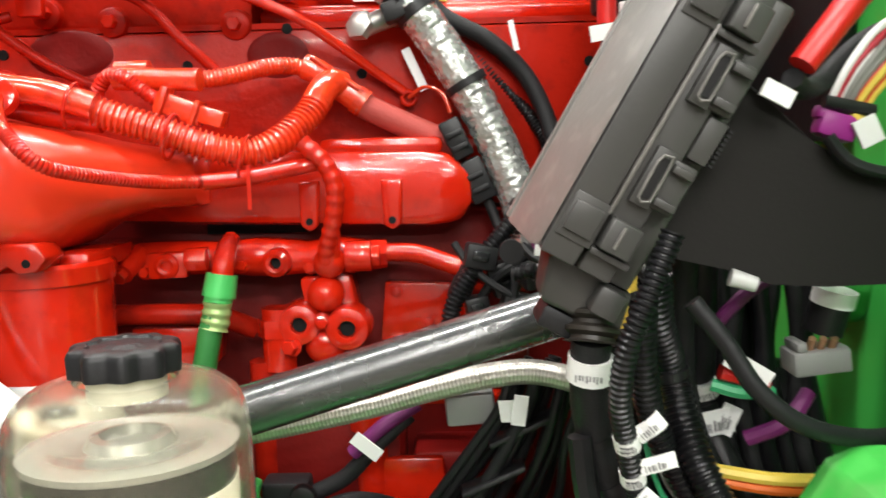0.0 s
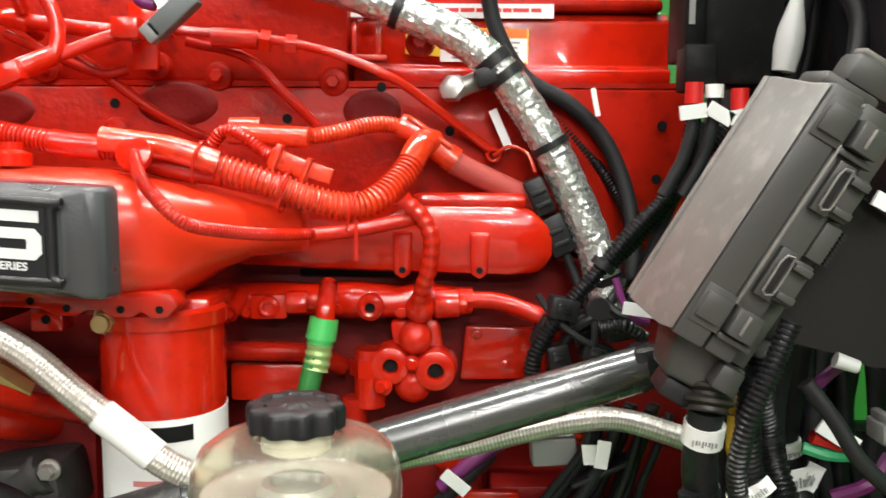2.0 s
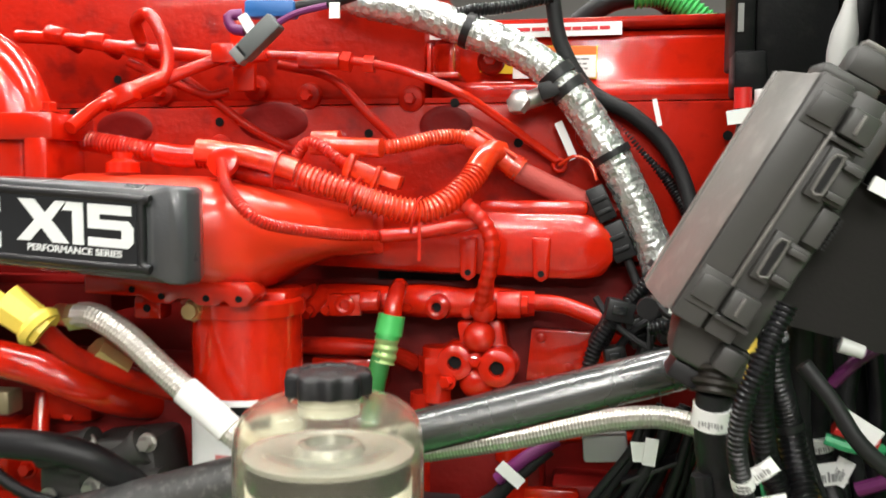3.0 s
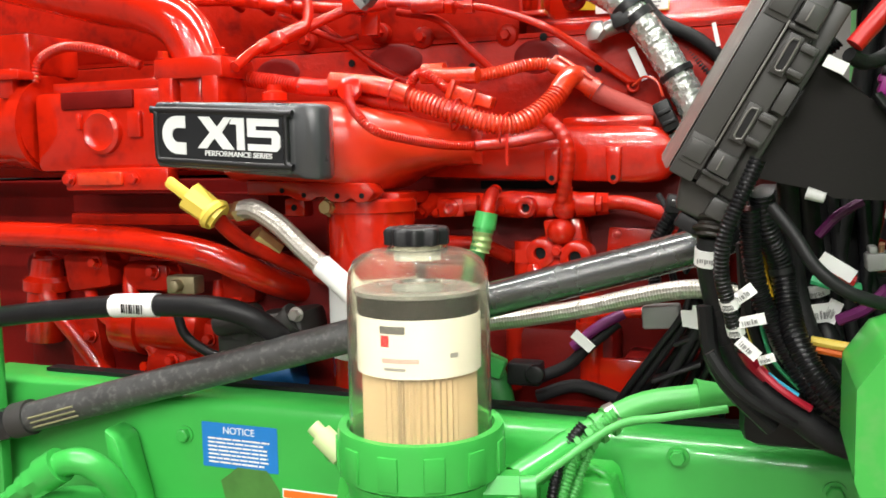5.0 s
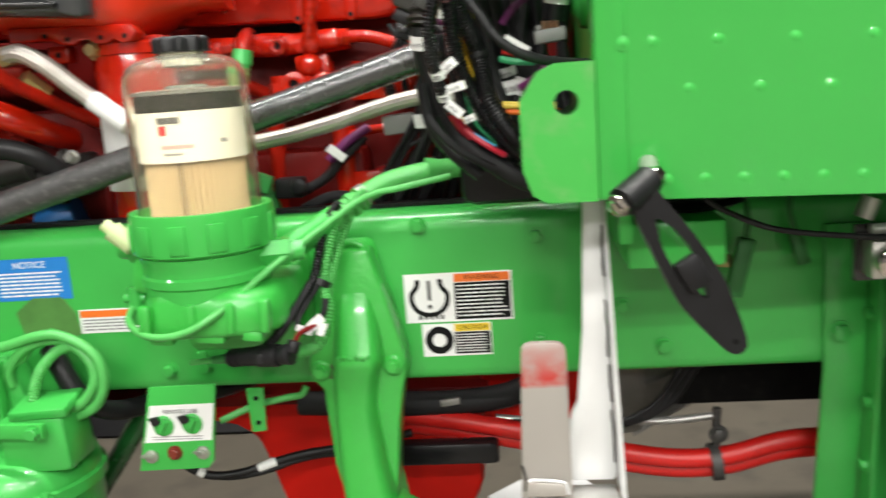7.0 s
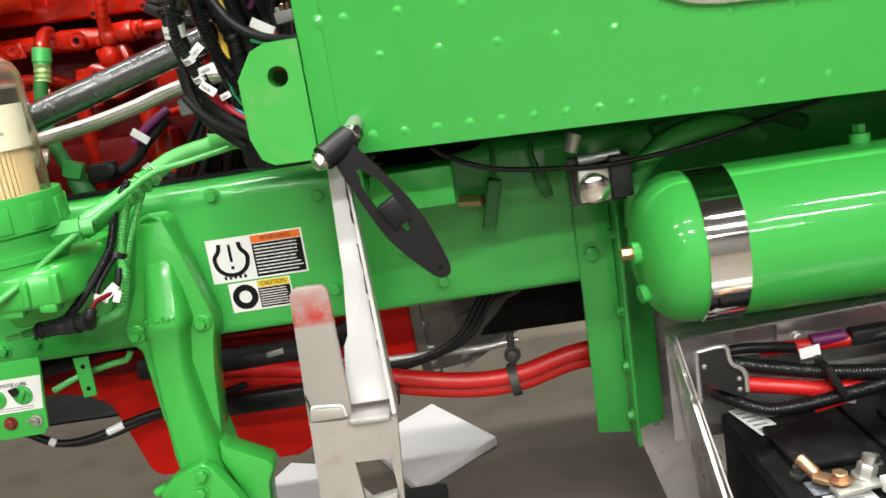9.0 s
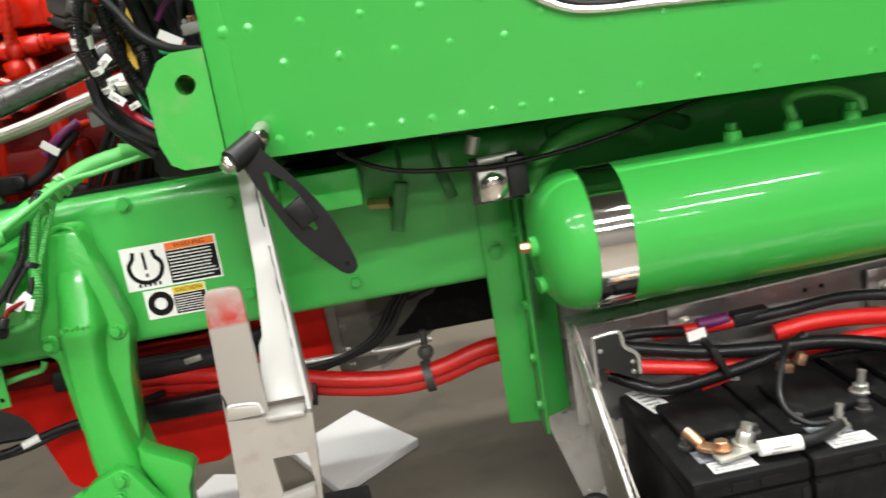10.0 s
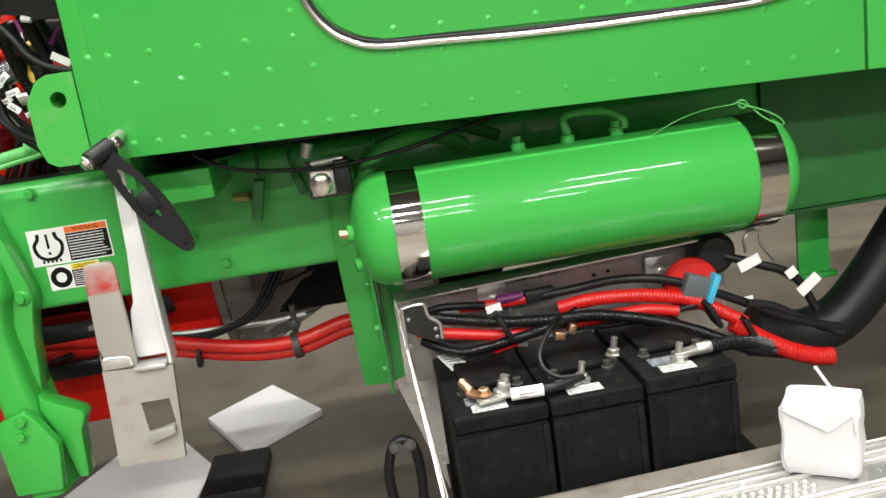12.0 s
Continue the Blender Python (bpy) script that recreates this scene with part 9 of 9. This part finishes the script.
for k, (pts, mm, rr, pit, am) in enumerate((
    ([(0.79, 0.60, 0.842), (0.822, 0.595, 0.836), (0.90, 0.585, 0.822), (0.951, 0.58, 0.814), (1.017, 0.58, 0.808)], RED_CABLE, 0.0115, 0, 0),
    ([(1.017, 0.58, 0.808), (1.06, 0.585, 0.815), (1.11, 0.59, 0.82)], LOOM, 0.0105, 0.005, 0.0016),
    ([(1.075, 0.585, 0.812), (1.15, 0.59, 0.812), (1.235, 0.59, 0.812), (1.30, 0.585, 0.80)], RED_CABLE, 0.0115, 0, 0),
    ([(0.88, 0.64, 0.862), (0.96, 0.64, 0.858), (1.03, 0.63, 0.862)], RED_CABLE, 0.010, 0, 0),
    ([(1.07, 0.61, 0.838), (1.14, 0.605, 0.846), (1.24, 0.60, 0.838), (1.33, 0.595, 0.815), (1.40, 0.585, 0.775), (1.43, 0.575, 0.755)], RED_CABLE, 0.014, 0.007, 0.0008),
    ([(1.405, 0.58, 0.758), (1.45, 0.57, 0.725), (1.50, 0.555, 0.695), (1.55, 0.55, 0.675), (1.59, 0.545, 0.668)], RED_CABLE, 0.018, 0.0055, 0.0016),
    ([(0.79, 0.61, 0.872), (0.86, 0.59, 0.858), (0.95, 0.575, 0.842), (1.04, 0.565, 0.834), (1.126, 0.56, 0.830), (1.226, 0.555, 0.806), (1.32, 0.55, 0.768), (1.42, 0.54, 0.715), (1.47, 0.54, 0.70)], LOOM, 0.0115, 0.0046, 0.0008),
    ([(0.80, 0.62, 0.815), (0.85, 0.585, 0.797), (0.89, 0.57, 0.796), (0.976, 0.565, 0.808), (1.054, 0.56, 0.825), (1.10, 0.57, 0.84)], LOOM, 0.0105, 0.0046, 0.0008),
    ([(1.03, 0.63, 0.862), (1.10, 0.62, 0.868), (1.20, 0.62, 0.872), (1.30, 0.61, 0.855), (1.42, 0.60, 0.80), (1.53, 0.60, 0.74), (1.64, 0.60, 0.70)], RUBBER, 0.009, 0, 0),
    ([(1.10, 0.60, 0.795), (1.20, 0.595, 0.79), (1.30, 0.59, 0.80), (1.36, 0.585, 0.81)], RUBBER, 0.006, 0, 0),
    ([(0.80, 0.64, 0.86), (0.84, 0.63, 0.872), (0.89, 0.63, 0.868), (0.93, 0.635, 0.86)], RUBBER, 0.008, 0, 0),
    ([(1.44, 0.59, 0.79), (1.50, 0.60, 0.77), (1.57, 0.61, 0.725), (1.64, 0.60, 0.69)], TAPE, 0.009, 0, 0),
)):
    part("cable", Shape().tube(pts, rr, 12, pit, am), mm, cab_)
part("purple_sleeve", Shape().rod((0.955, 0.635, 0.866), (1.005, 0.635, 0.868), 0.010), PURPLE, cab_)
part("black_plug", Shape().obox((1.04, 0.632, 0.866), (0.06, 0.025, 0.024), (0, -2, 0)), BLACK, cab_, bevel=0.004)
part("white_tag", Shape().obox((0.945, 0.615, 0.858), (0.03, 0.003, 0.016), (0, -8, 0)), WHITE, cab_)
part("copper_splice", Shape().obox((1.055, 0.55, 0.805), (0.022, 0.018, 0.016), (0, 10, 0)).obox((1.08, 0.55, 0.815), (0.014, 0.018, 0.020), (0, 25, 0)), COPPER, cab_, bevel=0.003)
for tx, tz in ((1.36, 0.79), (1.43, 0.748), (0.955, 0.835)):
    part("tie", Shape().obox((tx, 0.57, tz), (0.010, 0.05, 0.055), (0, -25, 0)), BLACK, cab_, bevel=0.002)
part("red_tee", Shape().obox((0.952, 0.58, 0.800), (0.05, 0.02, 0.03), (0, -10, 0)), RED_CABLE, cab_, bevel=0.004)
sw = thing("battery_switch", (1.35, 0.62, 0.80), "red battery disconnect with grey and light blue plug", "switch")
part("red_disc", Shape().lathe([(0.052, 0), (0.054, 0.006), (0.054, 0.020), (0.046, 0.028)], pose(1.345, 0.635, 0.838, 90, 0, -12), 28), RED_CABLE, sw)
part("grey_plug", Shape().obox((1.345, 0.60, 0.838), (0.055, 0.03, 0.048), (0, 22, 0)), surf("slate_plastic", (0.10, 0.11, 0.12), 0.45), sw, bevel=0.003)
part("blue_bar", Shape().obox((1.372, 0.592, 0.834), (0.013, 0.034, 0.058), (0, 22, 0)), CYAN, sw, bevel=0.002)
part("black_knob", Shape().lathe([(0.042, 0), (0.044, 0.01), (0.044, 0.04), (0.034, 0.05)], pose(1.41, 0.70, 0.880, 90), 24), BLACK, sw)
part("hook", Shape().tube([(1.475, 0.66, 0.872), (1.476, 0.66, 0.905), (1.505, 0.66, 0.912), (1.508, 0.66, 0.885), (1.535, 0.66, 0.845)], 0.0035, 8), STEEL, sw)
for tx, tz, w, tilt in ((1.46, 0.865, 0.045, -20), (1.545, 0.83, 0.02, 60), (1.58, 0.80, 0.05, -38), (1.45, 0.785, 0.028, -6)):
    part("tag", Shape().obox((tx, 0.61, tz), (w, 0.003, 0.022), (0, tilt, 0)), WHITE, sw)
part("dark_lead", Shape().tube([(1.42, 0.66, 0.875), (1.49, 0.64, 0.85), (1.56, 0.63, 0.815), (1.60, 0.62, 0.74)], 0.009), RUBBER, sw)

# cables and gearbox seen below the rail
rc = thing("starter_cables", (0.4, 0.95, 0.74), "pair of red starter cables clipped below the frame rail", "cable")
for k, (dz, dy) in enumerate(((0.0, 0.0), (-0.024, 0.015))):
    part("cable", Shape().tube([(-0.15, 1.02 + dy, 0.830 + dz), (0.02, 1.0 + dy, 0.820 + dz), (0.19, 0.97 + dy, 0.800 + dz), (0.336, 0.955 + dy, 0.768 + dz), (0.446, 0.95 + dy, 0.750 + dz), (0.535, 0.95 + dy, 0.752 + dz), (0.626, 0.95 + dy, 0.775 + dz), (0.70, 0.95 + dy, 0.78 + dz), (0.85, 0.93 + dy, 0.79 + dz)], 0.0165, 14), RED_CABLE, rc)
part("clip", Shape().rod((0.510, 0.955, 0.738), (0.527, 0.955, 0.740), 0.0315), CAST_DARK, rc, "dark steel cable clip")
part("clip_bolt", Shape().rod((0.520, 0.955, 0.765), (0.522, 0.955, 0.835), 0.007).hexbolt((0.521, 0.94, 0.795), (0, -1, 0), 0.012, 0.012), CAST_DARK, rc)
part("tie", Shape().rod((0.29, 0.962, 0.752), (0.298, 0.962, 0.751), 0.030), BLACK, rc)
part("black_sleeve", Shape().obox((0.03, 0.965, 0.768), (0.25, 0.035, 0.040), (0, 0, 0)), LOOM, rc, bevel=0.008)
gb = thing("gearbox", (0.55, 1.35, 0.70), "dark grey cast gearbox housing with black cover", "gearbox")
GEAR_CAST = surf("gearbox_casting", (0.22, 0.215, 0.20), 0.42, 0.4, 0, 0.35, 18, 0.5, 90)
part("bell_housing", Shape().rod((0.356, 1.34, 0.93), (0.42, 1.34, 0.93), 0.282, 0.275, seg=48).rod((0.42, 1.34, 0.93), (0.60, 1.34, 0.93), 0.275, 0.185, seg=48), GEAR_CAST, gb)
part("bell_flange", Shape().rod((0.335, 1.34, 0.93), (0.355, 1.34, 0.93), 0.296, seg=48), GEAR_CAST, gb)
part("case", Shape().rod((0.56, 1.38, 0.94), (1.35, 1.38, 0.93), 0.17, seg=32), BATT, gb)
part("sump_cover", Shape().box((0.44, 1.14, 0.760), (1.05, 1.5, 0.98)), BATT, gb, bevel=0.025)
for k in range(10):
    a = -0.35 - 0.24 * k
    part("bolt", Shape().hexbolt((0.355, 1.34 - 0.272 * math.cos(a), 0.93 + 0.284 * math.sin(a)), (1, 0, 0), 0.011, 0.014), CAST, gb)
for k in range(5):
    a = radians(-20 - 28 * k)
    part("web_rib", Shape().hull_loft([[(0.42, 1.34 - r_ * math.cos(a + d), 0.93 + r_ * math.sin(a + d)) for r_, d in ((0.26, -0.02), (0.288, -0.02), (0.288, 0.02), (0.26, 0.02))], [(0.59, 1.34 - r_ * math.cos(a + d), 0.93 + r_ * math.sin(a + d)) for r_, d in ((0.17, -0.03), (0.20, -0.03), (0.20, 0.03), (0.17, 0.03))]]), GEAR_CAST, gb)
wb = thing("gearbox_wiring", (0.38, 1.0, 0.78), "loop of thin black wires below the frame rail", "cable")
for k in range(3):
    o_ = 0.012 * k
    part("wire", Shape().tube([(0.50 + o_, 1.0, 0.93), (0.47 + o_, 1.0, 0.885), (0.425 + o_, 1.0, 0.825), (0.36 + o_, 1.0, 0.795), (0.27, 1.0, 0.787 - o_ * 0.5), (0.18, 1.01, 0.80)], 0.006), RUBBER, wb)
part("steel_tube", Shape().tube([(0.15, 1.03, 0.80), (0.26, 1.03, 0.788), (0.36, 1.05, 0.778), (0.46, 1.05, 0.775), (0.54, 1.05, 0.782)], 0.007), ALU, wb)
part("hook_bracket", Shape().obox((0.05, 1.02, 0.785), (0.09, 0.02, 0.010), (0, 4, 0)), ALU, wb)
sm = thing("sensor_lead", (-0.12, 0.98, 0.70), "thin black lead with white sleeve below the panel", "cable")
part("lead", Shape().tube([(-0.41, 0.92, 0.79), (-0.359, 0.93, 0.754), (-0.306, 0.95, 0.746), (-0.246, 0.97, 0.756), (-0.181, 0.98, 0.767), (-0.08, 0.99, 0.775), (0.0, 1.0, 0.79)], 0.0075), RUBBER, sm)
part("sleeve", Shape().rod((-0.275, 0.960, 0.749), (-0.245, 0.970, 0.7565), 0.0085), WHITE, sm)
part("sleeve", Shape().rod((-0.372, 0.927, 0.763), (-0.362, 0.929, 0.756), 0.0085), WHITE, sm)
part("branch", Shape().tube([(-0.40, 0.93, 0.775), (-0.34, 0.945, 0.742), (-0.27, 0.96, 0.742), (-0.19, 0.985, 0.756), (-0.08, 1.0, 0.760)], 0.0060), TAPE, sm)
# Smooth black tube drawn where flat shadow lies over the cables.
tk = thing("shadow_tube", (0.0, 1.0, 0.845), "thick black tube for the shadow above the red starter cables", "cable")
part("trunk", Shape().tube([(-0.20, 1.01, 0.850), (-0.05, 1.0, 0.846), (0.08, 1.0, 0.844), (0.17, 1.01, 0.850), (0.24, 1.03, 0.870)], 0.022, 16), TAPE, tk)
part("clip", Shape().obox((0.075, 0.975, 0.855), (0.034, 0.010, 0.012), (0, -8, 0)), CAST, tk, "grey clip", bevel=0.002)
tyre = thing("rear_wheel", (2.05, 1.0, 0.5), "black rubber mudguard and tyre behind the tank", "wheel")
part("tyre", Shape().lathe([(0.30, -0.14), (0.46, -0.15), (0.50, -0.11), (0.505, 0.0), (0.50, 0.11), (0.46, 0.15), (0.30, 0.14)], pose(3.0, 1.2, 0.735, 90), 64), surf("tyre_rubber", (0.016, 0.016, 0.017), 0.5, bump=0.2), tyre)
part("exhaust_elbow", Shape().tube([(1.58, 0.90, 0.60), (1.70, 0.90, 0.575), (1.80, 0.90, 0.60), (1.89, 0.90, 0.69), (1.97, 0.90, 0.80), (2.08, 0.90, 0.95)], 0.058, 24), RUBBER, tyre, "black pipe")

# floor clutter
single("foam_pad", Shape().add([(0.075, 1.784, FLOOR), (0.238, 1.474, FLOOR), (0.466, 1.692, FLOOR), (0.274, 1.992, FLOOR), (0.075, 1.784, 0.262), (0.238, 1.474, 0.262), (0.466, 1.692, 0.262), (0.274, 1.992, 0.262)], [(3, 2, 1, 0), (4, 5, 6, 7), (0, 1, 5, 4), (1, 2, 6, 5), (2, 3, 7, 6), (3, 0, 4, 7)]), FOAM, (0.27, 1.7, FLOOR), "white foam pad lying on the concrete floor", "foam pad", bevel=0.005)
# Thin black slab added to stand for a shadow on the floor.
single("floor_shade_slab", Shape().box((-1.75, 2.34, FLOOR), (-0.60, 3.20, FLOOR + 0.010)), RUBBER, (-1.2, 2.7, FLOOR), "black slab on the concrete floor, added where a shadow lies", "mat", bevel=0.003)
single("floor_sheet", Shape().add([(-0.15, 1.76, FLOOR + 0.001), (-0.32, 1.35, FLOOR + 0.001), (0.12, 1.20, FLOOR + 0.001), (0.14, 1.46, FLOOR + 0.001), (0.0, 1.70, FLOOR + 0.001), (-0.15, 1.76, FLOOR + 0.004), (-0.32, 1.35, FLOOR + 0.004), (0.12, 1.20, FLOOR + 0.004), (0.14, 1.46, FLOOR + 0.004), (0.0, 1.70, FLOOR + 0.004)], [(4, 3, 2, 1, 0), (5, 6, 7, 8, 9), (0, 1, 6, 5), (1, 2, 7, 6), (2, 3, 8, 7), (3, 4, 9, 8), (4, 0, 5, 9)]), FOAM, (0, 1.5, FLOOR), "white sheet spread on the floor under the truck", "sheet")
single("black_floor_box", Shape().box((0.15, 1.20, FLOOR + 0.001), (0.32, 1.45, FLOOR + 0.04)), BLACK, (0.2, 1.3, FLOOR), "small black box on the floor", "box", bevel=0.006)
st2 = thing("foot_step", (1.2, 0.2, 0.5), "aluminium foot step with ribbed tread plate", "step")


def step_z(x):
    return 0.596 + 0.038 * (x - 0.82)


part("plate", Shape().hull_loft([[(0.84, 0.08, step_z(0.84) - 0.012), (0.84, 0.271, step_z(0.84) - 0.012), (0.84, 0.271, step_z(0.84)), (0.84, 0.08, step_z(0.84))], [(1.62, 0.08, step_z(1.62) - 0.012), (1.62, 0.285, step_z(1.62) - 0.012), (1.62, 0.285, step_z(1.62)), (1.62, 0.08, step_z(1.62))]]), ALU_SHEET, st2)
part("front_skirt", Shape().hull_loft([[(0.84, 0.08, 0.50), (0.84, 0.088, 0.50), (0.84, 0.088, step_z(0.84) - 0.012), (0.84, 0.08, step_z(0.84) - 0.012)], [(1.62, 0.08, 0.50), (1.62, 0.088, 0.50), (1.62, 0.088, step_z(1.62) - 0.012), (1.62, 0.08, step_z(1.62) - 0.012)]]), ALU_SHEET, st2)
part("bright_edge", Shape().rod((0.83, 0.270, step_z(0.83) + 0.003), (1.62, 0.286, step_z(1.62) + 0.003), 0.0032, seg=10), ALU, st2, "bright rolled edge")
for ty in (0.248, 0.228, 0.168, 0.148):
    part("rib", Shape().rod((0.86, ty, step_z(0.86) + 0.001), (1.60, ty + 0.006, step_z(1.60) + 0.001), 0.0036, seg=8), ALU, st2)
nub = mesh_of("nub", Shape().lathe([(0.0062, -0.001), (0.0056, 0.003), (0.0038, 0.0052), (0.001, 0.0058)], pose(0, 0, 0), 10), ALU)
for row, ty in enumerate((0.212, 0.198, 0.184)):
    for k in range(34):
        nx = 0.875 + 0.0145 * k + 0.007 * (row % 2)
        ob = new("nub", nub)
        ob.parent = st2
        ob.location = (nx - 1.2, ty - 0.2, step_z(nx) - 0.5)
wrap = thing("wrapped_part", (1.408, 0.253, 0.62), "part wrapped in white plastic film, standing on the step", "wrapped package")
rnd = random.Random(5)
turn = pose(1.408, 0.253, 0, 0, 0, -35)
secs = []
for z, g in ((0.6225, 0.93), (0.632, 0.99), (0.65, 1.0), (0.672, 0.985), (0.695, 1.0), (0.716, 0.99), (0.729, 0.985), (0.736, 0.95), (0.737, 0.62), (0.735, 0.25)):
    ring = []
    for k in range(28):
        c, d = math.cos(k / 14 * math.pi), math.sin(k / 14 * math.pi)
        ring.append(turn @ Vector((g * (0.060 + rnd.uniform(-0.0035, 0.002)) * math.copysign(abs(c) ** 0.22, c), g * (0.050 + rnd.uniform(-0.0035, 0.002)) * math.copysign(abs(d) ** 0.22, d), z + (rnd.uniform(-0.003, 0.003) if 0.63 < z < 0.72 else 0))))
    secs.append(ring)
part("film", Shape().hull_loft(secs), BAG, wrap, angle=22)
part("fold", Shape().add([turn @ Vector(p) for p in ((-0.056, -0.0515, 0.734), (0.052, -0.0515, 0.734), (0.014, -0.054, 0.704), (-0.056, -0.049, 0.733), (0.052, -0.049, 0.733), (0.014, -0.049, 0.703))], [(0, 2, 1), (3, 4, 5), (0, 1, 4, 3), (1, 2, 5, 4), (2, 0, 3, 5)]), BAG, wrap, "folded flap of film")
part("cord", Shape().rod((1.440, 0.262, 0.728), (1.405, 0.262, 0.787), 0.0026), WHITE, wrap)
hg = thing("hose_loop", (0.72, 0.50, 0.55), "dark rubber loop with clamps beside the battery box", "hose")
part("loop", Shape().tube([(0.70, 0.52, 0.50), (0.695, 0.52, 0.60), (0.715, 0.52, 0.66), (0.745, 0.52, 0.655), (0.755, 0.52, 0.60), (0.75, 0.52, 0.50)], 0.010), RUBBER, hg)
for bx in (0.715, 0.742):
    part("clamp", Shape().hexbolt((bx, 0.51, 0.655), (0, -1, 0.3), 0.009, 0.010), CAST_DARK, hg)
